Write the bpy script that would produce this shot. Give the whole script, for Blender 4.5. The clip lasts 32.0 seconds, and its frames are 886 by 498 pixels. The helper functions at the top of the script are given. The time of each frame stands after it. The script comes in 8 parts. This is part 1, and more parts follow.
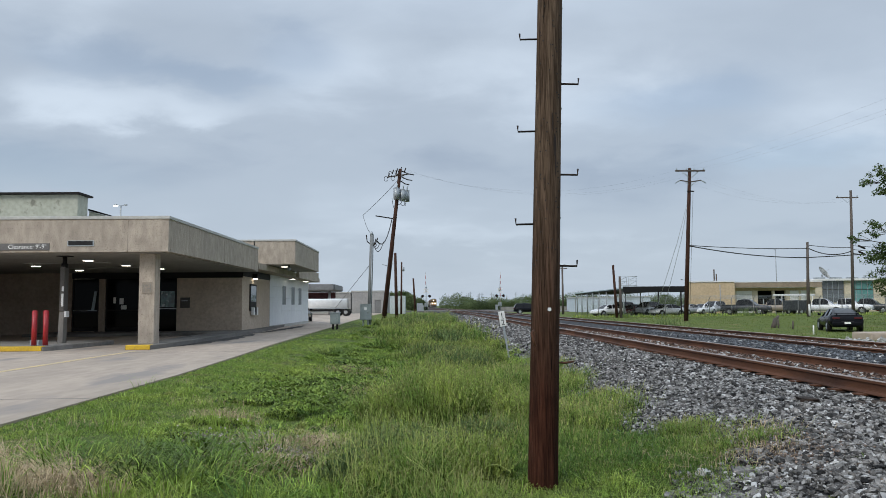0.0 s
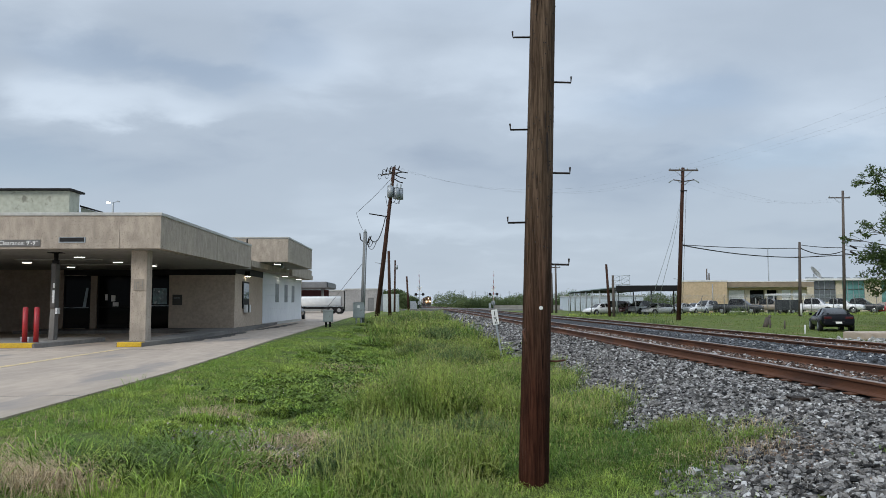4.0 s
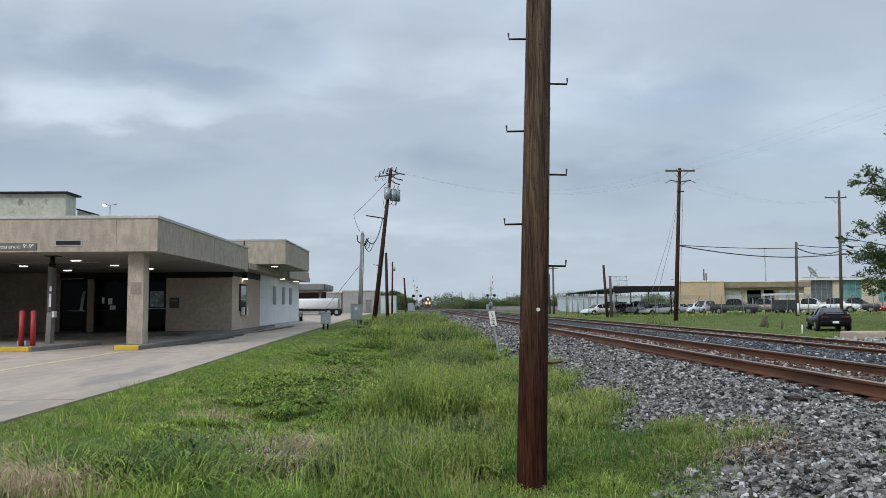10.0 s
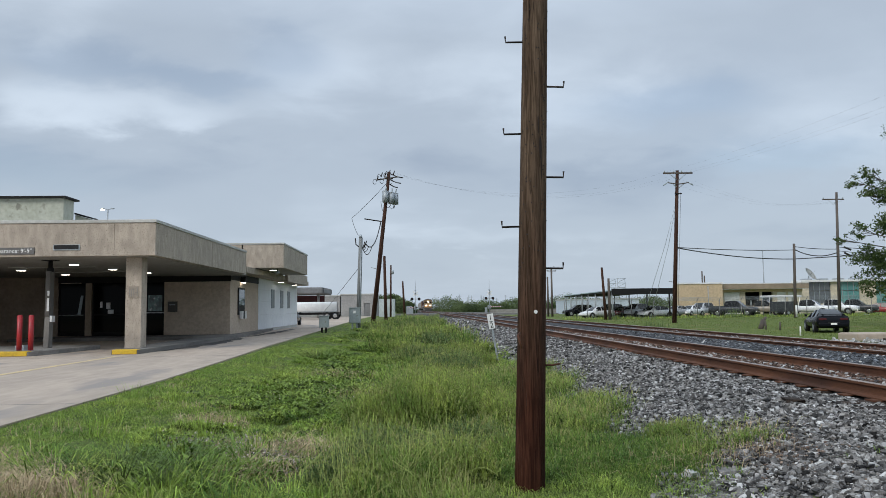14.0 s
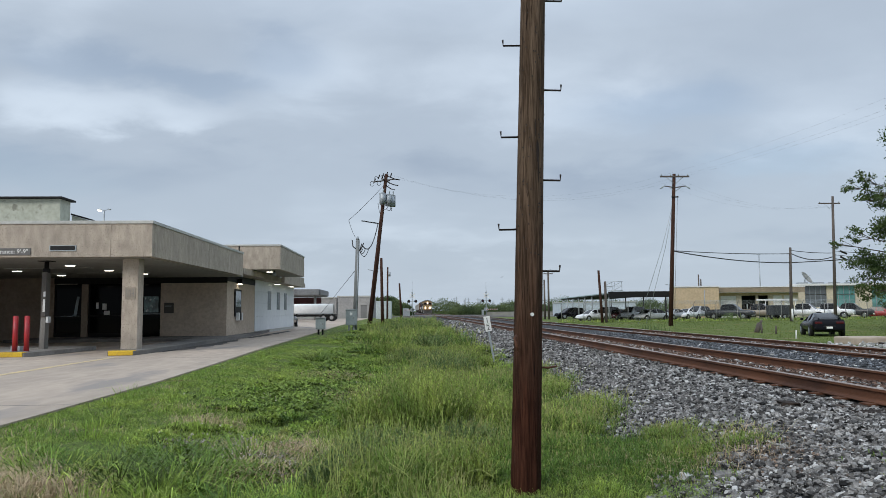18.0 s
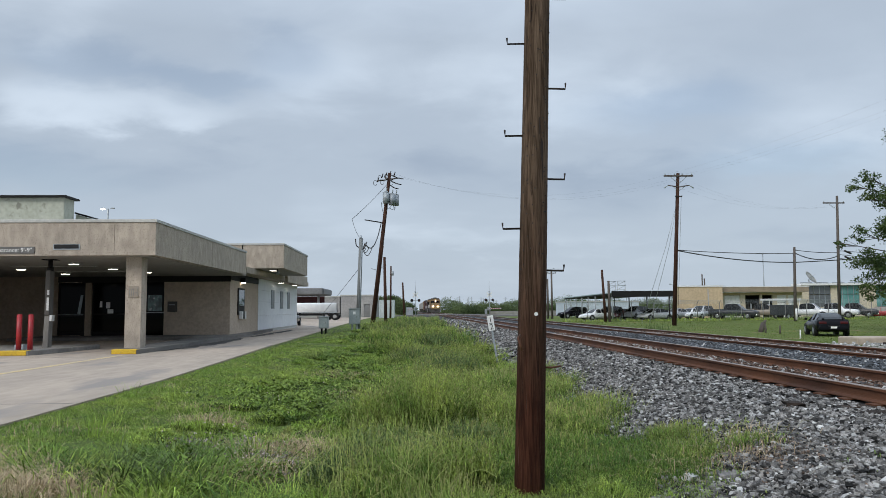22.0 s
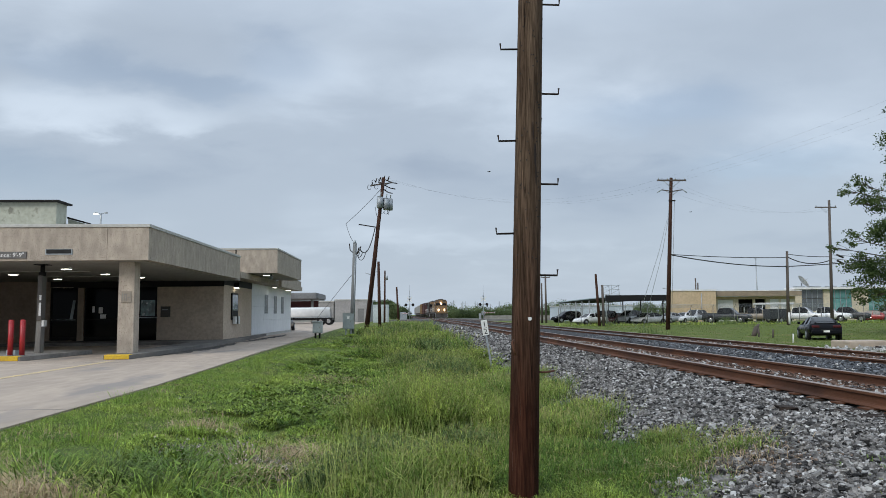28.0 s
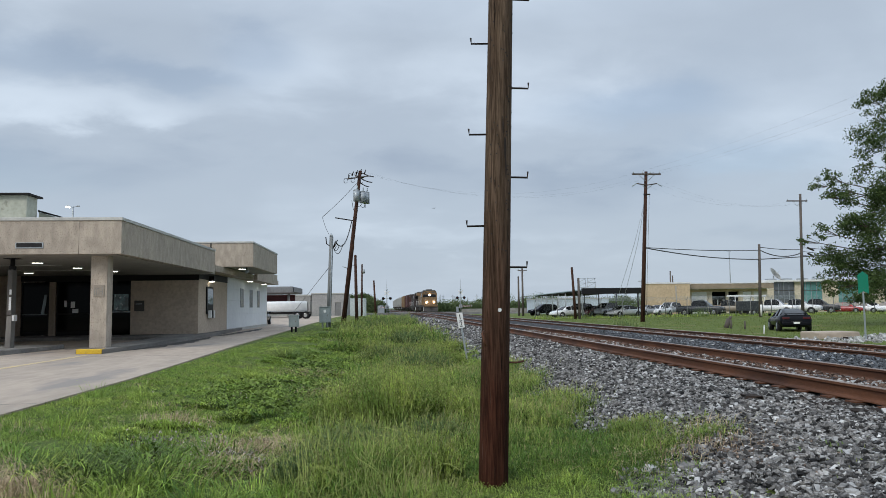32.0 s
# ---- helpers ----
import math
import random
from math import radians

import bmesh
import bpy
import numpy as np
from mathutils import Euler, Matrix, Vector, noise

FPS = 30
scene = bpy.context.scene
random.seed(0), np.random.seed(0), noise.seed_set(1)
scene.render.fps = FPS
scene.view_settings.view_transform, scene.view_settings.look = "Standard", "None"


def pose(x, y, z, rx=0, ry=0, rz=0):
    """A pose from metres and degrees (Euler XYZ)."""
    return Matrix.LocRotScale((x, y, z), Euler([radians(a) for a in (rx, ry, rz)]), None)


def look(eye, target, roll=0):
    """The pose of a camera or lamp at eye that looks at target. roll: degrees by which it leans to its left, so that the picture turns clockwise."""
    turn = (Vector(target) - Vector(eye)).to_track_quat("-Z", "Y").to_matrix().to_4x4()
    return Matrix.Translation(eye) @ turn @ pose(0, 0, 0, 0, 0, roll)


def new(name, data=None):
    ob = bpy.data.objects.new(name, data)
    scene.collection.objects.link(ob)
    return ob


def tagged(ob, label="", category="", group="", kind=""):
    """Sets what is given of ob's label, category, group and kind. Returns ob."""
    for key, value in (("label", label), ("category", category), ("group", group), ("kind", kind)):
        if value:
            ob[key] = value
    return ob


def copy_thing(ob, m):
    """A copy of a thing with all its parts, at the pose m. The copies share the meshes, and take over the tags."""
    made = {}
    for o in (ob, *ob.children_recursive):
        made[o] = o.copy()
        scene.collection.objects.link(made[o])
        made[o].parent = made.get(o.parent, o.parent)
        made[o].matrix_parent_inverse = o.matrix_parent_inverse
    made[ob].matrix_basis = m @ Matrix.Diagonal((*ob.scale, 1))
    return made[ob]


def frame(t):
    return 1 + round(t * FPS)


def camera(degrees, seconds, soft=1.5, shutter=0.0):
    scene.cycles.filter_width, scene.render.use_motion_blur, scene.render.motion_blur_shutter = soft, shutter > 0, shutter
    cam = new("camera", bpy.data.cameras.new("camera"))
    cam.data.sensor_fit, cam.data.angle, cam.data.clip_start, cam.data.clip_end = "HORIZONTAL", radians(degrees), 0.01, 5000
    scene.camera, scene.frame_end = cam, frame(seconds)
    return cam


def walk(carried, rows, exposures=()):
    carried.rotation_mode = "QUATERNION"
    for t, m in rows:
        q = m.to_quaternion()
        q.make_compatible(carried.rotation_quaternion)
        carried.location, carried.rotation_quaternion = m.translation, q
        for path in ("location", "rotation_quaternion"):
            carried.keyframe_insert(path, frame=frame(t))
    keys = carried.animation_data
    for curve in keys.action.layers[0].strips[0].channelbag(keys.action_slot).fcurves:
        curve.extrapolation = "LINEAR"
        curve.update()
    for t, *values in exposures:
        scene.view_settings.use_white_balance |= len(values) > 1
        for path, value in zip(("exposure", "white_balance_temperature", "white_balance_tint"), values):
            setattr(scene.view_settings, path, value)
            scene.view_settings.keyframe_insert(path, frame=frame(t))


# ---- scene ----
# camera, held by hand beside the line
cam = camera(62.2, 32.0, soft=0.8)
walk(cam, [
    (0, pose(-0.023, -0.010, 1.550, 94.410, 0.497, -1.488)),
    (0.5, pose(-0.015, -0.010, 1.555, 94.275, 0.594, -1.530)),
    (1, pose(0.004, -0.018, 1.551, 94.127, 0.614, -1.569)),
    (1.5, pose(0.004, -0.037, 1.554, 94.015, 0.620, -1.592)),
    (2, pose(0.003, -0.021, 1.550, 94.022, 0.533, -1.636)),
    (2.5, pose(-0.001, -0.023, 1.552, 94.091, 0.492, -1.677)),
    (3, pose(0.001, -0.006, 1.548, 94.213, 0.393, -1.767)),
    (3.5, pose(-0.003, 0.003, 1.549, 94.272, 0.324, -1.875)),
    (5.5, pose(-0.007, 0.011, 1.548, 94.090, 0.286, -2.334)),
    (6, pose(-0.003, 0.018, 1.550, 93.941, 0.335, -2.391)),
    (6.5, pose(-0.002, 0.018, 1.547, 93.861, 0.352, -2.397)),
    (7, pose(-0.001, 0.010, 1.548, 93.882, 0.391, -2.382)),
    (7.5, pose(0.001, 0.017, 1.549, 93.966, 0.401, -2.366)),
    (8, pose(0.001, 0.007, 1.546, 94.117, 0.417, -2.329)),
    (8.5, pose(0.004, 0.017, 1.547, 94.267, 0.453, -2.302)),
    (9, pose(0.000, 0.004, 1.551, 94.335, 0.475, -2.242)),
    (9.5, pose(-0.001, 0.001, 1.551, 94.400, 0.478, -2.184)),
    (10, pose(-0.002, 0.006, 1.554, 94.380, 0.548, -2.184)),
    (10.5, pose(0.002, -0.002, 1.550, 94.351, 0.628, -2.187)),
    (11, pose(0.005, 0.006, 1.548, 94.254, 0.667, -2.229)),
    (11.5, pose(0.007, 0.015, 1.549, 94.134, 0.723, -2.254)),
    (12, pose(0.006, 0.015, 1.549, 94.094, 0.765, -2.246)),
    (12.5, pose(0.001, 0.002, 1.547, 94.156, 0.763, -2.238)),
    (13, pose(0.005, 0.001, 1.551, 94.301, 0.786, -2.239)),
    (13.5, pose(0.006, -0.003, 1.552, 94.479, 0.763, -2.257)),
    (14, pose(0.005, -0.006, 1.550, 94.619, 0.761, -2.295)),
    (14.5, pose(0.005, -0.003, 1.551, 94.711, 0.705, -2.298)),
    (16.5, pose(0.008, -0.011, 1.551, 94.969, 0.588, -2.367)),
    (17, pose(0.007, -0.011, 1.553, 94.920, 0.580, -2.454)),
    (17.5, pose(0.007, -0.018, 1.552, 94.862, 0.560, -2.512)),
    (18, pose(0.004, -0.021, 1.550, 94.796, 0.547, -2.552)),
    (18.5, pose(0.004, -0.019, 1.552, 94.727, 0.546, -2.566)),
    (19, pose(0.006, -0.020, 1.551, 94.699, 0.623, -2.570)),
    (19.5, pose(0.008, -0.017, 1.552, 94.673, 0.608, -2.584)),
    (20, pose(0.009, -0.016, 1.551, 94.675, 0.614, -2.571)),
    (20.5, pose(0.007, -0.015, 1.553, 94.663, 0.562, -2.539)),
    (21, pose(0.004, -0.005, 1.552, 94.667, 0.483, -2.458)),
    (21.5, pose(0.006, -0.001, 1.554, 94.664, 0.477, -2.372)),
    (22, pose(0.002, 0.007, 1.552, 94.731, 0.444, -2.309)),
    (22.5, pose(0.000, -0.001, 1.547, 94.831, 0.380, -2.309)),
    (23, pose(-0.000, 0.001, 1.548, 94.946, 0.345, -2.329)),
    (23.5, pose(0.001, -0.001, 1.550, 95.059, 0.337, -2.378)),
    (24, pose(-0.002, 0.000, 1.554, 95.159, 0.373, -2.433)),
    (24.5, pose(-0.000, 0.002, 1.551, 95.213, 0.361, -2.463)),
    (25, pose(0.002, -0.001, 1.554, 95.227, 0.377, -2.490)),
    (25.5, pose(0.001, -0.001, 1.554, 95.221, 0.385, -2.506)),
    (27.5, pose(0.009, 0.003, 1.552, 95.200, 0.495, -2.691)),
    (28, pose(0.005, 0.004, 1.556, 95.072, 0.538, -2.767)),
    (28.5, pose(-0.019, -0.004, 1.553, 94.916, 0.589, -2.886)),
    (29, pose(-0.057, -0.018, 1.555, 94.695, 0.654, -3.103)),
    (29.5, pose(-0.074, -0.033, 1.554, 94.525, 0.732, -3.344)),
    (30, pose(-0.026, -0.033, 1.555, 94.403, 0.756, -3.575)),
    (30.5, pose(0.034, -0.057, 1.541, 94.373, 0.689, -3.820)),
    (31, pose(0.059, -0.084, 1.540, 94.387, 0.650, -4.035)),
    (31.5, pose(0.059, -0.083, 1.537, 94.483, 0.679, -4.262)),
    (32, pose(0.058, -0.071, 1.539, 94.547, 0.753, -4.503)),
])

# overcast evening sky: a cloud deck over clear air, and one soft sun behind the clouds
SUN_EL, SUN_AZ = radians(38), radians(220)


CLOUDS = [(-20.5, 14.4, 7, 1.5, 0.10), (-8, 18.6, 5, 2.6, 0.07), (-17, 20.5, 6, 1.8, -0.04), (-27, 20.5, 6, 3.5, 0.07), (-17, 10.6, 16, 2.2, -0.085), (13, 17.0, 10, 5.0, 0.075),
          (3, 5.6, 13, 0.9, 0.06), (28, 12.5, 8, 2.2, 0.045), (17, 10.2, 8, 1.6, -0.045), (3, 13.0, 5, 2.6, -0.035), (27, 20.0, 7, 3.5, -0.02), (-33, 28, 8, 4, 0.04)]
# thin places in the deck: azimuth, elevation, widths
BLUE = [(-9.5, 19.4, 3.5, 1.6), (-24, 17.4, 5, 1.3), (-15, 17.0, 5, 1.0), (27, 10.6, 7, 1.4), (20, 15.0, 6, 1.6), (-30, 9.8, 7, 1.6)]


def make_world():
    w = bpy.data.worlds.new("sky")
    scene.world = w
    w.use_nodes = True
    t = w.node_tree
    n, l = t.nodes, t.links
    n.clear()
    out = n.new("ShaderNodeOutputWorld")
    bg = n.new("ShaderNodeBackground")
    l.new(bg.outputs[0], out.inputs[0])
    tc = n.new("ShaderNodeTexCoord")
    sep = n.new("ShaderNodeSeparateXYZ")
    l.new(tc.outputs["Generated"], sep.inputs[0])

    def math_node(op, a, b=None, clamp=False):
        m = n.new("ShaderNodeMath")
        m.operation, m.use_clamp = op, clamp
        for i, v in enumerate((a, b)):
            if v is None:
                continue
            if isinstance(v, (int, float)):
                m.inputs[i].default_value = v
            else:
                l.new(v, m.inputs[i])
        return m.outputs[0]

    up = math_node("MAXIMUM", sep.outputs[2], 0.0)
    # the deck is a flat layer: its texture crowds together towards the horizon
    den = math_node("ADD", up, 0.26)
    comb = n.new("ShaderNodeCombineXYZ")
    l.new(math_node("DIVIDE", sep.outputs[0], den), comb.inputs[0])
    l.new(math_node("DIVIDE", sep.outputs[1], den), comb.inputs[1])

    def cloud(scale, detail, rough, offset, stretch=(1, 1, 1)):
        mp = n.new("ShaderNodeMapping")
        mp.inputs["Location"].default_value = offset
        mp.inputs["Scale"].default_value = stretch
        l.new(comb.outputs[0], mp.inputs[0])
        nz = n.new("ShaderNodeTexNoise")
        nz.inputs["Scale"].default_value = scale
        nz.inputs["Detail"].default_value = detail
        nz.inputs["Roughness"].default_value = rough
        nz.inputs["Distortion"].default_value = 0.25
        l.new(mp.outputs[0], nz.inputs[0])
        return nz.outputs[0]

    big = cloud(0.55, 3, 0.5, (3.1, 1.7, 0), (0.6, 1.0, 1))
    mid = cloud(1.7, 4, 0.48, (0.4, 2.3, 0), (0.8, 1.0, 1))
    fine = cloud(5.5, 6, 0.55, (2.4, 0.3, 0), (0.8, 1.0, 1))
    mix = math_node("ADD", math_node("ADD", math_node("MULTIPLY", big, 0.40), 0.125), math_node("ADD", math_node("MULTIPLY", mid, 0.25), math_node("MULTIPLY", fine, 0.12)))
    # large cloud masses: azimuth, elevation, widths (degrees), lighter (+) or heavier (-)
    az = math_node("ARCTAN2", sep.outputs[0], sep.outputs[1])
    el = math_node("ARCSINE", sep.outputs[2])
    def spot(a0, e0, aw, ew, k):
        da = math_node("DIVIDE", math_node("SUBTRACT", az, radians(a0)), radians(aw))
        de = math_node("DIVIDE", math_node("SUBTRACT", el, radians(e0)), radians(ew))
        q = math_node("ADD", math_node("MULTIPLY", da, da), math_node("MULTIPLY", de, de))
        return math_node("DIVIDE", k, math_node("ADD", math_node("MULTIPLY", q, q), 1.0))

    # ragged edges: the masses are bent by the finer cloud
    wob = math_node("SUBTRACT", mid, 0.5)
    az = math_node("ADD", az, math_node("MULTIPLY", wob, 0.22))
    el = math_node("ADD", el, math_node("MULTIPLY", math_node("SUBTRACT", fine, 0.5), 0.07))
    for c in CLOUDS:
        mix = math_node("ADD", mix, spot(*c))
    hole = 0.0
    for b in BLUE:
        hole = math_node("ADD", hole, spot(*b, 1.0))
    ramp = n.new("ShaderNodeValToRGB")
    r = ramp.color_ramp
    r.interpolation = "EASE"
    r.elements[0].position, r.elements[0].color = 0.37, (0.30, 0.365, 0.465, 1)
    r.elements[1].position, r.elements[1].color = 0.67, (0.645, 0.735, 0.84, 1)
    e = r.elements.new(0.5)
    e.color = (0.425, 0.495, 0.585, 1)
    l.new(mix, ramp.inputs[0])
    # clear air seen through the thin places
    sky = n.new("ShaderNodeTexSky")
    sky.sky_type, sky.sun_disc = "NISHITA", False
    sky.sun_elevation, sky.sun_rotation = SUN_EL, SUN_AZ
    dim = n.new("ShaderNodeMixRGB")
    dim.blend_type = "MULTIPLY"
    dim.inputs[0].default_value = 1
    dim.inputs[2].default_value = (0.1, 0.1, 0.1, 1)
    l.new(sky.outputs[0], dim.inputs[1])
    deck = n.new("ShaderNodeMixRGB")
    l.new(math_node("SUBTRACT", 0.9, math_node("MULTIPLY", hole, 0.30), True), deck.inputs[0])
    l.new(dim.outputs[0], deck.inputs[1])
    l.new(ramp.outputs[0], deck.inputs[2])
    # pale haze low down
    low = math_node("POWER", math_node("SUBTRACT", 1.0, up, True), 9.0)
    haze = n.new("ShaderNodeMixRGB")
    l.new(math_node("MULTIPLY", low, 0.72), haze.inputs[0])
    l.new(deck.outputs[0], haze.inputs[1])
    haze.inputs[2].default_value = (0.435, 0.51, 0.60, 1)
    l.new(haze.outputs[0], bg.inputs[0])
    # an overcast sky is brighter overhead than at its foot
    gain = math_node("ADD", math_node("MULTIPLY", math_node("MAXIMUM", math_node("SUBTRACT", up, 0.35), 0.0), 2.5), 1.0)
    l.new(gain, bg.inputs[1])


make_world()
sun_data = bpy.data.lights.new("sun", "SUN")
sun_data.energy, sun_data.angle, sun_data.color = 1.6, radians(25), (1.0, 0.95, 0.88)
sun = new("sun", sun_data)
sun.matrix_basis = look((0, 0, 30), (-20 * math.sin(SUN_AZ), -20 * math.cos(SUN_AZ), 30 - 20 * math.tan(SUN_EL)))
scene.view_settings.exposure = 0.16

# ---- materials ----
def mat(name, a, b=None, scale=3.0, rough=0.8, metal=0.0, bump=0.0, bscale=60.0, stretch=(1, 1, 1), spots=None, spot_scale=8.0,
        spot_at=0.62, rand=0.0, island=0.0, emit=0.0, coords="Object", grain=0.25, thin=0.0):
    """A surface in two tones with grain, relief and, if given, stains of a third tone."""
    m = bpy.data.materials.new(name)
    m.use_nodes = True
    n, l = m.node_tree.nodes, m.node_tree.links
    p = n["Principled BSDF"]
    p.inputs["Roughness"].default_value = rough
    p.inputs["Metallic"].default_value = metal
    b = b or tuple(0.75 * v for v in a)
    tc = n.new("ShaderNodeTexCoord")
    mp = n.new("ShaderNodeMapping")
    mp.inputs["Scale"].default_value = stretch
    l.new(tc.outputs[coords], mp.inputs[0])

    def noise_node(sc, detail=5.0):
        z = n.new("ShaderNodeTexNoise")
        z.inputs["Scale"].default_value, z.inputs["Detail"].default_value = sc, detail
        l.new(mp.outputs[0], z.inputs[0])
        return z.outputs[0]

    def mixed(fac, x, y, how="MIX"):
        k = n.new("ShaderNodeMixRGB")
        k.blend_type = how
        for i, v in enumerate((fac, x, y)):
            if isinstance(v, (int, float)):
                k.inputs[i].default_value = v
            elif isinstance(v, tuple):
                k.inputs[i].default_value = (*v, 1)
            else:
                l.new(v, k.inputs[i])
        return k.outputs[0]

    def ramp(x, lo, hi):
        r = n.new("ShaderNodeMapRange")
        r.inputs[1].default_value, r.inputs[2].default_value = lo, hi
        l.new(x, r.inputs[0])
        return r.outputs[0]

    col = mixed(ramp(noise_node(scale), 0.35, 0.65), a, b)
    if grain:
        fine = ramp(noise_node(scale * 9, 3.0), 0.3, 0.7)
        col = mixed(grain, col, mixed(1.0, col, mixed(fine, (0.45, 0.45, 0.45), (1.5, 1.5, 1.5)), "MULTIPLY"))
    if spots:
        col = mixed(ramp(noise_node(spot_scale, 4.0), spot_at, spot_at + 0.08), col, spots)
    if rand or island:
        src = n.new("ShaderNodeObjectInfo").outputs["Random"] if rand else n.new("ShaderNodeNewGeometry").outputs["Random Per Island"]
        amount = rand or island
        r = n.new("ShaderNodeMapRange")
        r.inputs[3].default_value, r.inputs[4].default_value = 1 - amount, 1 + amount
        l.new(src, r.inputs[0])
        hsv = n.new("ShaderNodeHueSaturation")
        l.new(r.outputs[0], hsv.inputs["Value"])
        l.new(col, hsv.inputs["Color"])
        col = hsv.outputs[0]
    l.new(col, p.inputs["Base Color"])
    if bump:
        bp = n.new("ShaderNodeBump")
        bp.inputs["Strength"].default_value, bp.inputs["Distance"].default_value = bump, 0.02
        l.new(noise_node(bscale, 6.0), bp.inputs["Height"])
        l.new(bp.outputs[0], p.inputs["Normal"])
    if emit:
        l.new(col, p.inputs["Emission Color"])
        p.inputs["Emission Strength"].default_value = emit
    if thin:
        tr = n.new("ShaderNodeBsdfTranslucent")
        l.new(col, tr.inputs[0])
        mx = n.new("ShaderNodeMixShader")
        mx.inputs[0].default_value = thin
        l.new(p.outputs[0], mx.inputs[1])
        l.new(tr.outputs[0], mx.inputs[2])
        l.new(mx.outputs[0], n["Material Output"].inputs[0])
    return m


def glass(name, tint=(0.05, 0.06, 0.06), rough=0.04, spec=0.7):
    """Dark glazing that mirrors what stands before it."""
    m = bpy.data.materials.new(name)
    m.use_nodes = True
    p = m.node_tree.nodes["Principled BSDF"]
    p.inputs["Base Color"].default_value = (*tint, 1)
    p.inputs["Roughness"].default_value = rough
    p.inputs["Specular IOR Level"].default_value = spec
    return m


EXPOSED = mat("exposed_aggregate", (0.415, 0.355, 0.29), (0.36, 0.31, 0.255), 0.6, 0.9, bump=1.0, bscale=40, spots=(0.19, 0.157, 0.125), spot_scale=50, spot_at=0.575, stretch=(1, 1, 0.42), grain=0.35)
CAP = mat("painted_metal_cap", (0.44, 0.44, 0.41), (0.38, 0.38, 0.36), 0.8, 0.5)
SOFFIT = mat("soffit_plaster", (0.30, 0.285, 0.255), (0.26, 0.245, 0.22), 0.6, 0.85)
STUCCO = mat("tan_stucco", (0.50, 0.41, 0.32), (0.45, 0.365, 0.285), 0.9, 0.92, bump=0.4, bscale=30)
WHITE_PANEL = mat("white_wall_panel", (0.74, 0.76, 0.78), (0.68, 0.70, 0.73), 0.5, 0.5, grain=0.08)
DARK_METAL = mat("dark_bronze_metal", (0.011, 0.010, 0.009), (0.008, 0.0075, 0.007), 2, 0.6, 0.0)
DARK_GLASS = glass("dark_glass", (0.002, 0.0024, 0.0024), 0.06, 0.05)
SLOT_GLASS = glass("pale_slot_glass", (0.06, 0.072, 0.085), 0.3, 0.4)
PALE_ROOFBOX = mat("weathered_cream_paint", (0.44, 0.45, 0.38), (0.37, 0.38, 0.31), 0.7, 0.85, spots=(0.2, 0.2, 0.16), spot_scale=2.2, spot_at=0.6)
CONCRETE = mat("driveway_concrete", (0.40, 0.328, 0.262), (0.325, 0.268, 0.214), 0.55, 0.85, bump=0.15, bscale=30, spots=(0.245, 0.215, 0.19), spot_scale=0.8, spot_at=0.6, stretch=(1, 0.3, 1), grain=0.22)
KERB = mat("kerb_concrete", (0.27, 0.26, 0.24), (0.18, 0.17, 0.16), 0.8, 0.9, bump=0.2)
YELLOW = mat("yellow_kerb_paint", (0.62, 0.40, 0.02), (0.5, 0.32, 0.02), 3, 0.6, spots=(0.25, 0.22, 0.15), spot_scale=6, spot_at=0.66)
LINE_YELLOW = mat("worn_yellow_line", (0.58, 0.44, 0.22), (0.42, 0.34, 0.235), 4, 0.8)
RED = mat("red_bollard_paint", (0.38, 0.02, 0.025), (0.28, 0.015, 0.02), 3, 0.45)
LAMP = mat("lamp_lens", (1.0, 0.93, 0.78), (1.0, 0.93, 0.78), 1, 0.4, emit=4.5, grain=0)
WOOD_POLE = mat("creosoted_pole_wood", (0.075, 0.036, 0.023), (0.024, 0.011, 0.008), 7.0, 0.85, bump=1.0, bscale=40, stretch=(4, 4, 0.13), spots=(0.012, 0.007, 0.006), spot_scale=11, spot_at=0.60, grain=0.8)
WOOD_GREY = mat("weathered_pole_wood", (0.12, 0.10, 0.085), (0.06, 0.05, 0.045), 3.0, 0.9, bump=0.6, bscale=25, stretch=(4, 4, 0.2))
IRON = mat("black_iron", (0.02, 0.018, 0.017), (0.035, 0.028, 0.024), 8, 0.6, 0.5)
GALV = mat("galvanised_steel", (0.36, 0.39, 0.41), (0.28, 0.31, 0.33), 4, 0.5, 0.4)
GREY_PAINT = mat("grey_green_cabinet_paint", (0.30, 0.34, 0.34), (0.24, 0.28, 0.28), 2, 0.5)
RUST = mat("rusty_rail_steel", (0.128, 0.050, 0.022), (0.060, 0.023, 0.011), 2.5, 0.75, 0.2, bump=0.3, bscale=50, stretch=(1, 0.3, 1))
RAIL_HEAD = mat("rail_head_worn", (0.36, 0.29, 0.25), (0.25, 0.17, 0.13), 2.5, 0.32, 0.7, stretch=(1, 0.1, 1))
ANCHOR = mat("dark_rusty_iron", (0.05, 0.021, 0.011), (0.025, 0.012, 0.008), 6, 0.85, 0.1)
TIE = mat("old_sleeper_wood", (0.05, 0.036, 0.028), (0.022, 0.016, 0.013), 3, 0.9, bump=0.8, bscale=25, stretch=(0.2, 4, 4), rand=0.3)
# bed toned well below the stones, so gaps between them look shaded
BALLAST = mat("ballast_bed", (0.050, 0.052, 0.056), (0.016, 0.017, 0.018), 22, 0.95, bump=1.0, bscale=26, spots=(0.17, 0.175, 0.18), spot_scale=22, spot_at=0.58, grain=0.6)
STONE = mat("ballast_stone", (0.198, 0.192, 0.183), (0.043, 0.0425, 0.043), 9, 0.85, bump=0.35, bscale=60, island=0.95, grain=0.5)
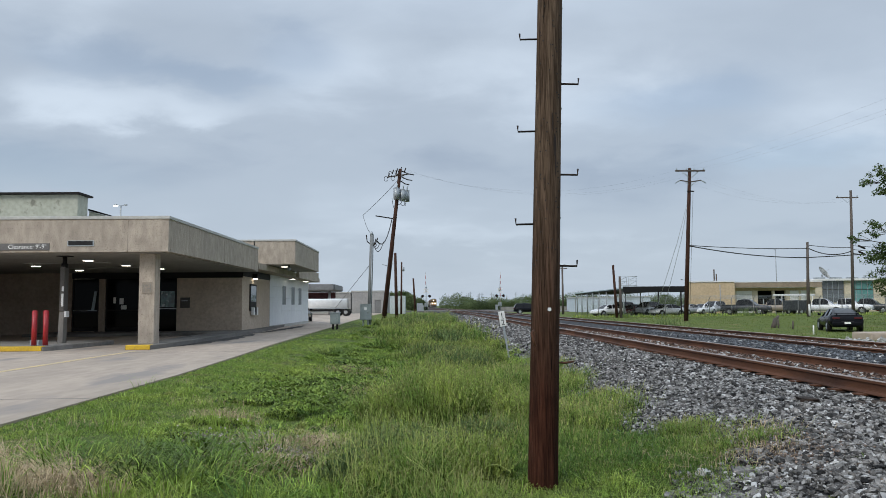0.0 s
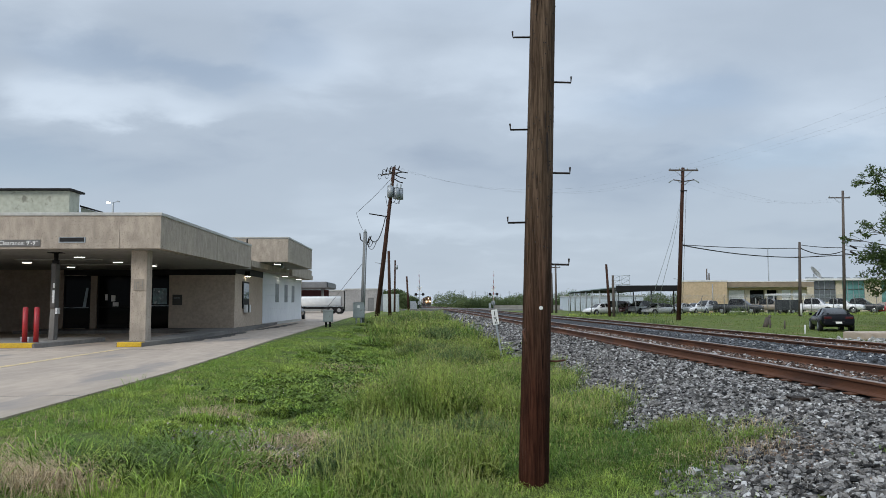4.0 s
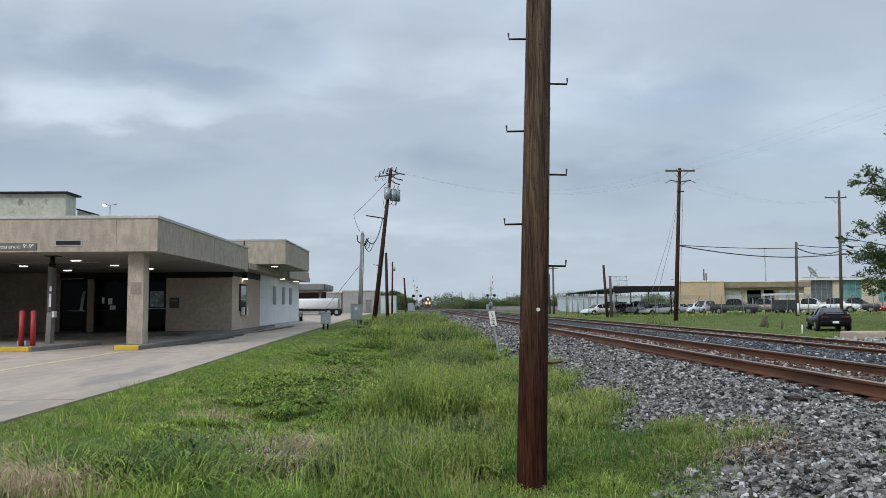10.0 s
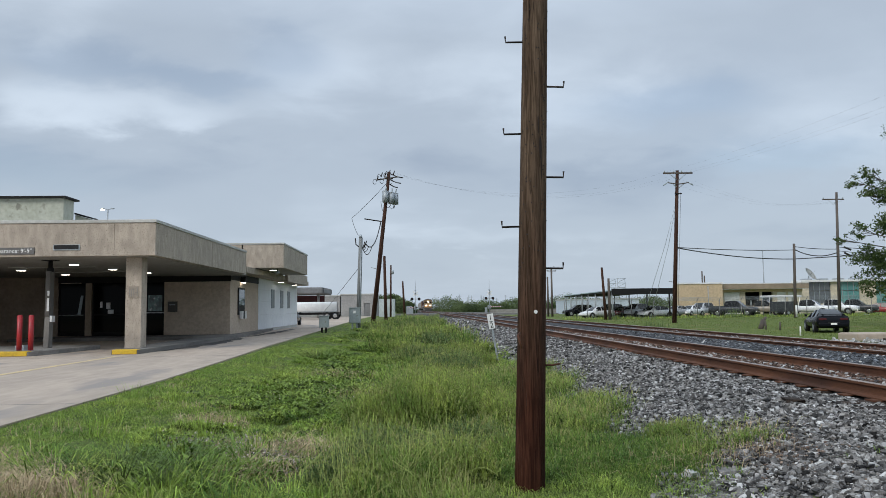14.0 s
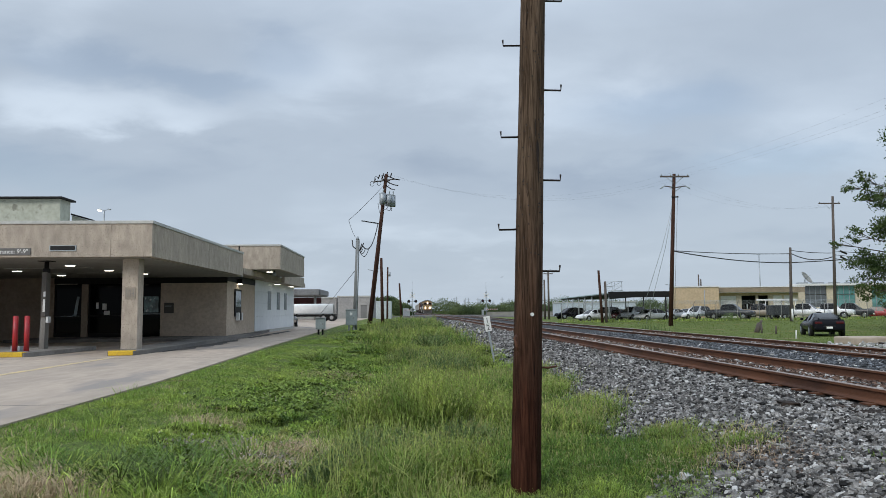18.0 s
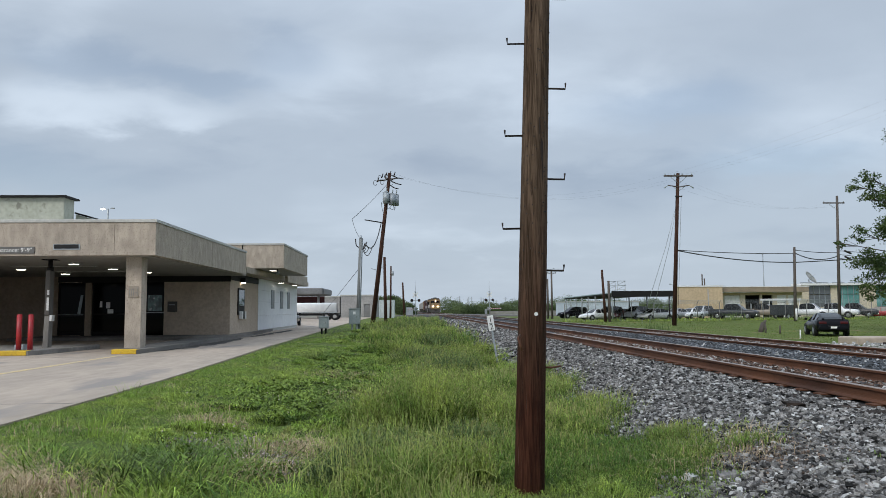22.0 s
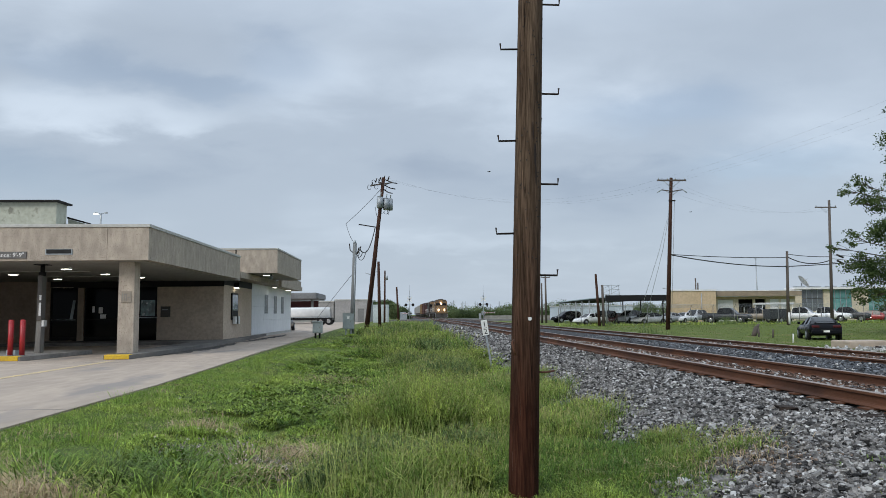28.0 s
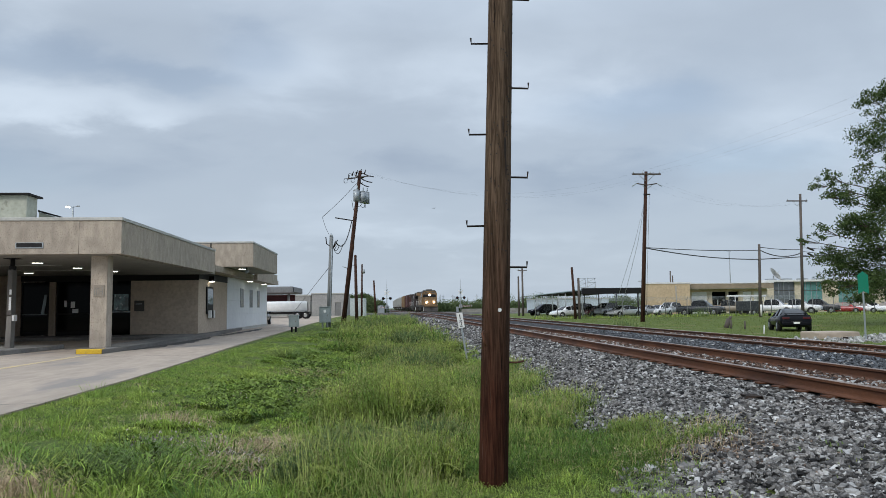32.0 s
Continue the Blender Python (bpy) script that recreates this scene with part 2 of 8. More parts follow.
STONE_BLUE = mat("blue_grey_ballast_stone", (0.115, 0.125, 0.138), (0.038, 0.042, 0.048), 9, 0.85, bump=0.35, bscale=60, island=0.75, grain=0.5)
WIRE = mat("cable_black", (0.02, 0.02, 0.02), (0.03, 0.03, 0.03), 2, 0.6)
WHITE = mat("white_paint", (0.74, 0.74, 0.72), (0.66, 0.66, 0.65), 2, 0.5, grain=0.1)
BLACK = mat("black_paint", (0.012, 0.012, 0.013), (0.02, 0.02, 0.02), 3, 0.5)
BEIGE = mat("beige_wall", (0.53, 0.41, 0.265), (0.49, 0.375, 0.24), 0.4, 0.9)
CREAM = mat("cream_wall", (0.60, 0.53, 0.40), (0.54, 0.475, 0.36), 0.4, 0.9)
GREY_WALL = mat("grey_metal_wall", (0.33, 0.32, 0.31), (0.27, 0.265, 0.26), 0.4, 0.8)
TEAL_ROOF = mat("teal_metal_roof", (0.33, 0.43, 0.45), (0.26, 0.35, 0.38), 0.6, 0.5)
GREEN_SIGN = mat("green_sign_sheet", (0.0, 0.20, 0.12), (0.0, 0.17, 0.10), 2, 0.45, grain=0.05)
BARK = mat("tree_bark", (0.10, 0.08, 0.06), (0.06, 0.05, 0.04), 5, 0.95, bump=0.7, bscale=20, stretch=(2, 2, 0.4))
LEAF = mat("tree_leaf", (0.095, 0.135, 0.045), (0.042, 0.074, 0.024), 1.5, 0.6, island=0.45, thin=0.35)
BUSH = mat("bush_leaf", (0.125, 0.165, 0.068), (0.065, 0.095, 0.04), 0.15, 0.7, island=0.5, thin=0.25)
GROUND = mat("grassy_soil", (0.12, 0.15, 0.034), (0.068, 0.10, 0.021), 1.4, 0.95, bump=0.6, bscale=35, spots=(0.19, 0.155, 0.09), spot_scale=0.5, spot_at=0.62, grain=0.6)
SOIL = mat("dark_verge_soil", (0.115, 0.145, 0.036), (0.06, 0.088, 0.022), 5.0, 0.95, bump=0.8, bscale=30, spots=(0.15, 0.12, 0.075), spot_scale=0.9, spot_at=0.66, grain=0.7)
STAINED = mat("stained_walk", (0.17, 0.16, 0.145), (0.10, 0.095, 0.088), 0.9, 0.9, bump=0.2, stretch=(1, 0.4, 1))
LAWN = mat("lawn_blades", (0.33, 0.42, 0.085), (0.19, 0.305, 0.055), 1.7, 0.6, island=0.6, grain=0.5, thin=0.35, spots=(0.30, 0.27, 0.11), spot_scale=1.1, spot_at=0.62)
WEED = mat("weed_blades", (0.36, 0.425, 0.105), (0.17, 0.26, 0.06), 1.9, 0.65, island=0.6, grain=0.4, thin=0.35)
# darkened green that paints shade low in the growth; also one plain dark clump
DARK_SHADED_LEAF = mat("dark_shaded_leaf", (0.078, 0.112, 0.028), (0.042, 0.068, 0.018), 1.5, 0.65, island=0.5, grain=0.3, thin=0.25)
EAST = mat("rough_east_lawn", (0.155, 0.20, 0.042), (0.10, 0.142, 0.03), 0.7, 0.65, island=0.5, grain=0.4, thin=0.3, spots=(0.27, 0.23, 0.10), spot_scale=0.25, spot_at=0.58)
SEED = mat("seed_heads", (0.34, 0.34, 0.13), (0.26, 0.27, 0.10), 2, 0.7, island=0.3, grain=0, thin=0.3)
CLOVER = mat("clover_leaf", (0.21, 0.29, 0.062), (0.10, 0.16, 0.034), 2, 0.7, island=0.55, grain=0, thin=0.3)
BLOOM = mat("small_pale_flower", (0.52, 0.45, 0.41), (0.40, 0.33, 0.31), 4, 0.7, grain=0)
RANK = mat("rank_grass_blades", (0.19, 0.29, 0.06), (0.10, 0.185, 0.04), 2.2, 0.6, island=0.55, grain=0.4, thin=0.35)
WITHER = mat("withered_leaves", (0.25, 0.215, 0.19), (0.15, 0.125, 0.105), 3, 0.85, island=0.5, grain=0.3)
STONE_PALE = mat("pale_ballast_stone", (0.43, 0.43, 0.42), (0.25, 0.25, 0.245), 6, 0.85, bump=0.25, bscale=60, island=0.4)
STONE_DIRT = mat("brown_gritty_dirt", (0.20, 0.15, 0.115), (0.10, 0.07, 0.055), 8, 0.9, island=0.5, grain=0.5)
STONE_RUST = mat("rust_stained_stone", (0.17, 0.115, 0.09), (0.055, 0.036, 0.028), 8, 0.88, bump=0.35, bscale=60, island=0.7, grain=0.5)
STALK = mat("pale_seed_stalk", (0.42, 0.47, 0.15), (0.30, 0.37, 0.11), 3, 0.65, island=0.25, grain=0, thin=0.2)
SAGE = mat("grey_green_weed", (0.20, 0.265, 0.10), (0.10, 0.155, 0.06), 1.9, 0.65, island=0.5, grain=0.4, thin=0.3)
DULL_STEEL = mat("dull_weathered_steel", (0.19, 0.195, 0.19), (0.12, 0.125, 0.12), 3, 0.7, 0.2)
STRAW = mat("dry_straw", (0.52, 0.41, 0.26), (0.38, 0.29, 0.18), 2, 0.8, island=0.3, grain=0)
TYRE = mat("tyre_rubber", (0.015, 0.015, 0.015), (0.02, 0.02, 0.02), 5, 0.85)
CHROME = mat("bright_metal", (0.55, 0.55, 0.55), (0.5, 0.5, 0.5), 3, 0.25, 1.0, grain=0)
CAR_GLASS = glass("car_window", (0.008, 0.009, 0.010), 0.05, 0.3)
TAIL_RED = mat("red_lens", (0.07, 0.006, 0.009), (0.05, 0.005, 0.008), 3, 0.2, grain=0)

for q in (BLACK, DARK_METAL, TIE, WOOD_POLE, IRON, TYRE, STONE, BALLAST, LAWN, WEED, DARK_SHADED_LEAF, RANK, EAST, CLOVER, SEED, LEAF, BUSH, SOIL, GROUND, STRAW, STALK, SAGE, STONE_BLUE, STONE_RUST):
    q.node_tree.nodes["Principled BSDF"].inputs["Specular IOR Level"].default_value = 0.2


def paint(name, c):
    return mat(name, c, tuple(0.85 * v for v in c), 1.5, 0.22, 0.0, grain=0.05)



def pole_wood(name):
    """Old creosoted timber: fine upright grain, dark checks, greyer where the weather has washed it."""
    m = bpy.data.materials.new(name)
    m.use_nodes = True
    n, l = m.node_tree.nodes, m.node_tree.links
    p = n["Principled BSDF"]
    p.inputs["Roughness"].default_value = 0.9
    p.inputs["Specular IOR Level"].default_value = 0.1
    tc = n.new("ShaderNodeTexCoord")

    def grain(scale, stretch, detail, rough=0.6):
        mp = n.new("ShaderNodeMapping")
        mp.inputs["Scale"].default_value = stretch
        l.new(tc.outputs["Object"], mp.inputs[0])
        z = n.new("ShaderNodeTexNoise")
        z.inputs["Scale"].default_value, z.inputs["Detail"].default_value, z.inputs["Roughness"].default_value = scale, detail, rough
        l.new(mp.outputs[0], z.inputs[0])
        return z.outputs[0]

    def ranged(x, lo, hi, a, b):
        r = n.new("ShaderNodeMapRange")
        for k, v in enumerate((lo, hi, a, b)):
            r.inputs[k + 1].default_value = v
        l.new(x, r.inputs[0])
        return r.outputs[0]

    def mixed(how, fac, x, y):
        k = n.new("ShaderNodeMixRGB")
        k.blend_type = how
        for i, v in enumerate((fac, x, y)):
            if isinstance(v, (int, float)):
                k.inputs[i].default_value = v
            elif isinstance(v, tuple):
                k.inputs[i].default_value = (*v, 1)
            else:
                l.new(v, k.inputs[i])
        return k.outputs[0]

    sep = n.new("ShaderNodeSeparateXYZ")
    l.new(tc.outputs["Object"], sep.inputs[0])
    fine = grain(34, (2.2, 2.2, 0.10), 6, 0.62)
    broad = grain(5.5, (2.4, 2.4, 0.16), 5, 0.6)
    # red-brown creosote low down, washed to grey-brown higher up, the change uneven
    wash = n.new("ShaderNodeMath")
    wash.operation = "MULTIPLY_ADD"
    l.new(broad, wash.inputs[0])
    wash.inputs[1].default_value = 1.6
    l.new(sep.outputs[2], wash.inputs[2])
    col = mixed("MIX", ranged(wash.outputs[0], 1.6, 3.6, 0.0, 1.0), (0.054, 0.0205, 0.0122), (0.122, 0.086, 0.060))
    col = mixed("MULTIPLY", 1.0, col, mixed("MIX", ranged(fine, 0.41, 0.60, 0.0, 1.0), (0.52, 0.50, 0.48), (1.22, 1.22, 1.22)))
    col = mixed("MULTIPLY", 1.0, col, mixed("MIX", ranged(broad, 0.40, 0.60, 0.0, 1.0), (1.12, 1.12, 1.12), (0.62, 0.59, 0.57)))
    col = mixed("MIX", ranged(grain(13, (3, 3, 0.16), 4), 0.63, 0.67, 0.0, 0.85), col, (0.008, 0.005, 0.004))
    scratch = ranged(grain(30, (3, 3, 0.05), 3), 0.66, 0.70, 0.0, 0.35)
    col = mixed("MIX", scratch, col, (0.17, 0.12, 0.09))
    l.new(col, p.inputs["Base Color"])
    bp = n.new("ShaderNodeBump")
    bp.inputs["Strength"].default_value, bp.inputs["Distance"].default_value = 0.9, 0.02
    l.new(fine, bp.inputs["Height"])
    l.new(bp.outputs[0], p.inputs["Normal"])
    return m


POLE_GRAIN = pole_wood("old_pole_grain")


# ---- mesh helpers ----
def link(name, bm, material, parent=None, label=""):
    me = bpy.data.meshes.new(name)
    bm.to_mesh(me)
    bm.free()
    for x in (material if isinstance(material, (list, tuple)) else [material]):
        me.materials.append(x)
    ob = new(name, me)
    if parent is not None:
        ob.parent = parent
    if label:
        ob["label"] = label
    return ob


part = link


def thing(name, m, label, category, group="", kind=""):
    e = new(name)
    e.matrix_basis = m
    e.empty_display_size = 0.2
    return tagged(e, label, category, group, kind)


def box(x0, y0, z0, x1, y1, z1, bevel=0.0, bm=None):
    own = bm is None
    bm = bm or bmesh.new()
    g = bmesh.ops.create_cube(bm, size=1)
    for v in g["verts"]:
        v.co = Vector((x0 + (v.co.x + 0.5) * (x1 - x0), y0 + (v.co.y + 0.5) * (y1 - y0), z0 + (v.co.z + 0.5) * (z1 - z0)))
    if bevel:
        es = list({e for v in g["verts"] for e in v.link_edges})
        bmesh.ops.bevel(bm, geom=es, offset=bevel, segments=2, affect="EDGES", profile=0.6)
    return bm


def tube(p, q, r0, r1=None, sides=12, bm=None, caps=True):
    """A round bar from p to q."""
    bm = bm or bmesh.new()
    p, q = Vector(p), Vector(q)
    d = q - p
    g = bmesh.ops.create_cone(bm, cap_ends=caps, segments=sides, radius1=r0, radius2=r0 if r1 is None else r1, depth=d.length)
    m = Matrix.Translation((p + q) / 2) @ d.to_track_quat("Z", "Y").to_matrix().to_4x4()
    bmesh.ops.transform(bm, matrix=m, verts=g["verts"])
    for f in {f for v in g["verts"] for f in v.link_faces}:
        f.smooth = len(f.verts) == 4
    return bm


def bent(points, r, sides=8, bm=None):
    """One round bar swept along a line of points."""
    bm = bm or bmesh.new()
    pts = [Vector(p) for p in points]
    rings, side = [], None
    for i, p in enumerate(pts):
        d = (pts[min(i + 1, len(pts) - 1)] - pts[max(i - 1, 0)]).normalized()
        if side is None:
            side = d.orthogonal().normalized()
        side = (side - d * side.dot(d)).normalized()
        up = d.cross(side)
        rings.append([bm.verts.new(p + r * (math.cos(2 * math.pi * k / sides) * side + math.sin(2 * math.pi * k / sides) * up)) for k in range(sides)])
    for a, b in zip(rings, rings[1:]):
        for k in range(sides):
            bm.faces.new((a[k], a[(k + 1) % sides], b[(k + 1) % sides], b[k])).smooth = True
    bm.faces.new(rings[0][::-1])
    bm.faces.new(rings[-1])
    return bm


def prism(profile, axis_from, axis_to, plane="XZ", bm=None):
    """A closed profile drawn out along the third axis."""
    bm = bm or bmesh.new()

    def at(u, v, w):
        return {"XZ": (u, w, v), "YZ": (w, u, v), "XY": (u, v, w)}[plane]
    lo = [bm.verts.new(at(u, v, axis_from)) for u, v in profile]
    hi = [bm.verts.new(at(u, v, axis_to)) for u, v in profile]
    k = len(profile)
    for i in range(k):
        bm.faces.new((lo[i], lo[(i + 1) % k], hi[(i + 1) % k], hi[i]))
    bm.faces.new(lo)
    bm.faces.new(hi)
    bmesh.ops.recalc_face_normals(bm, faces=bm.faces)
    return bm


def ball(c, r, sub=2, bm=None, squash=(1, 1, 1)):
    bm = bm or bmesh.new()
    g = bmesh.ops.create_icosphere(bm, subdivisions=sub, radius=r)
    for v in g["verts"]:
        v.co = Vector((c[0] + v.co.x * squash[0], c[1] + v.co.y * squash[1], c[2] + v.co.z * squash[2]))
    for f in bm.faces:
        f.smooth = True
    return bm


def raw(name, verts, faces, material, parent=None):
    me = bpy.data.meshes.new(name)
    me.from_pydata(verts, [], faces)
    me.materials.append(material)
    ob = new(name, me)
    if parent is not None:
        ob.parent = parent
    return ob


def sag(a, b, drop, k=14):
    a, b = Vector(a), Vector(b)
    return [a.lerp(b, i / k) - Vector((0, 0, drop * 4 * (i / k) * (1 - i / k))) for i in range(k + 1)]

# ---- ground ----
DRIVE_Z, RAIL_Z, EDGE_X = 0.30, 0.59, -4.65
NEAR_X, FAR_X = 6.27, 10.1


def smooth(a, b, x):
    t = min(1.0, max(0.0, (x - a) / (b - a)))
    return t * t * (3 - 2 * t)


def drift(y):
    """How far the line bends away to the west, far up the track."""
    return -(smooth(110, 290, y) * 4.2 + smooth(250, 600, y) * 1.4)


def ground_z(x, y):
    """The height of the land: drive, ditch, track bank, lawn beyond."""
    east = x - drift(y) if x > 0 else x
    z = DRIVE_Z - 0.03
    z += (-0.02 - z) * smooth(EDGE_X, -0.5, x) * (1 - smooth(25, 75, y) * 0.7)
    z += (0.315 - z) * smooth(2.0, 4.6, east)
    z += (0.08 - 0.2 * (1 - smooth(46, 78, y)) - z) * smooth(11.9, 16.5, east)
    z += 0.13 * smooth(7.2, 8.4, east) * (1 - smooth(11.2, 12.6, east)) + 0.06 * smooth(5.4, 5.8, east) * (1 - smooth(6.9, 7.2, east))
    if EDGE_X < x < 3:
        z += (0.06 * noise.noise((x * 0.6, y * 0.6, 0)) + 0.04 * noise.noise((x * 1.5, y * 1.5, 3))) * smooth(EDGE_X, EDGE_X + 1, x)
    return z


def build_ground():
    xs = [-900, -300, -100, -50, -30, -20, -12] + [EDGE_X - 2, EDGE_X] + [EDGE_X + 0.35 * i for i in range(1, 56)] + [17, 20, 26, 35, 50, 80, 140, 300, 900]
    ys = [-120, -40, -15, -6] + [-2 + 0.5 * i for i in range(0, 60)] + [28 + 2.5 * i for i in range(1, 30)] + [105 + 8 * i for i in range(30)] + [360, 420, 500, 700, 1000, 1800, 3000]
    verts = [(x, y, ground_z(x, y)) for y in ys for x in xs]
    k = len(xs)
    faces = [(j * k + i, j * k + i + 1, (j + 1) * k + i + 1, (j + 1) * k + i) for j in range(len(ys) - 1) for i in range(k - 1)]
    g = raw("ground", verts, faces, GROUND)
    g.data.materials.append(SOIL)
    for p in g.data.polygons:
        p.use_smooth = True
        if EDGE_X - 2 < p.center.x < 4 and p.center.y < 72:
            p.material_index = 1
    tagged(g, "grassy verge and open land with worn soil patches", "ground", kind="structure")


def strip_x(y0, y1, step, left, right, zf, name, material, label, cat):
    """A long sheet with its own thickness, following the land."""
    ys = []
    y = y0
    while y < y1:
        ys.append(y)
        y += step if y < 150 else step * 4
    ys.append(y1)
    xs = 64
    verts, faces = [], []
    for y in ys:
        for i in range(xs + 1):
            x = left(y) + (right(y) - left(y)) * i / xs
            verts.append((x, y, zf(x, y)))
    for j in range(len(ys) - 1):
        for i in range(xs):
            a = j * (xs + 1) + i
            faces.append((a, a + 1, a + xs + 2, a + xs + 1))
    ob = raw(name, verts, faces, material)
    for p in ob.data.polygons:
        p.use_smooth = True
    return tagged(ob, label, cat, kind="structure")


def build_trackbed():
    def top(x, y):
        e = x - drift(y)
        z = ground_z(x, y)
        return z + 0.05 * smooth(2.7, 3.4, e) * (1 - smooth(12.8, 13.6, e)) + (0.012 * noise.noise((x * 3, y * 3, 4)) if y < 60 else 0) - 0.03 * (1 - smooth(2.4, 3.2, e)) - 0.05 * smooth(13, 14, e)
    strip_x(-6, 620, 0.8, lambda y: 2.4 + drift(y) + 0.3 * noise.noise((y * 0.3, 0, 0)), lambda y: 13.9 + drift(y), top, "track_bed", BALLAST, "grey crushed-stone ballast bed under two tracks", "ballast")


build_ground()
build_trackbed()


def slab(name, pts, z0, z1, material, label, cat):
    ob = link(name, prism(pts, z0, z1, "XY"), material)
    return tagged(ob, label, cat, kind="structure")


slab("driveway", [(-60, -30), (EDGE_X, -30), (EDGE_X, 14), (EDGE_X - 0.15, 18), (EDGE_X - 0.55, 27), (EDGE_X - 1.0, 43), (EDGE_X - 1.6, 62), (EDGE_X - 2.0, 80), (-7.2, 104), (-7.4, 134), (-60, 134)], -0.2, DRIVE_Z, CONCRETE, "pale worn concrete driveway with dark tyre stains", "driveway")

for y in (10.5, 21.2, 33.0, 50.0):
    slab("slab_joint", [(-14 if y < 22 else -8.0, y), (-4.7 - max(0, y - 14) * 0.03, y), (-4.7 - max(0, y - 14) * 0.03, y + 0.018), (-14 if y < 22 else -8.0, y + 0.025)], DRIVE_Z + 0.0005, DRIVE_Z + 0.003, KERB, "dark joint between driveway slabs", "joint")


def grime_strip(x0, x1, y0, y1, seed):
    """Tyre grime along the kerb, with a ragged edge."""
    left, right = [], []
    n = 40
    for i in range(n + 1):
        y = y0 + (y1 - y0) * i / n
        w = (x1 - x0) * math.sin(math.pi * i / n) ** 0.5 * (0.55 + 0.6 * noise.noise((y * 0.9, seed, 0)))
        left.append((x0 + 0.02 * noise.noise((y, 1, seed)), y))
        right.append((x0 + max(0.03, w), y))
    slab("tyre_grime", left + right[::-1], DRIVE_Z + 0.003, DRIVE_Z + 0.005, GRIME, "black tyre grime along the kerb", "stain")


GRIME = mat("tyre_grime", (0.014, 0.013, 0.012), (0.07, 0.063, 0.056), 3.0, 0.9, stretch=(2, 0.3, 1), grain=0.6)
grime_strip(-8.12, -7.0, 24.2, 35.0, 1)
grime_strip(-8.15, -7.2, 35.5, 50.0, 2)

# ---- the two tracks ----
def build_track(name, cx, label, ties_from, ties_to):
    t = thing(name, pose(0, 0, 0), label, "railway track")
    prof = [(-0.075, 0), (0.075, 0), (0.075, 0.012), (0.015, 0.035), (0.009, 0.05), (0.009, 0.125), (0.036, 0.138), (0.036, 0.168), (0.026, 0.176),
            (-0.026, 0.176), (-0.036, 0.168), (-0.036, 0.138), (-0.009, 0.125), (-0.009, 0.05), (-0.015, 0.035), (-0.075, 0.012)]
    ys = [-30, 0, 60, 100, 120, 140, 160, 180, 200, 220, 240, 260, 280, 300, 340, 400, 460, 520, 600]
    for side in (-0.7525, 0.7525):
        verts = [(cx + drift(y) + side + u, y, RAIL_Z - 0.176 + v) for y in ys for u, v in prof]
        k = len(prof)
        faces = [(j * k + i, j * k + (i + 1) % k, (j + 1) * k + (i + 1) % k, (j + 1) * k + i) for j in range(len(ys) - 1) for i in range(k)]
        r = raw("rail", verts, faces, RUST, t)
        r.data.materials.append(RAIL_HEAD)
        for q in r.data.polygons:
            if q.center.z > RAIL_Z - 0.012:
                q.material_index = 1
    tie = box(-1.3, -0.115, -0.17, 1.3, 0.115, 0, 0.012)
    tie_mesh = bpy.data.meshes.new("sleeper")
    tie.to_mesh(tie_mesh)
    tie.free()
    tie_mesh.materials.append(TIE)
    bm = bmesh.new()
    box(-0.17, -0.09, 0.0, 0.17, 0.09, 0.018, 0, bm)
    plate_mesh = bpy.data.meshes.new("tie_plate")
    bm.to_mesh(plate_mesh)
    bm.free()
    plate_mesh.materials.append(RUST)
    spike_mesh = bpy.data.meshes.new("rail_anchor")
    bm = box(-0.022, -0.022, 0.0, 0.022, 0.022, 0.03)
    box(-0.012, -0.034, 0.031, 0.012, 0.034, 0.045, 0, bm)
    bm.to_mesh(spike_mesh)
    bm.free()
    spike_mesh.materials.append(ANCHOR)
    rng = random.Random(5)
    n = int((ties_to - ties_from) / 0.54)
    for i in range(n):
        y = ties_from + i * 0.54 + rng.uniform(-0.03, 0.03)
        o = new("sleeper", tie_mesh)
        o.parent = t
        o.matrix_basis = pose(cx + drift(y) + rng.uniform(-0.04, 0.04), y, RAIL_Z - 0.194 - (0 if y < 9 else rng.uniform(0, 0.06)), 0, 0, rng.uniform(-1.2, 1.2))
        if y < 45:
            for s in (-0.7525, 0.7525):
                q = new("tie_plate", plate_mesh)
                q.parent = t
                q.matrix_basis = pose(cx + s, y, RAIL_Z - 0.194)
                if 5 < y < 40:
                    for e in ((-0.1, 0.1) if s > 0 else (0.1,)):
                        q = new("rail_anchor", spike_mesh)
                        q.parent = t
                        q.matrix_basis = pose(cx + s + e, y + rng.uniform(-0.05, 0.05), RAIL_Z - 0.178, 0, 0, rng.uniform(-15, 15))
    return t


build_track("near_track", NEAR_X, "rusty railway track on weathered wooden sleepers", 1.0, 130)
build_track("far_track", FAR_X, "second rusty railway track carrying the train", 1.0, 130)

# ---- drive-through building ----
FX, FY = -8.03, 23.2          # canopy corner
WX, WY = -9.0, 36.6           # wall corner
SOF = 3.30


# brown wall and pilaster colour, partly darkened to paint the deep canopy shade
BROWN_SHADED_STUCCO = mat("brown_shaded_stucco", (0.33, 0.26, 0.20), (0.28, 0.22, 0.17), 0.9, 0.92, bump=0.4, bscale=30)


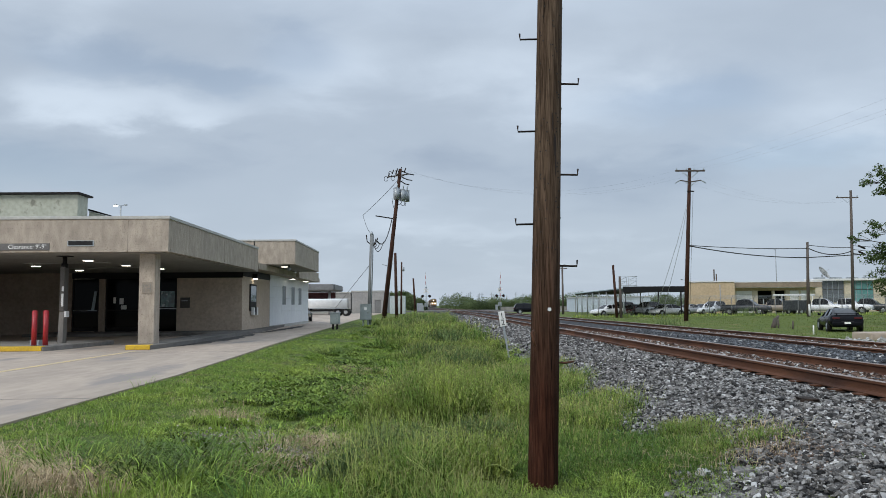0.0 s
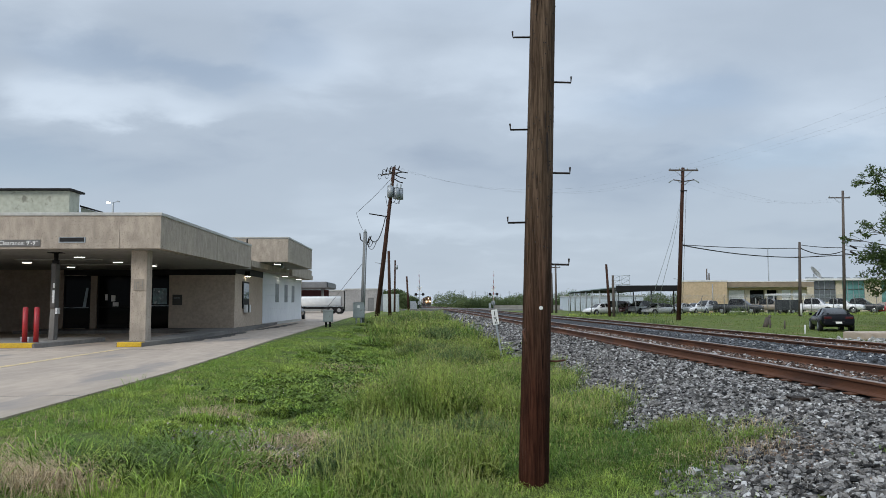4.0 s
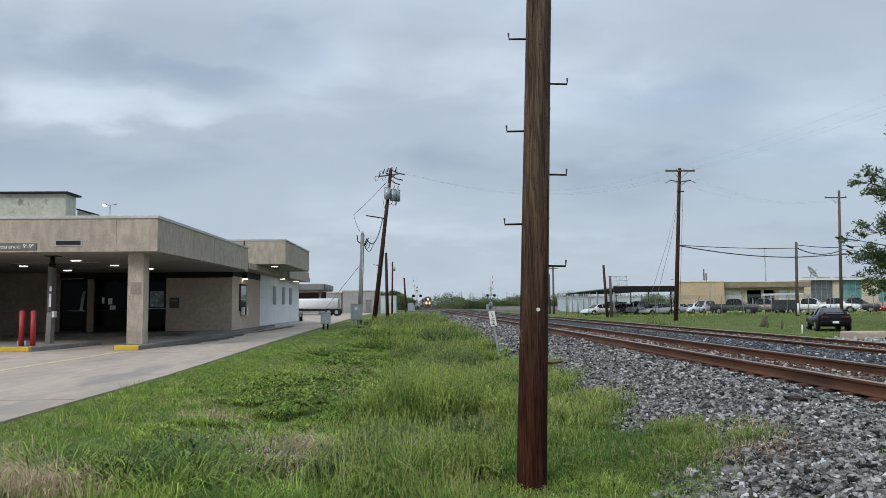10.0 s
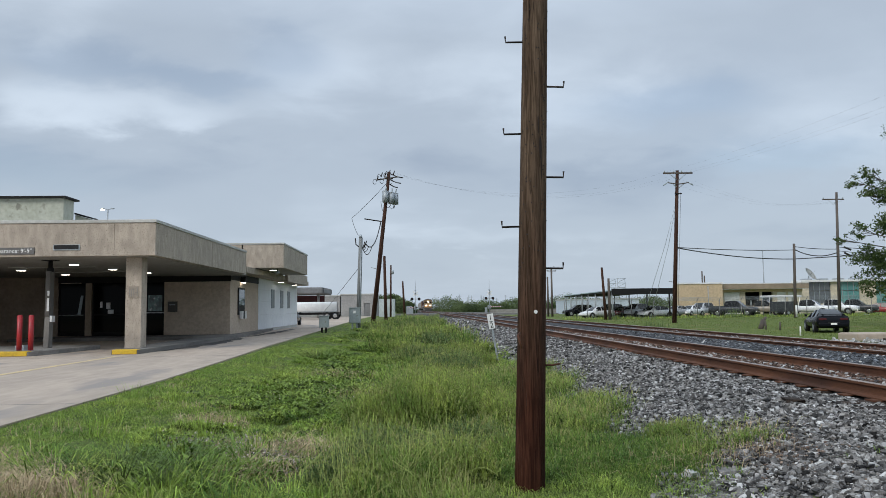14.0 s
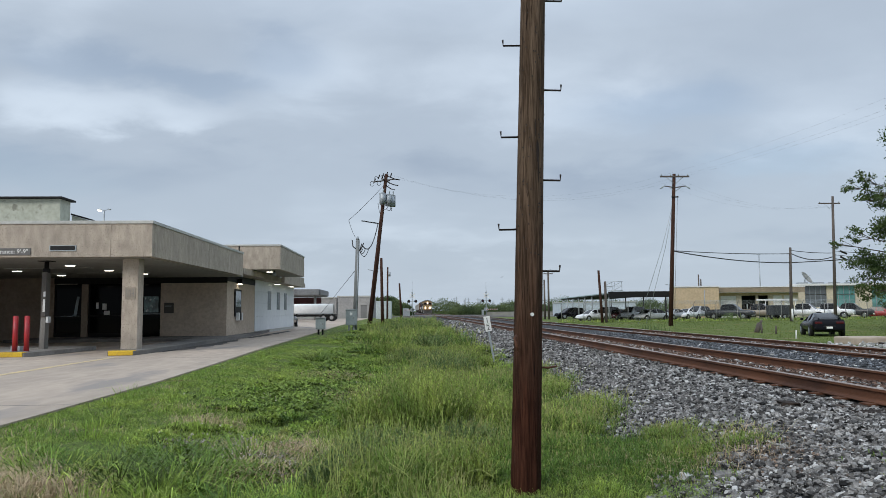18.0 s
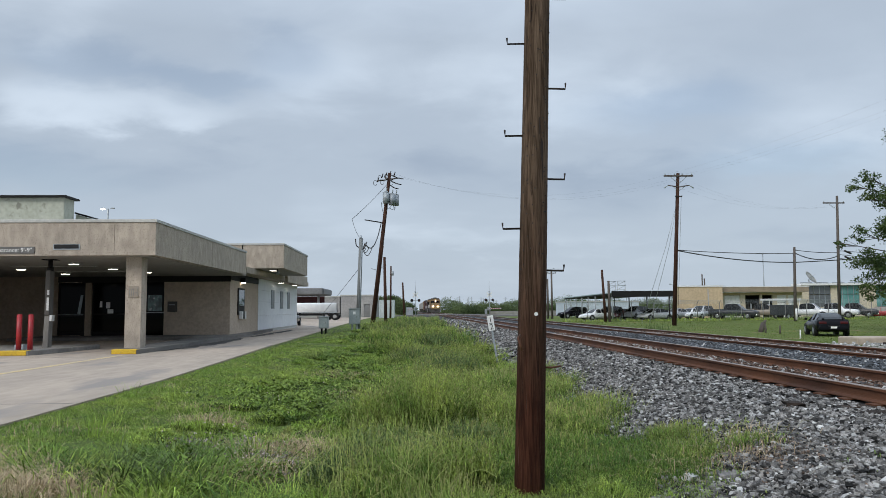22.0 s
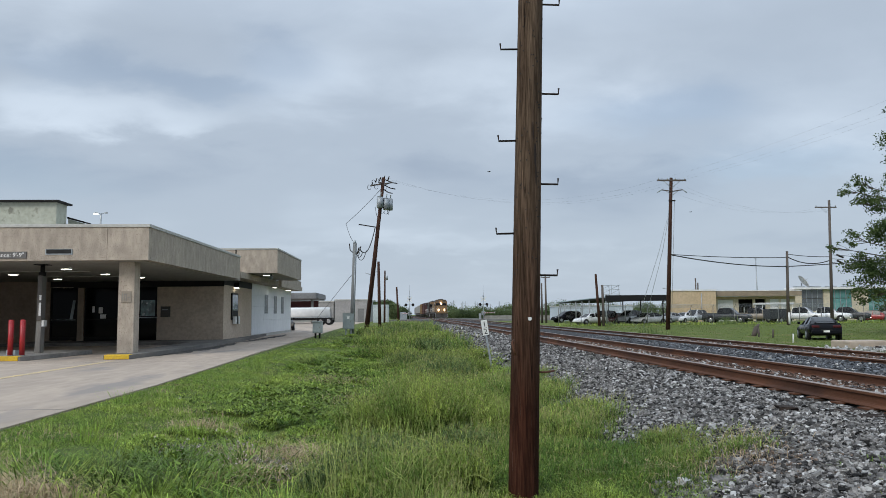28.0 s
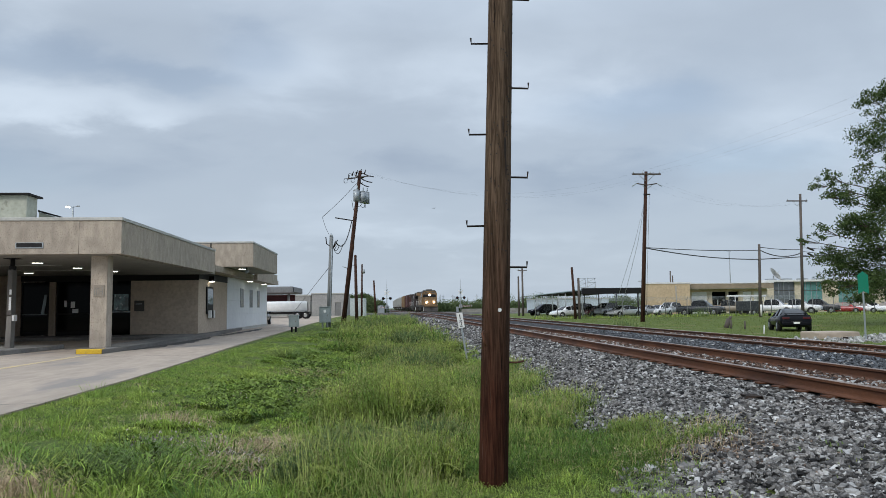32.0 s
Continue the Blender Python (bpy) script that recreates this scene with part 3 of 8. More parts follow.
def building():
    b = thing("drive_through_building", pose(WX, WY, DRIVE_Z), "single-storey drive-through building with exposed-aggregate canopy fascia", "building")
    b.matrix_basis = pose(0, 0, 0)
    # canopy roof and fascia panels
    part("roof", box(-40, FY + 0.3, 3.95, FX - 0.3, WY - 0.02, 4.2), CAP, b, "flat grey canopy roof")
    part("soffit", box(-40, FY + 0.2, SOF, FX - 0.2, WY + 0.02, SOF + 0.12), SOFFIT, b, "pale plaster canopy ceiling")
    x = FX
    for w in (1.27, 6.0, 6.0, 6.0, 6.0, 6.0):
        part("fascia_panel", box(x - w + 0.004, FY, SOF + 0.02, x - 0.004, FY + 0.2, 4.35, 0.005), EXPOSED, b)
        x -= w
    y = FY
    for d in (6.5, 6.0):
        part("fascia_panel", box(FX - 0.2, y + (0.203 if y == FY else 0.012), SOF + 0.02, FX + 0.002, y + d - 0.008, 4.35, 0.008), EXPOSED, b)
        y += d
    part("roof_edge_trim", box(-40, FY - 0.03, 4.352, FX + 0.03, FY + 0.25, 4.45, 0.01), CAP, b, "pale metal coping")
    part("roof_edge_trim", box(FX - 0.22, FY + 0.252, 4.352, FX + 0.03, 35.72, 4.45, 0.01), CAP, b, "pale metal coping")
    # upper canopy further back, reaching out over the drive
    ux, uy, u2, uz0, uz1 = -6.75, 38.6, 47.0, 3.78, 5.0
    part("upper_fascia", box(-14, uy, uz0, ux, uy + 0.2, uz1, 0.008), EXPOSED, b)
    part("upper_fascia", box(ux - 0.2, uy + 0.203, uz0, ux + 0.002, u2, uz1, 0.008), EXPOSED, b)
    part("upper_fascia", box(-14, u2 + 0.003, uz0, ux, u2 + 0.2, uz1, 0.008), EXPOSED, b)
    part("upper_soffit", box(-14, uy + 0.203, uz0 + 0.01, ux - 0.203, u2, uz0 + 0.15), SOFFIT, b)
    part("upper_roof", box(-14, uy + 0.203, 4.8, ux - 0.203, u2, 4.9), CAP, b)
    part("roof_edge_trim", box(-14, uy - 0.03, uz1 + 0.002, ux + 0.03, uy + 0.25, uz1 + 0.09, 0.01), CAP, b)
    part("roof_edge_trim", box(ux - 0.22, uy + 0.252, uz1 + 0.002, ux + 0.03, u2 + 0.2, uz1 + 0.09, 0.01), CAP, b)
    part("downpipe_joint", box(-8.92, uy - 0.02, 4.3, -8.86, uy - 0.002, 5.0), DARK_METAL, b)
    # lower eave of the rear wing
    part("rear_eave", box(-14, 36.7, 3.45, -8.2, 58.0, 3.75), EXPOSED, b)
    part("rear_eave_front", box(-8.198, 47.3, 3.40, -8.0, 56.0, 4.1), EXPOSED, b)
    part("rear_roof", box(-30, 36.7, 3.752, -14.002, 58.0, 4.0), CAP, b)
    # walls
    z0 = DRIVE_Z - 0.1
    part("front_wall", box(-12.2, WY, z0, WX, WY + 0.25, SOF + 0.15), STUCCO, b, "tan stucco wall")
    part("side_wall", box(WX - 0.25, WY + 0.253, z0, WX, 43.1, 3.45), STUCCO, b, "tan stucco wall")
    for (wa, wb) in ((43.11, 46.605), (46.615, 50.105), (50.115, 53.605), (53.615, 57.3)):
        for (za, zb) in ((0.47, 1.305), (1.312, 2.105), (2.112, 2.785), (2.792, 3.45)):
            part("wall_panel", box(WX - 0.2, wa, za, WX + 0.02, wb, zb, 0.003), WHITE_PANEL, b)
    part("side_wall_base", box(WX - 0.25, 43.103, z0, WX + 0.03, 57.3, 0.46), CAP, b)
    part("end_wall", box(-30, 57.303, z0, WX, 57.5, 3.6), STUCCO, b)
    part("left_wall", box(-40, WY, z0, -17.3, WY + 0.25, SOF + 0.15), BROWN_SHADED_STUCCO, b, "brown stucco wall, partly darkened for canopy shade")
    # wall added out of view to keep side light from under the canopy
    part("left_end_wall", box(-24.3, FY + 1.5, z0, -24.0, WY - 0.002, SOF), STUCCO, b)
    part("back_wall", box(-17.298, WY + 2.5, z0, -12.202, WY + 2.6, SOF + 0.15), DARK_METAL, b)
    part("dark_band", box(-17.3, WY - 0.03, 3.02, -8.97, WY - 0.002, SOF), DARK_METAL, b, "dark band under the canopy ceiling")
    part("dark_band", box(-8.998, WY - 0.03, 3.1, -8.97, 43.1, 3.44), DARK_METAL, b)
    # glazed front
    part("pilaster", box(-15.97, WY - 0.06, z0, -15.68, WY + 0.1, 3.0, 0.01), BROWN_SHADED_STUCCO, b)
    for xa, xb in ((-17.28, -15.98), (-15.66, -14.0), (-13.96, -13.1)):
        part("glass_door", box(xa, WY + 0.05, 0.45, xb, WY + 0.07, 3.0), DARK_GLASS, b, "dark glass door")
        for f in ((xa, 0.45, xa + 0.07, 3.0), (xb - 0.07, 0.45, xb, 3.0), (xa + 0.072, 1.42, xb - 0.072, 1.5), (xa + 0.072, 0.45, xb - 0.072, 0.62)):
            part("door_frame", box(f[0], WY + 0.02, f[1], f[2], WY + 0.09, f[3], 0.004), DARK_METAL, b)
    part("pay_window", box(-13.06, WY + 0.04, 0.45, -12.24, WY + 0.06, 3.0), DARK_GLASS, b)
    part("pay_window_ledge", box(-13.08, WY - 0.12, 1.5, -12.2, WY + 0.02, 1.55, 0.005), GALV, b)
    part("window_counter", box(-12.98, WY - 0.004, 1.6, -12.3, WY + 0.03, 2.38), mat("teal_window", (0.10, 0.22, 0.22), (0.03, 0.06, 0.06), 2.4, 0.2, stretch=(2, 1, 1), spots=(0.35, 0.45, 0.45), spot_scale=3, spot_at=0.58), b, "greenish service window")
    for dx, dz, w, h in ((-15.0, 1.75, 0.2, 0.3), (-14.92, 1.5, 0.28, 0.2), (-13.75, 1.5, 0.25, 0.2), (-15.3, 1.8, 0.12, 0.3)):
        part("notice", box(dx, WY + 0.032, dz, dx + w, WY + 0.038, dz + h), WHITE, b, "white paper notice on the glass")
    part("hand_rail", bent([(-17.2, WY - 0.05, 1.45), (-16.05, WY - 0.05, 1.45)], 0.025), GALV, b)
    # thin slanted sheet that paints a pale blue reflection on the door glass
    part("leaning_panel", prism([(-16.35, 1.46), (-16.2, 1.46), (-16.08, 2.4), (-16.2, 2.4)], WY - 0.02, WY + 0.0), mat("pale_blue_painted_reflection", (0.25, 0.32, 0.35), None, 2, 0.3), b)
    part("wall_plaque", box(-12.02, WY - 0.03, 1.55, -11.55, WY - 0.002, 2.06, 0.008), mat("bronze_plaque", (0.05, 0.043, 0.035), None, 4, 0.5), b, "dark bronze wall plaque")
    part("plaque_text", box(-11.95, WY - 0.036, 1.88, -11.66, WY - 0.031, 1.92), GALV, b)
    # side window with lamp above
    w = part("teller_window", box(WX + 0.002, 38.1, 1.35, WX + 0.06, 39.5, 2.75, 0.01), DARK_METAL, b)
    part("pane", box(WX + 0.061, 38.22, 1.85, WX + 0.066, 39.38, 2.66), glass("pale_window", (0.05, 0.08, 0.09), 0.02), w)
    for i in range(3):
        part("deal_tray", box(WX + 0.05, 38.35 + 0.36 * i, 1.15, WX + 0.2, 38.6 + 0.36 * i, 1.55, 0.01), BLACK if i % 2 else WHITE, w)
    part("wall_lamp", prism([(38.6, 3.05), (39.0, 3.05), (38.92, 3.3), (38.68, 3.3)], WX + 0.002, WX + 0.28, "YZ"), DARK_METAL, b)
    part("wall_lamp_lens", box(WX + 0.05, 38.66, 3.0, WX + 0.22, 38.94, 3.048), LAMP, b)
    for ya in (46.9, 50.1, 52.9):
        f = part("slot_window", box(WX + 0.022, ya, 1.7, WX + 0.05, ya + 1.05, 2.9, 0.004), GALV, b, "tall narrow window in a pale frame")
        part("pane", box(WX + 0.051, ya + 0.06, 1.72, WX + 0.056, ya + 0.5, 2.86), SLOT_GLASS, f)
        part("pane", box(WX + 0.051, ya + 0.55, 1.72, WX + 0.056, ya + 0.99, 2.86), SLOT_GLASS, f)
    # columns
    part("column", box(-9.12, 23.72, DRIVE_Z + 0.1, -8.62, 24.2, SOF, 0.012), EXPOSED, b, "square exposed-aggregate column")
    part("column_plaque", box(-9.02, 23.70, 2.02, -8.7, 23.718, 2.38), mat("column_patch", (0.31, 0.27, 0.22), (0.25, 0.21, 0.17), 6, 0.9, bump=0.5), b, "rough stained patch on the column")
    for k, (dx, dz, w, h2) in enumerate(((0.03, 0.05, 0.02, 0.24), (0.09, 0.03, 0.018, 0.2), (0.09, 0.23, 0.08, 0.018), (0.16, 0.04, 0.016, 0.22), (0.2, 0.14, 0.07, 0.016), (0.27, 0.05, 0.016, 0.25))):
        part("scratch", box(-9.02 + dx, 23.696, 2.03 + dz, -9.02 + dx + w, 23.6995, 2.03 + dz + h2), KERB, b, "dark scratched stroke on the column")
    part("column", box(-21.0, 23.72, DRIVE_Z + 0.1, -20.5, 24.2, SOF, 0.012), EXPOSED, b)
    # canopy lamps
    for lx, ly in ((-15.45, 29.6), (-11.96, 26.4), (-11.9, 29.6), (-15.4, 33.2), (-11.5, 32.3), (-18.8, 26.4), (-18.8, 29.6)):
        part("canopy_lamp", tube((lx, ly, SOF - 0.045), (lx, ly, SOF - 0.002), 0.18, 0.21, 20), GALV, b)
        part("lamp_lens", tube((lx, ly, SOF - 0.06), (lx, ly, SOF - 0.046), 0.165, 0.165, 20), LAMP, b, "glowing round canopy lamp")
    for lx, ly, lz in ((-7.6, 40.2, 3.78), (-8.55, 47.9, 3.40), (-8.5, 53.0, 3.40)):
        part("canopy_lamp", tube((lx, ly, lz - 0.045), (lx, ly, lz - 0.002), 0.2, 0.22, 16), GALV, b)
        part("lamp_lens", tube((lx, ly, lz - 0.06), (lx, ly, lz - 0.046), 0.18, 0.18, 16), LAMP, b)
    part("camera_bracket", tube((-7.25, 39.6, 3.62), (-7.25, 39.6, 3.78), 0.03), DARK_METAL, b)
    part("dome", ball((-7.25, 39.6, 3.58), 0.11), GALV, b)
    for i, (xa, ya) in enumerate(((-13.6, 28.2), (-13.6, 31.8))):
        part("ceiling_seam", box(xa - 1.6, ya, SOF - 0.02, xa + 1.6, ya + 0.25, SOF - 0.001), CAP, b)
    # fascia fittings
    part("vent_slot", box(-11.16, FY - 0.02, 3.5, -10.34, FY - 0.002, 3.68, 0.005), GALV, b)
    part("vent_opening", box(-11.13, FY - 0.026, 3.535, -10.38, FY - 0.021, 3.665), BLACK, b, "black ventilation slot")
    s = part("clearance_sign", box(-13.35, FY - 0.03, 3.385, -11.72, FY - 0.004, 3.6, 0.004), mat("grey_sign", (0.13, 0.125, 0.12), None, 3, 0.6), b, "grey clearance sign with white letters")
    cu = bpy.data.curves.new("sign_text", "FONT")
    cu.body, cu.size, cu.extrude, cu.align_x, cu.align_y = "Clearance: 9'-9\"", 0.185, 0.002, "RIGHT", "CENTER"
    tx = new("sign_text", cu)
    tx.matrix_basis = pose(-11.79, FY - 0.034, 3.49, 90, 0, 0)
    bpy.context.view_layer.update()
    me = bpy.data.meshes.new_from_object(tx)
    bpy.data.objects.remove(tx)
    me.transform(pose(-11.79, FY - 0.034, 3.49, 90, 0, 0))
    me.materials.clear()
    me.materials.append(WHITE)
    t2 = new("lettering", me)
    t2.parent = s
    # plant room on the roof
    p = part("plant_room", box(-24, 30.6, 4.0, -14.35, 31.5, 6.28), PALE_ROOFBOX, b, "cream weathered roof plant room")
    part("plant_room_roof", box(-24.1, 30.4, 6.282, -14.2, 31.7, 6.36, 0.01), DARK_METAL, p)
    part("lean_to_roof", prism([(-14.5, 5.86), (-13.75, 5.64), (-13.75, 5.58), (-14.5, 5.78)], 31.9, 32.5), DARK_METAL, p)
    part("lean_to", prism([(-14.5, 4.2), (-13.8, 4.2), (-13.8, 5.575), (-14.5, 5.775)], 32.0, 32.45), PALE_ROOFBOX, p)


building()


def kerb_island(name, pts, z1, label):
    ob = link(name, prism(pts, DRIVE_Z - 0.05, z1, "XY"), STAINED if name == "wall_kerb" else KERB)
    return tagged(ob, label, "kerb", kind="structure")


kerb_island("wall_kerb", [(-9.05, 22.55), (-8.28, 22.55), (-8.14, 24.5), (-8.14, 30.5), (-8.2, 36.0), (-8.4, 41), (-8.8, 46), (-8.96, 47.5), (-8.97, 47.5), (-8.97, 36.57), (-18, 36.57), (-18, 33.5), (-9.6, 33.4), (-9.25, 24.5)], DRIVE_Z + 0.13, "stained concrete kerb walk along the building")
kerb_island("lane_island", [(-16, 22.3), (-11.35, 22.3), (-11.2, 22.6), (-10.9, 26.2), (-11.1, 26.6), (-16, 26.6)], DRIVE_Z + 0.13, "raised concrete island between the lanes")


def yellow_nose(x0, x1, y):
    ob = link("yellow_kerb", box(x0, y - 0.012, DRIVE_Z + 0.002, x1, y + 0.3, DRIVE_Z + 0.143, 0.02), YELLOW)
    tagged(ob, "yellow painted kerb end with worn edges", "kerb", group="painted kerb ends")


yellow_nose(-9.03, -8.3, 22.54)
yellow_nose(-13.5, -11.4, 22.29)

slab("lane_line", [(-8.76, -4), (-8.54, -4), (-8.42, 21.9), (-8.6, 21.9)], DRIVE_Z + 0.001, DRIVE_Z + 0.005, LINE_YELLOW, "worn yellow lane line on the concrete", "road marking")


def bollard(x, y):
    t = thing("bollard", pose(x, y, DRIVE_Z + 0.13), "red painted steel bollard on the lane island", "bollard", "lane bollards")
    part("post", tube((0, 0, 0), (0, 0, 1.06), 0.075, 0.075, 20), RED, t)
    part("cap", ball((0, 0, 1.06), 0.075, 2, None, (1, 1, 0.35)), RED, t)
    part("collar", tube((0, 0, 0), (0, 0, 0.02), 0.09, 0.09, 20), KERB, t)


bollard(-11.89, 22.8)
bollard(-11.55, 22.8)


def teller_post():
    t = thing("teller_tube_post", pose(-11.9, 24.6, DRIVE_Z + 0.13), "grey drive-up teller kiosk post reaching the canopy", "kiosk")
    part("base", prism([(-0.11, 0), (0.06, 0), (0.075, 1.02), (-0.075, 1.02)], -0.13, 0.13), mat("stained_steel", (0.21, 0.195, 0.175), (0.13, 0.12, 0.11), 2.5, 0.6, stretch=(1, 1, 0.3)), t)
    part("panel", box(-0.075, -0.15, 1.05, 0.075, 0.13, 2.5, 0.01), mat("brown_kiosk", (0.10, 0.088, 0.078), None, 3, 0.5), t)
    part("screen", box(-0.01, -0.158, 1.2, 0.06, -0.151, 1.62), WHITE, t, "white instruction plate")
    part("card_plate", box(0.0, -0.158, 1.7, 0.065, -0.151, 1.86), WHITE, t)
    part("side_box", box(0.077, -0.12, 0.85, 0.15, 0.08, 1.05, 0.008), WHITE, t)
    part("tube", tube((0.0, 0, 2.5), (0.0, 0, SOF - DRIVE_Z - 0.13), 0.07), DARK_METAL, t)
    part("collar", tube((0.0, 0, 2.48), (0.0, 0, 2.62), 0.11), BLACK, t)
    part("ceiling_plate", box(-0.2, -0.2, SOF - DRIVE_Z - 0.155, 0.2, 0.2, SOF - DRIVE_Z - 0.131), DARK_METAL, t)


teller_post()
bx = tagged(link("utility_box", box(-12.28, 23.3, DRIVE_Z + 0.13, -12.0, 23.55, DRIVE_Z + 0.28, 0.015), GALV), "small pale grey junction box on the island", "junction box")

# ---- the near pole with its climbing steps ----
def near_pole():
    t = thing("utility_pole", pose(0.985, 6.4, -0.05), "dark creosoted wooden utility pole with steel climbing steps", "utility pole")
    lean_x, lean_y, h = 0.034, 0.0, 9.5
    bm = bmesh.new()
    rings, sides = 60, 28
    rows = []
    for j in range(rings + 1):
        z = h * j / rings
        r = 0.129 - 0.0042 * z
        row = []
        for i in range(sides):
            a = 2 * math.pi * i / sides
            k = 1 + 0.025 * noise.noise((math.cos(a) * 2.2, math.sin(a) * 2.2, z * 0.5)) - 0.03 * max(0, noise.noise((math.cos(a) * 5, math.sin(a) * 5, z * 0.25)) - 0.25)
            row.append(bm.verts.new((lean_x * z + r * k * math.cos(a), lean_y * z + r * k * math.sin(a), z)))
        rows.append(row)
    for j in range(rings):
        for i in range(sides):
            f = bm.faces.new((rows[j][i], rows[j][(i + 1) % sides], rows[j + 1][(i + 1) % sides], rows[j + 1][i]))
            f.smooth = True
    bm.faces.new(rows[-1])
    part("shaft", bm, POLE_GRAIN, t)
    for z, s in ((3.98, -1), (3.57, 1), (3.14, -1), (2.75, 1), (2.31, -1), (1.94, 1), (4.40, 1), (4.82, -1), (5.24, 1)):
        r = 0.125 - 0.0042 * z
        x = lean_x * z
        end = x + s * (r + 0.155)
        part("climbing_step", bent([(x + s * (r - 0.05), 0, z), (end, 0, z - 0.004), (end + s * 0.004, 0, z + 0.05)], 0.009, 8), IRON, t)
    part("plain_step", bent([(0.1, 0, 1.10), (0.22, -0.02, 1.097), (0.29, -0.03, 1.11)], 0.009, 8), RUST, t, "rusty straight climbing step")
    part("bent_step", bent([(-0.07, -0.11, 1.38), (-0.095, -0.15, 1.36), (-0.065, -0.17, 1.25)], 0.010, 8), RUST, t, "rusty step bent down")
    part("reflector", tube((0.066, -0.118, 1.56), (0.068, -0.128, 1.56), 0.016, 0.016, 14), WHITE, t, "small round white tag")
    rng = random.Random(31)
    nail = tube((0, 0, 0), (0, -0.009, 0), 0.0055, 0.0055, 6)
    nail_mesh = bpy.data.meshes.new("nail")
    nail.to_mesh(nail_mesh)
    nail.free()
    nail_mesh.materials.append(BLACK)
    for k in range(90):
        z = 1.9 + 2.9 * rng.random() ** 0.8
        a = rng.uniform(-1.15, 1.15)
        r = 0.127 - 0.0042 * z
        o = new("nail", nail_mesh)
        o.parent = t
        o.matrix_basis = pose(lean_x * z + r * math.sin(a), -r * math.cos(a), z, 0, 0, math.degrees(a))
    scar = mat("charred_split_wood", (0.012, 0.008, 0.007), (0.03, 0.02, 0.015), 9, 0.95, stretch=(4, 4, 0.3), bump=1.0)
    for dx, z, w, h2 in ((0.035, 3.0, 0.022, 0.13), (0.05, 2.84, 0.012, 0.16), (0.02, 3.2, 0.010, 0.14)):
        part("split", ball((lean_x * z + dx, -math.sqrt(max(0.0, 0.114 ** 2 - dx * dx)) + 0.006, z), 1.0, 2, None, (w, 0.010, h2)), scar, t, "dark split in the timber")
    return t


near_pole()


def crossarm(t, z, half, y=0.0, m=None):
    part("crossarm", box(-half, y - 0.06, z - 0.06, half, y + 0.06, z + 0.06, 0.008), m or WOOD_GREY, t)
    for s in (-1, 1):
        part("brace", tube((s * half * 0.45, y, z - 0.06), (0, y, z - 0.55), 0.018), GALV, t)


def insulator(t, x, y, z, s=1.0):
    part("insulator", tube((x, y, z), (x, y, z + 0.16 * s), 0.05 * s, 0.03 * s, 10), GREY_PAINT, t)


def shaft(t, h, r0, r1, lean=(0, 0), m=None):
    part("shaft", tube((0, 0, -0.2), (lean[0], lean[1], h), r0, r1, 14), m or WOOD_GREY, t)


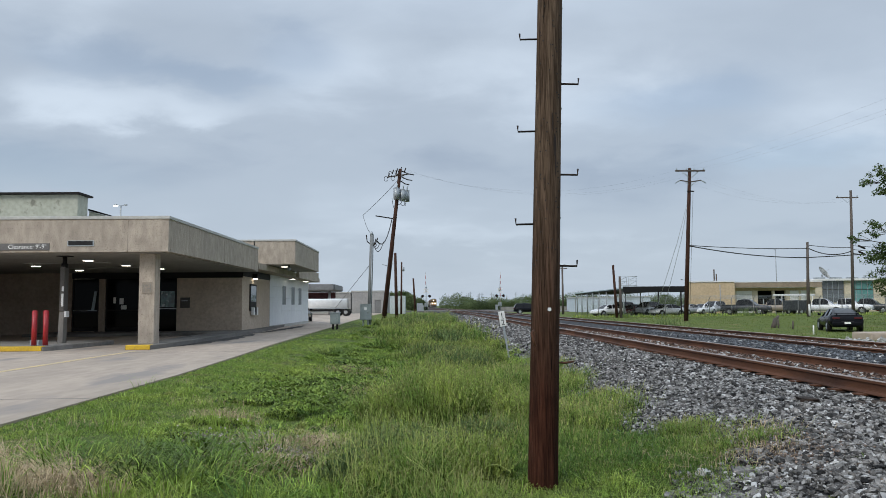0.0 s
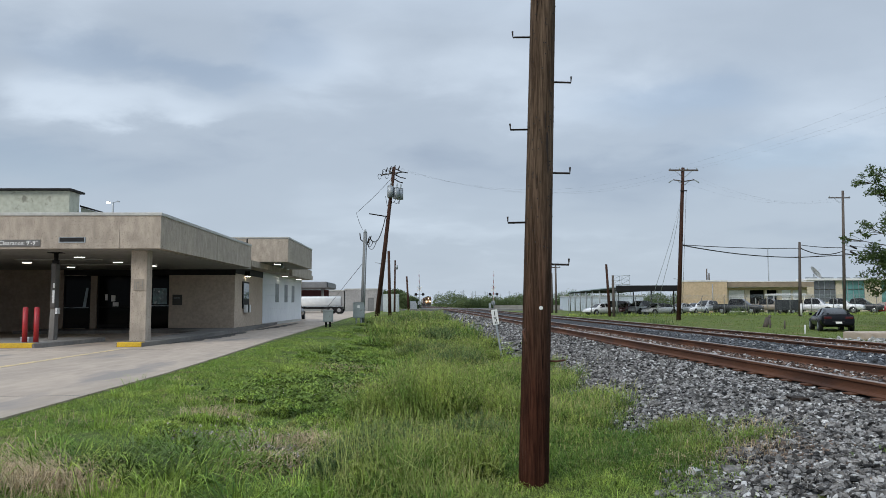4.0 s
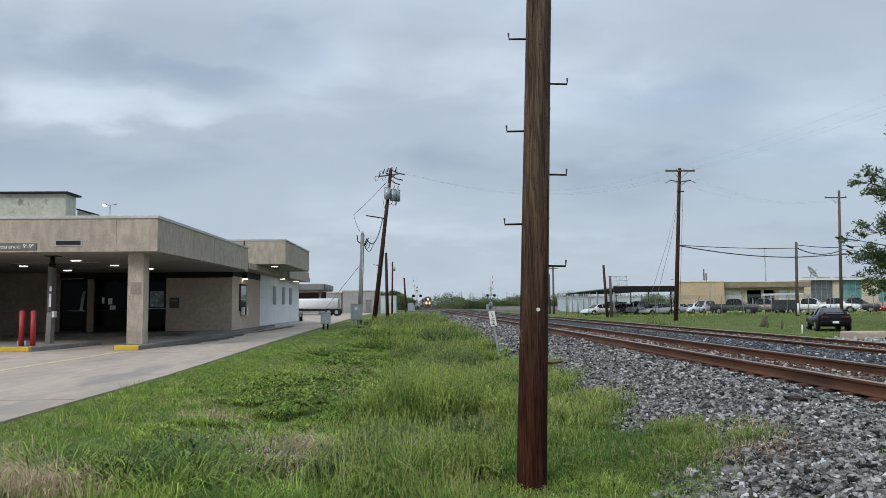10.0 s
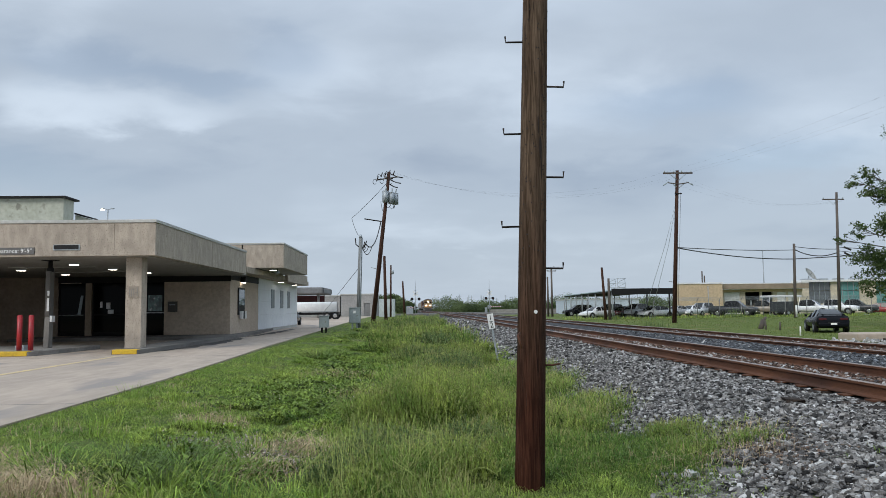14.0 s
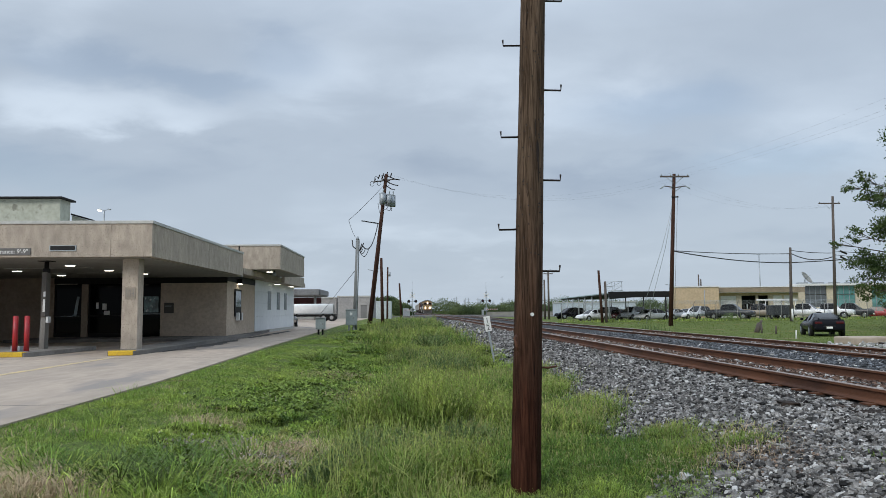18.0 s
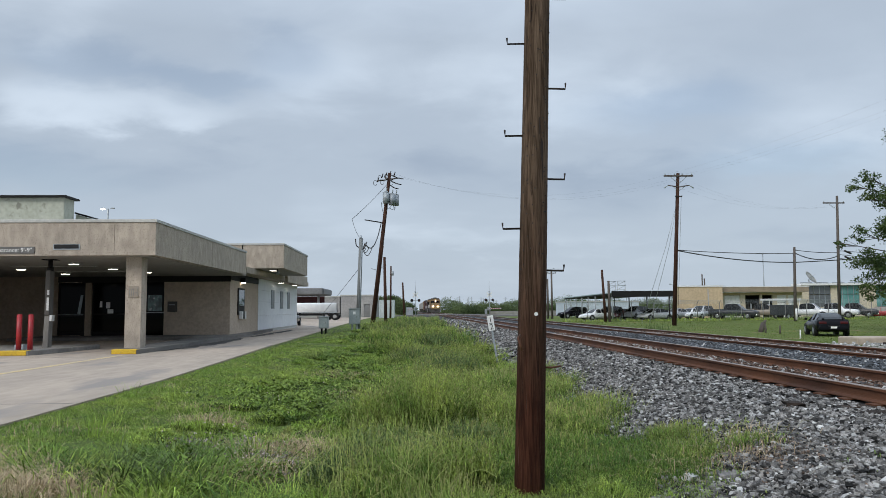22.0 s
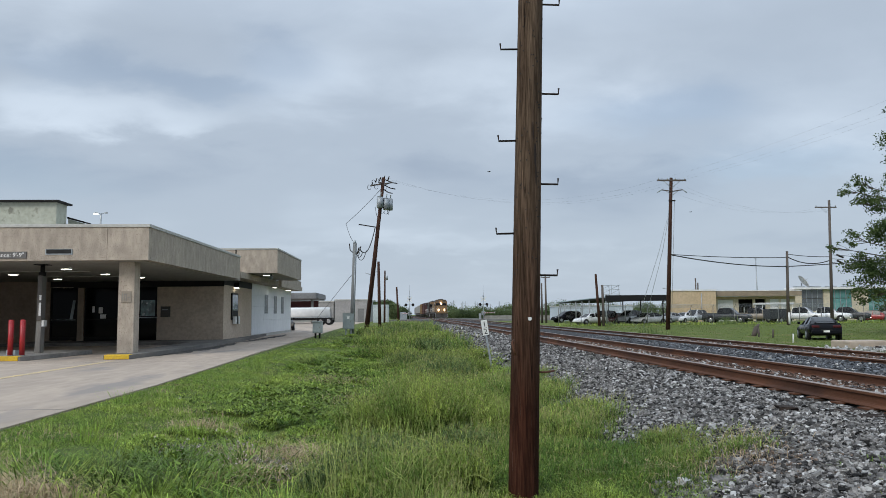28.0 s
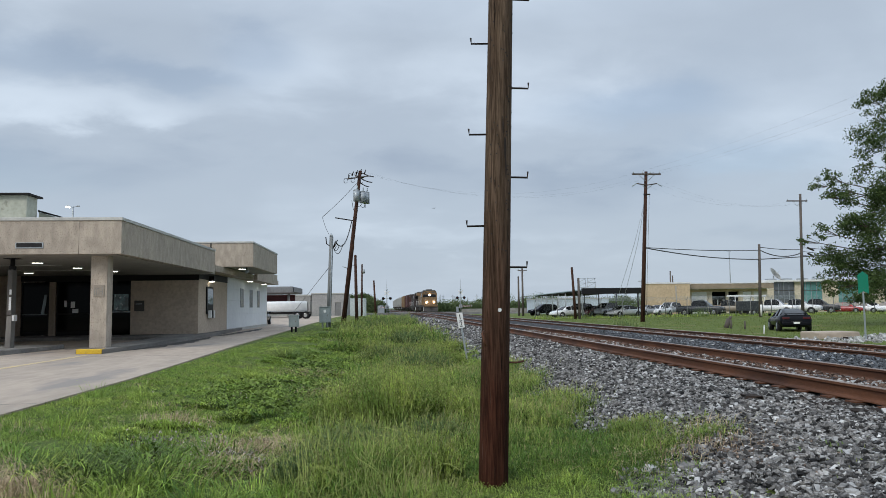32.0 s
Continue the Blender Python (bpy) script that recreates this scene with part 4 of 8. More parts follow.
def transformer_pole():
    y = 58.0
    t = thing("transformer_pole", pose(-3.25, y, 0.1), "leaning wooden pole with three grey transformers", "utility pole")
    lx, h = 1.42, 12.35
    shaft(t, h, 0.19, 0.13, (lx, 0), WOOD_POLE)

    def at(z, dx=0.0, dy=0.0):
        return Vector((lx * z / h + dx, dy, z))
    for dx, dy in ((-0.05, -0.45), (0.42, -0.2), (0.72, 0.15)):
        c = at(10.3 if dx < 0.4 else 10.2, dx, dy)
        tr = part("transformer", tube(c - Vector((0, 0, 0.45)), c + Vector((0, 0, 0.42)), 0.25, 0.25, 18), GALV, t, "grey transformer can")
        part("lid", tube(c + Vector((0, 0, 0.42)), c + Vector((0, 0, 0.5)), 0.26, 0.12, 18), GALV, tr)
        part("bushing", tube(c + Vector((0.05, 0, 0.5)), c + Vector((0.08, 0, 0.78)), 0.035, 0.05, 8), GREY_PAINT, tr)
    part("crossarm", tube(at(11.7, -0.95, 0), at(11.95, 0.75, 0), 0.05), WOOD_GREY, t)
    part("crossarm", tube(at(11.9, -0.3, -0.4), at(11.9, 0.3, 0.5), 0.05), WOOD_GREY, t)
    for dx, dz in ((-0.9, -0.1), (-0.6, 0.2), (-0.3, 0.3), (0.0, 0.4), (0.35, 0.35)):
        part("fuse_cutout", tube(at(11.75 + dz, dx), at(12.1 + dz, dx + 0.08), 0.05, 0.035, 8), IRON, t)
    for k, (dx, dz) in enumerate(((1.15, 11.75), (1.05, 11.3), (0.85, 10.95))):
        part("dead_end_insulator", bent([at(dz + 0.45, 0.1), at(dz + 0.2, dx * 0.6), at(dz + 0.12, dx)], 0.04, 8), IRON, t)
    for k, (dx, dz) in enumerate(((-1.05, 11.55), (-0.75, 11.95), (-0.5, 11.6), (-0.25, 12.05), (0.2, 11.55))):
        c = at(dz, dx, -0.1)
        part("jumper_loop", bent([c + Vector((0.14 * math.cos(q * math.pi / 6), 0.03 * (q % 2), 0.2 * math.sin(q * math.pi / 6))) for q in range(12)], 0.02, 5), WIRE, t)
    part("jumper", bent(sag(at(10.5, 0.9), at(9.6, 0.3), 0.55, 10), 0.018, 6), WIRE, t)
    part("standoff_arm", tube(at(8.35), at(8.6, -1.55), 0.045), DARK_METAL, t)
    part("street_lamp_arm", tube(at(4.6, -0.1), at(4.75, -0.6), 0.025), GALV, t)
    part("jumper", bent(sag(at(10.0, 0.55), at(10.6, 0.7), 0.9, 10), 0.018, 6), WIRE, t)
    part("jumper", bent(sag(at(9.95, -0.2), at(10.0, 0.5), 0.5, 10), 0.018, 6), WIRE, t)
    part("jumper", bent(sag(at(10.0, -0.4), at(9.3, -0.05), 0.4, 10), 0.018, 6), WIRE, t)
    part("ground_wire", tube(at(0.3, 0.2, -0.02), at(6.5, 0.17, -0.02), 0.02), RUST, t)


transformer_pole()


def service_pole():
    t = thing("service_pole", pose(-3.75, 50.0, 0.1), "grey weathered service pole with meter cabinet", "utility pole")
    h = 6.3
    shaft(t, h, 0.16, 0.13, (0.22, 0), mat("grey_pole", (0.19, 0.20, 0.20), (0.13, 0.14, 0.14), 3, 0.8, stretch=(4, 4, 0.3)))
    part("pole_cap", tube((0.2, 0, h), (0.21, 0, h + 0.25), 0.12, 0.05), GALV, t)
    for dx, z in ((-0.16, 5.95), (0.3, 6.0), (0.5, 5.7), (0.62, 5.75)):
        part("service_head", bent([(0.15, 0, z - 0.3), (dx * 0.7, 0, z - 0.1), (dx, 0, z + 0.35)], 0.035, 8), IRON, t)
    part("conduit", tube((0.12, -0.17, 0.2), (0.25, -0.16, 5.5), 0.03), GALV, t)
    for dx, dz in ((0.5, 0.5), (0.75, 0.75), (0.3, 0.35)):
        part("drip_loop", bent(sag((0.22, 0, 6.0), (0.25 + dx, 0, 5.6 + dz * 0.3), dz, 10), 0.022, 6), WIRE, t)


service_pole()


def cabinet(name, x, y, z, w, d, h, leg, label):
    t = thing(name, pose(x, y, z), label, "utility cabinet")
    part("body", box(-w / 2, -d / 2, leg, w / 2, d / 2, leg + h, 0.02), GREY_PAINT, t)
    part("door", box(-w / 2 + 0.03, -d / 2 - 0.015, leg + 0.04, w / 2 - 0.03, -d / 2 - 0.002, leg + h - 0.06, 0.006), GREY_PAINT, t)
    part("hood", box(-w / 2 - 0.03, -d / 2 - 0.04, leg + h + 0.001, w / 2 + 0.03, d / 2 + 0.02, leg + h + 0.04, 0.008), GREY_PAINT, t)
    part("latch", box(w * 0.2, -d / 2 - 0.03, leg + h * 0.45, w * 0.27, -d / 2 - 0.016, leg + h * 0.55), CHROME, t)
    for s in (-1, 1):
        part("leg", box(s * w * 0.22 - 0.05, -0.05, -0.1, s * w * 0.22 + 0.05, 0.05, leg, 0.005), DARK_METAL if leg < 0.5 else GALV, t)
    return t


cabinet("pedestal_cabinet", -5.0, 41.5, 0.15, 0.52, 0.4, 0.62, 0.42, "small grey electrical pedestal cabinet on legs")
mc = cabinet("meter_cabinet", -3.85, 48.6, 0.1, 0.72, 0.4, 1.0, 0.55, "grey-green meter cabinet mounted before the service pole")
part("meter_window", box(-0.08, -0.225, 1.2, 0.08, -0.216, 1.38), WHITE, mc)


def line_pole():
    t = thing("line_pole", pose(22.9, 64.0, 0.05), "tall dark wooden pole with crossarms and guy wires", "utility pole")
    h = 13.5
    lx = 0.8
    shaft(t, h, 0.2, 0.14, (lx, 0), WOOD_POLE)
    part("top_crossarm", box(lx - 1.32, -0.16, h - 0.32, lx + 1.32, -0.04, h - 0.18, 0.01), WOOD_GREY, t)
    for s in (-1, 1):
        part("brace", tube((lx + s * 0.75, -0.1, h - 0.3), (lx, -0.1, h - 0.95), 0.03), GALV, t)
        part("lower_arm", tube((lx, -0.1, h - 1.25), (lx + s * 0.95, -0.1, h - 1.1), 0.05), WOOD_GREY, t)
        part("suspension_insulator", tube((lx + s * 0.95, -0.1, h - 1.1), (lx + s * 1.35, -0.1, h - 1.35), 0.045), GREY_PAINT, t)
        part("lower_brace", tube((lx + s * 0.6, -0.1, h - 1.15), (lx, -0.1, h - 1.6), 0.03), GALV, t)
    for dx in (-1.2, -0.35, 0.35, 1.2):
        insulator(t, lx + dx, -0.1, h - 0.18)
    part("pole_step", box(lx - 0.35, -0.2, h - 2.15, lx + 0.25, -0.1, h - 2.05), IRON, t)
    for gx, gy in ((-2.1, 2.5), (-1.2, 3.0)):
        part("guy_wire", bent([(lx * 0.92, 0, h - 2.2), (lx * 0.92 + gx * 0.42, gy * 0.42, h * 0.52), (gx, gy, 0.1)], 0.018, 5), GALV, t)
    part("down_wire", tube((lx + 0.2, -0.1, h - 2), (0.3, -0.25, 1.0), 0.012), WIRE, t)


line_pole()


def cross_pole(x, y, z, h, arm, label, lean=0.0, m=None):
    t = thing("utility_pole", pose(x, y, z), label, "utility pole")
    shaft(t, h, 0.17, 0.12, (lean, 0), m or WOOD_GREY)
    for a in arm:
        crossarm(t, h - a[0], a[1])
        for s in (-1, 1):
            insulator(t, s * (a[1] - 0.1), 0, h - a[0] + 0.06)
    return t


p4 = cross_pole(44.3, 75.0, 0.2, 13.0, [(0.75, 1.15)], "tall wooden pole with a single crossarm", 0.4)
part("splice_case", tube((0.9, 0, 7.2), (1.6, 0, 6.9), 0.1), IRON, p4)
part("splice_case", tube((0.9, 0, 6.6), (1.6, 0, 6.25), 0.1), IRON, p4)
p5 = cross_pole(39.6, 75.0, 0.2, 7.6, [], "short wooden pole with pale sleeve at the foot", 0.25)
part("ground_sleeve", tube((0.05, -0.16, 0.0), (0.06, -0.16, 1.2), 0.1, 0.1, 10), WHITE, p5)


def span(a, b, drop, r, label):
    ob = link("cable", bent(sag(a, b, drop, 16), r, 5), WIRE)
    tagged(ob, label, "cable", group="overhead cables")


span((23.5, 64, 6.65), (39.8, 75, 7.15), 0.12, 0.035, "black overhead cable between poles")
span((23.5, 64, 6.6), (39.8, 75, 6.2), 0.28, 0.05, "thick black overhead cable between poles")
span((39.85, 75, 7.5), (44.6, 75, 7.2), 0.1, 0.035, "black overhead cable between poles")
span((39.85, 75, 7.2), (44.6, 75, 6.9), 0.55, 0.05, "thick black overhead cable between poles")
span((39.85, 75, 6.2), (90, 74, 13.0), 1.2, 0.05, "thick black overhead cable between poles")
span((44.6, 75, 7.4), (62, 62, 5.5), 0.3, 0.03, "black overhead cable between poles")
span((44.6, 75, 7.0), (60, 64, 4.5), 0.2, 0.03, "black overhead cable between poles")
span((44.6, 75, 6.6), (60, 66, 4.0), 0.2, 0.03, "black overhead cable between poles")
for k in (-1.2, 0.4, 1.2):
    span((23.7 + k, 63.9, 13.4), (28 + k, 2, 13.6), 1.3, 0.0022, "thin high line wire")
    span((23.7 + k, 63.9, 13.4), (-1.8 + k * 0.3, 58, 12.4), 2.0 + 0.15 * k, 0.0022, "thin high line wire")
    span((23.7 + k, 63.9, 12.7), (44.3 + k, 75, 12.3), 1.2, 0.0022, "thin high line wire")
span((-1.9, 58, 11.7), (-4.8, 57.9, 8.75), 0.1, 0.018, "slack thin service wire by the pole")
span((-4.8, 57.9, 8.75), (-3.7, 50.1, 6.6), 0.15, 0.018, "slack thin service wire by the pole")
span((-2.5, 58, 8.5), (-3.2, 50.1, 6.0), 0.9, 0.04, "slack black service drop cable")
span((-3.65, 50, 4.4), (-12.6, 100, 0.6), 0.0, 0.018, "steel guy wire of the service pole")

# ---- vehicles ----
PAINTS = {n: paint(n + "_car_paint", c) for n, c in {"black": (0.006, 0.0065, 0.009), "white": (0.70, 0.71, 0.72), "silver": (0.36, 0.37, 0.38), "grey": (0.17, 0.18, 0.185),
                                                    "charcoal": (0.045, 0.05, 0.055), "tan": (0.26, 0.22, 0.17), "red": (0.30, 0.03, 0.03), "maroon": (0.10, 0.03, 0.03), "blue": (0.05, 0.09, 0.16)}.items()}
for q, v in (("black", 0.12), ("charcoal", 0.25)):
    PAINTS[q].node_tree.nodes["Principled BSDF"].inputs["Specular IOR Level"].default_value = v
LENS = glass("clear_lens", (0.5, 0.5, 0.5), 0.1)
# side sections: along the car, floor, shoulder height, half width; then the glasshouse: along the car, height, with the foot and roof half widths
SHAPES = {
    "sedan": dict(low=[(-2.30, 0.46, 0.72, 0.70), (-2.24, 0.34, 0.92, 0.82), (-1.75, 0.27, 0.97, 0.88), (-0.5, 0.24, 0.95, 0.89), (0.9, 0.24, 0.92, 0.89), (1.5, 0.26, 0.85, 0.87), (2.1, 0.30, 0.71, 0.80), (2.3, 0.40, 0.58, 0.64)],
                  top=[(-1.85, 0.95), (-1.35, 1.16), (-0.85, 1.36), (-0.2, 1.42), (0.3, 1.38), (0.7, 1.19), (1.15, 0.91)], glass=(-0.8, 0.32), foot=0.78, roof=0.55, wb=1.36, wr=0.32, plate=0.62),
    "coupe": dict(low=[(-2.26, 0.42, 0.66, 0.68), (-2.2, 0.32, 0.92, 0.80), (-2.0, 0.28, 0.99, 0.85), (-1.3, 0.24, 0.95, 0.88), (-0.2, 0.22, 0.90, 0.88), (0.9, 0.22, 0.87, 0.88), (1.5, 0.24, 0.80, 0.86), (2.1, 0.28, 0.66, 0.78), (2.25, 0.36, 0.54, 0.62)],
                  top=[(-1.98, 0.97), (-1.55, 1.12), (-1.0, 1.26), (-0.4, 1.32), (0.1, 1.28), (0.55, 1.1), (1.1, 0.86)], glass=(-0.75, 0.12), foot=0.78, roof=0.50, wb=1.33, wr=0.315, plate=0.52),
    "suv": dict(low=[(-2.35, 0.5, 0.9, 0.78), (-2.28, 0.4, 1.08, 0.88), (-1.6, 0.34, 1.1, 0.94), (0.2, 0.33, 1.08, 0.95), (1.1, 0.33, 1.06, 0.95), (1.7, 0.35, 0.98, 0.92), (2.2, 0.4, 0.88, 0.84), (2.34, 0.5, 0.72, 0.7)],
                top=[(-2.28, 1.09), (-2.12, 1.45), (-1.9, 1.70), (-0.8, 1.77), (0.2, 1.74), (0.65, 1.48), (1.2, 1.05)], glass=(-1.9, 0.25), foot=0.86, roof=0.66, wb=1.4, wr=0.37, plate=0.8),
    "pickup": dict(low=[(-2.88, 0.55, 1.0, 0.86), (-2.82, 0.5, 1.2, 0.96), (-1.2, 0.45, 1.2, 1.0), (1.2, 0.42, 1.22, 1.0), (1.7, 0.42, 1.2, 1.0), (2.5, 0.45, 1.14, 0.97), (2.8, 0.5, 1.04, 0.9), (2.88, 0.6, 0.9, 0.8)],
                   top=[(-1.0, 1.19), (-0.92, 1.6), (-0.75, 1.88), (0.0, 1.95), (0.55, 1.92), (0.95, 1.6), (1.4, 1.19)], glass=(-0.8, 0.58), foot=0.9, roof=0.7, wb=1.78, wr=0.41, plate=0.78),
}


def loft(rings):
    bm = bmesh.new()
    rows = [[bm.verts.new(p) for p in r] for r in rings]
    for a, b in zip(rows, rows[1:]):
        k = len(a)
        for i in range(k):
            bm.faces.new((a[i], a[(i + 1) % k], b[(i + 1) % k], b[i])).smooth = True
    bm.faces.new(rows[0]).smooth = True
    bm.faces.new(rows[-1][::-1]).smooth = True
    bmesh.ops.recalc_face_normals(bm, faces=bm.faces)
    return bm


def car(kind, colour, m, label, group="", name=""):
    s = SHAPES[kind]
    t = thing(name or {"sedan": "parked_car", "coupe": "parked_car", "suv": "sport_utility_vehicle", "pickup": "pickup_truck"}[kind], m, label, "car" if kind != "pickup" else "pickup truck", group)
    col = PAINTS[colour]
    rings = []
    for x, zb, zt, w in s["low"]:
        h = zt - zb
        half = [(w * 0.86, zb), (w, zb + 0.28 * h), (w * 1.01, zb + 0.55 * h), (w * 0.97, zb + 0.8 * h), (w * 0.9, zb + 0.95 * h), (w * 0.6, zt)]
        rings.append([(x, y, z) for y, z in half] + [(x, -y, z) for y, z in half[::-1]])
    part("body", loft(rings), col, t)
    # glasshouse in panels: roof and posts in paint, the rest glass
    shell, panes = bmesh.new(), {"rear_window": bmesh.new(), "windscreen": bmesh.new(), "side_window": bmesh.new(), "side_window ": bmesh.new()}
    g0, g1 = s["glass"]
    peak = max(z for x, z in s["top"])
    foot_z = min(z for x, z in s["top"])
    rows = []
    for x, z in s["top"]:
        f = (z - foot_z) / (peak - foot_z)
        wt = s["foot"] + (s["roof"] - s["foot"]) * f
        rows.append([(x, -s["foot"] * 0.99, foot_z - 0.06), (x, -wt, z - 0.02), (x, -wt * 0.75, z), (x, wt * 0.75, z), (x, wt, z - 0.02), (x, s["foot"] * 0.99, foot_z - 0.06)])

    def put(bm, pts):
        f = bm.faces.new([bm.verts.new(p) for p in pts])
        f.smooth = True
    n = len(rows)
    for i in range(n - 1):
        a, b = rows[i], rows[i + 1]
        mx = (a[0][0] + b[0][0]) / 2
        for j in range(5):
            quad = (a[j], b[j], b[j + 1], a[j + 1])
            if j == 2:
                put(panes["rear_window"] if mx < g0 else panes["windscreen"] if mx > g1 else shell, quad)
            elif j in (0, 4) and 0 < i < n - 2:
                put(panes["side_window" if j == 0 else "side_window "], quad)
            else:
                put(shell, quad)
    for bm in (shell, *panes.values()):
        bmesh.ops.remove_doubles(bm, verts=bm.verts, dist=0.001)
        bmesh.ops.recalc_face_normals(bm, faces=bm.faces)
    part("roof", shell, col, t)
    for k, bm in panes.items():
        part(k.strip(), bm, CAR_GLASS, t)
    xe, xr = s["low"][-1][0], s["low"][0][0]
    w = s["low"][3][3]
    zl = s["low"][-2][2] - 0.12
    zr = s["low"][1][2] - 0.14
    for sy in (-1, 1):
        for fx in (1, n // 2, n - 2):
            p = rows[fx]
            q = p[1] if sy < 0 else p[4]
            part("window_pillar", tube((p[0][0], sy * (s["foot"] + 0.004), foot_z - 0.04), (q[0], q[1] + sy * 0.006, q[2]), 0.032, 0.028, 6), col, t)
        part("door_mirror", box(s["top"][-1][0] - 0.5, sy * (s["foot"] + 0.16) - 0.08, foot_z + 0.03, s["top"][-1][0] - 0.36, sy * (s["foot"] + 0.16) + 0.08, foot_z + 0.17, 0.03), col, t)
        for wx in (-s["wb"], s["wb"]):
            part("wheel_arch", tube((wx, sy * (w - 0.2), s["wr"] + 0.02), (wx, sy * (w + 0.016), s["wr"] + 0.02), s["wr"] * 1.16, s["wr"] * 1.16, 22), BLACK, t)
            wh = part("wheel", tube((wx, sy * (w - 0.16), s["wr"]), (wx, sy * (w + 0.03), s["wr"]), s["wr"], s["wr"], 22), TYRE, t)
            part("rim", tube((wx, sy * (w + 0.031), s["wr"]), (wx, sy * (w + 0.04), s["wr"]), s["wr"] * 0.62, s["wr"] * 0.5, 14), CHROME if colour != "black" else GALV, wh)
        part("headlight", ball((xe - 0.16, sy * w * 0.66, zl), 0.13, 2, None, (0.9, 1.3, 0.6)), LENS, t)
        part("tail_light", box(xr - 0.02, sy * w * 0.62 - 0.2, zr - 0.06, xr + 0.12, sy * w * 0.62 + 0.2, zr + 0.07, 0.03), TAIL_RED, t)
    part("grille", box(xe - 0.16, -0.42, zl - 0.22, xe - 0.005, 0.42, zl - 0.02, 0.02), BLACK if kind != "pickup" else CHROME, t)
    part("bumper", box(xe - 0.16, -w * 0.84, s["wr"] + 0.02, xe + 0.04, w * 0.84, s["wr"] + 0.18, 0.05), col if kind != "pickup" else CHROME, t)
    part("rear_bumper", box(xr - 0.06, -w * 0.88, s["wr"] + 0.04, xr + 0.12, w * 0.88, s["wr"] + 0.27, 0.06), col, t)
    part("number_plate", box(xr - 0.067, -0.16, s["plate"] - 0.06, xr - 0.061, 0.16, s["plate"] + 0.05), WHITE, t)
    if kind == "pickup":
        part("bed_floor", box(-2.7, -0.78, 1.203, -1.15, 0.78, 1.212), BLACK, t)
        for sy in (-1, 1):
            part("bed_rail", box(-2.8, sy * 0.84 - 0.06, 1.2, -1.05, sy * 0.84 + 0.06, 1.28, 0.02), col, t)
    if kind == "coupe":
        part("rear_spoiler", box(-2.2, -0.62, 1.03, -2.0, 0.62, 1.06, 0.012), col, t)
        for sy in (-0.5, 0.5):
            part("spoiler_foot", box(-2.14, sy - 0.03, 0.96, -2.06, sy + 0.03, 1.032), col, t)
        part("licence_recess", box(-2.31, -0.3, 0.44, -2.3, 0.3, 0.62), BLACK, t)
    return t


car("coupe", "black", pose(24.3, 42.6, -0.12, 0, 0, 70.5), "dusty black saloon car parked on the lawn")
LOT_Z = 0.08
G = "cars in the fenced lot"
CARS = [  # kind, colour, x, y, heading, words
    ("sedan", "white", 23.3, 93.0, 205, "white saloon parked at the lot's end"),
    ("suv", "grey", 26.3, 98.0, 222, "grey sport utility vehicle in the fenced lot"),
    ("sedan", "maroon", 27.9, 97.5, 222, "dark maroon saloon in the fenced lot"),
    ("suv", "white", 29.7, 97.5, 222, "white sport utility vehicle in the fenced lot"),
    ("sedan", "charcoal", 31.8, 97.0, 222, "dark saloon in the fenced lot"),
    ("sedan", "white", 30.3, 91.0, 196, "white saloon close behind the chain-link fence"),
    ("sedan", "silver", 34.9, 96.5, 220, "silver saloon in the fenced lot"),
    ("sedan", "grey", 33.2, 99.5, 220, "grey saloon in the fenced lot"),
    ("sedan", "white", 37.4, 98.0, 220, "white saloon in the fenced lot"),
    ("suv", "silver", 39.8, 100.5, 222, "silver sport utility vehicle in the fenced lot"),
    ("pickup", "charcoal", 40.2, 91.0, -38, "dark grey pickup truck with bright grille"),
    ("pickup", "tan", 45.2, 93.5, -38, "tan pickup truck behind a dark trailer"),
    ("pickup", "white", 49.8, 91.0, -40, "white utility pickup truck with door lettering"),
    ("pickup", "white", 53.6, 92.0, -40, "white pickup truck with a bright grille"),
    ("pickup", "charcoal", 57.2, 93.5, -40, "dark flatbed pickup in the fenced lot"),
    ("sedan", "red", 59.8, 91.5, -42, "red compact car in the fenced lot"),
    ("sedan", "white", 62.4, 91.8, -42, "white saloon parked by the office"),
    ("suv", "black", 65.4, 95.0, -42, "black sport utility vehicle by the office"),
    ("sedan", "white", 65.8, 91.0, -42, "white saloon parked by the office"),
    ("sedan", "charcoal", 69.0, 92.0, -42, "dark grey saloon parked by the office"),
    ("suv", "silver", 71.8, 96.0, -42, "silver sport utility vehicle by the office"),
]
for kind, colour, x, y, a, words in CARS:
    car(kind, colour, pose(x, y, LOT_Z, 0, 0, a), words, G)
MOVER = car("suv", "black", pose(20, 118, LOT_Z), "dark sport utility vehicle driving by the lot")
dt = thing("dark_trailer", pose(45.6, 89.0, LOT_Z, 0, 0, 4), "black enclosed utility trailer in the lot", "trailer")
part("body", box(-1.3, -0.9, 0.5, 1.3, 0.9, 1.75, 0.06), PAINTS["charcoal"], dt)
for sy in (-1, 1):
    wh = part("wheel", tube((0, sy * 0.8, 0.36), (0, sy * 1.0, 0.36), 0.36, 0.36, 18), TYRE, dt)
    part("rim", tube((0, sy * 1.001, 0.36), (0, sy * 1.01, 0.36), 0.2, 0.2, 12), CHROME, wh)
part("drawbar", bent([(1.3, 0, 0.5), (2.2, 0, 0.45)], 0.05), BLACK, dt)
lr = thing("ladder_rack", pose(49.6, 97.5, LOT_Z, 0, 0, 10), "white van roof rack over the tan pickup", "rack")
part("rack_top", box(-2.6, -0.8, 2.35, 2.6, 0.8, 2.6, 0.05), WHITE, lr)
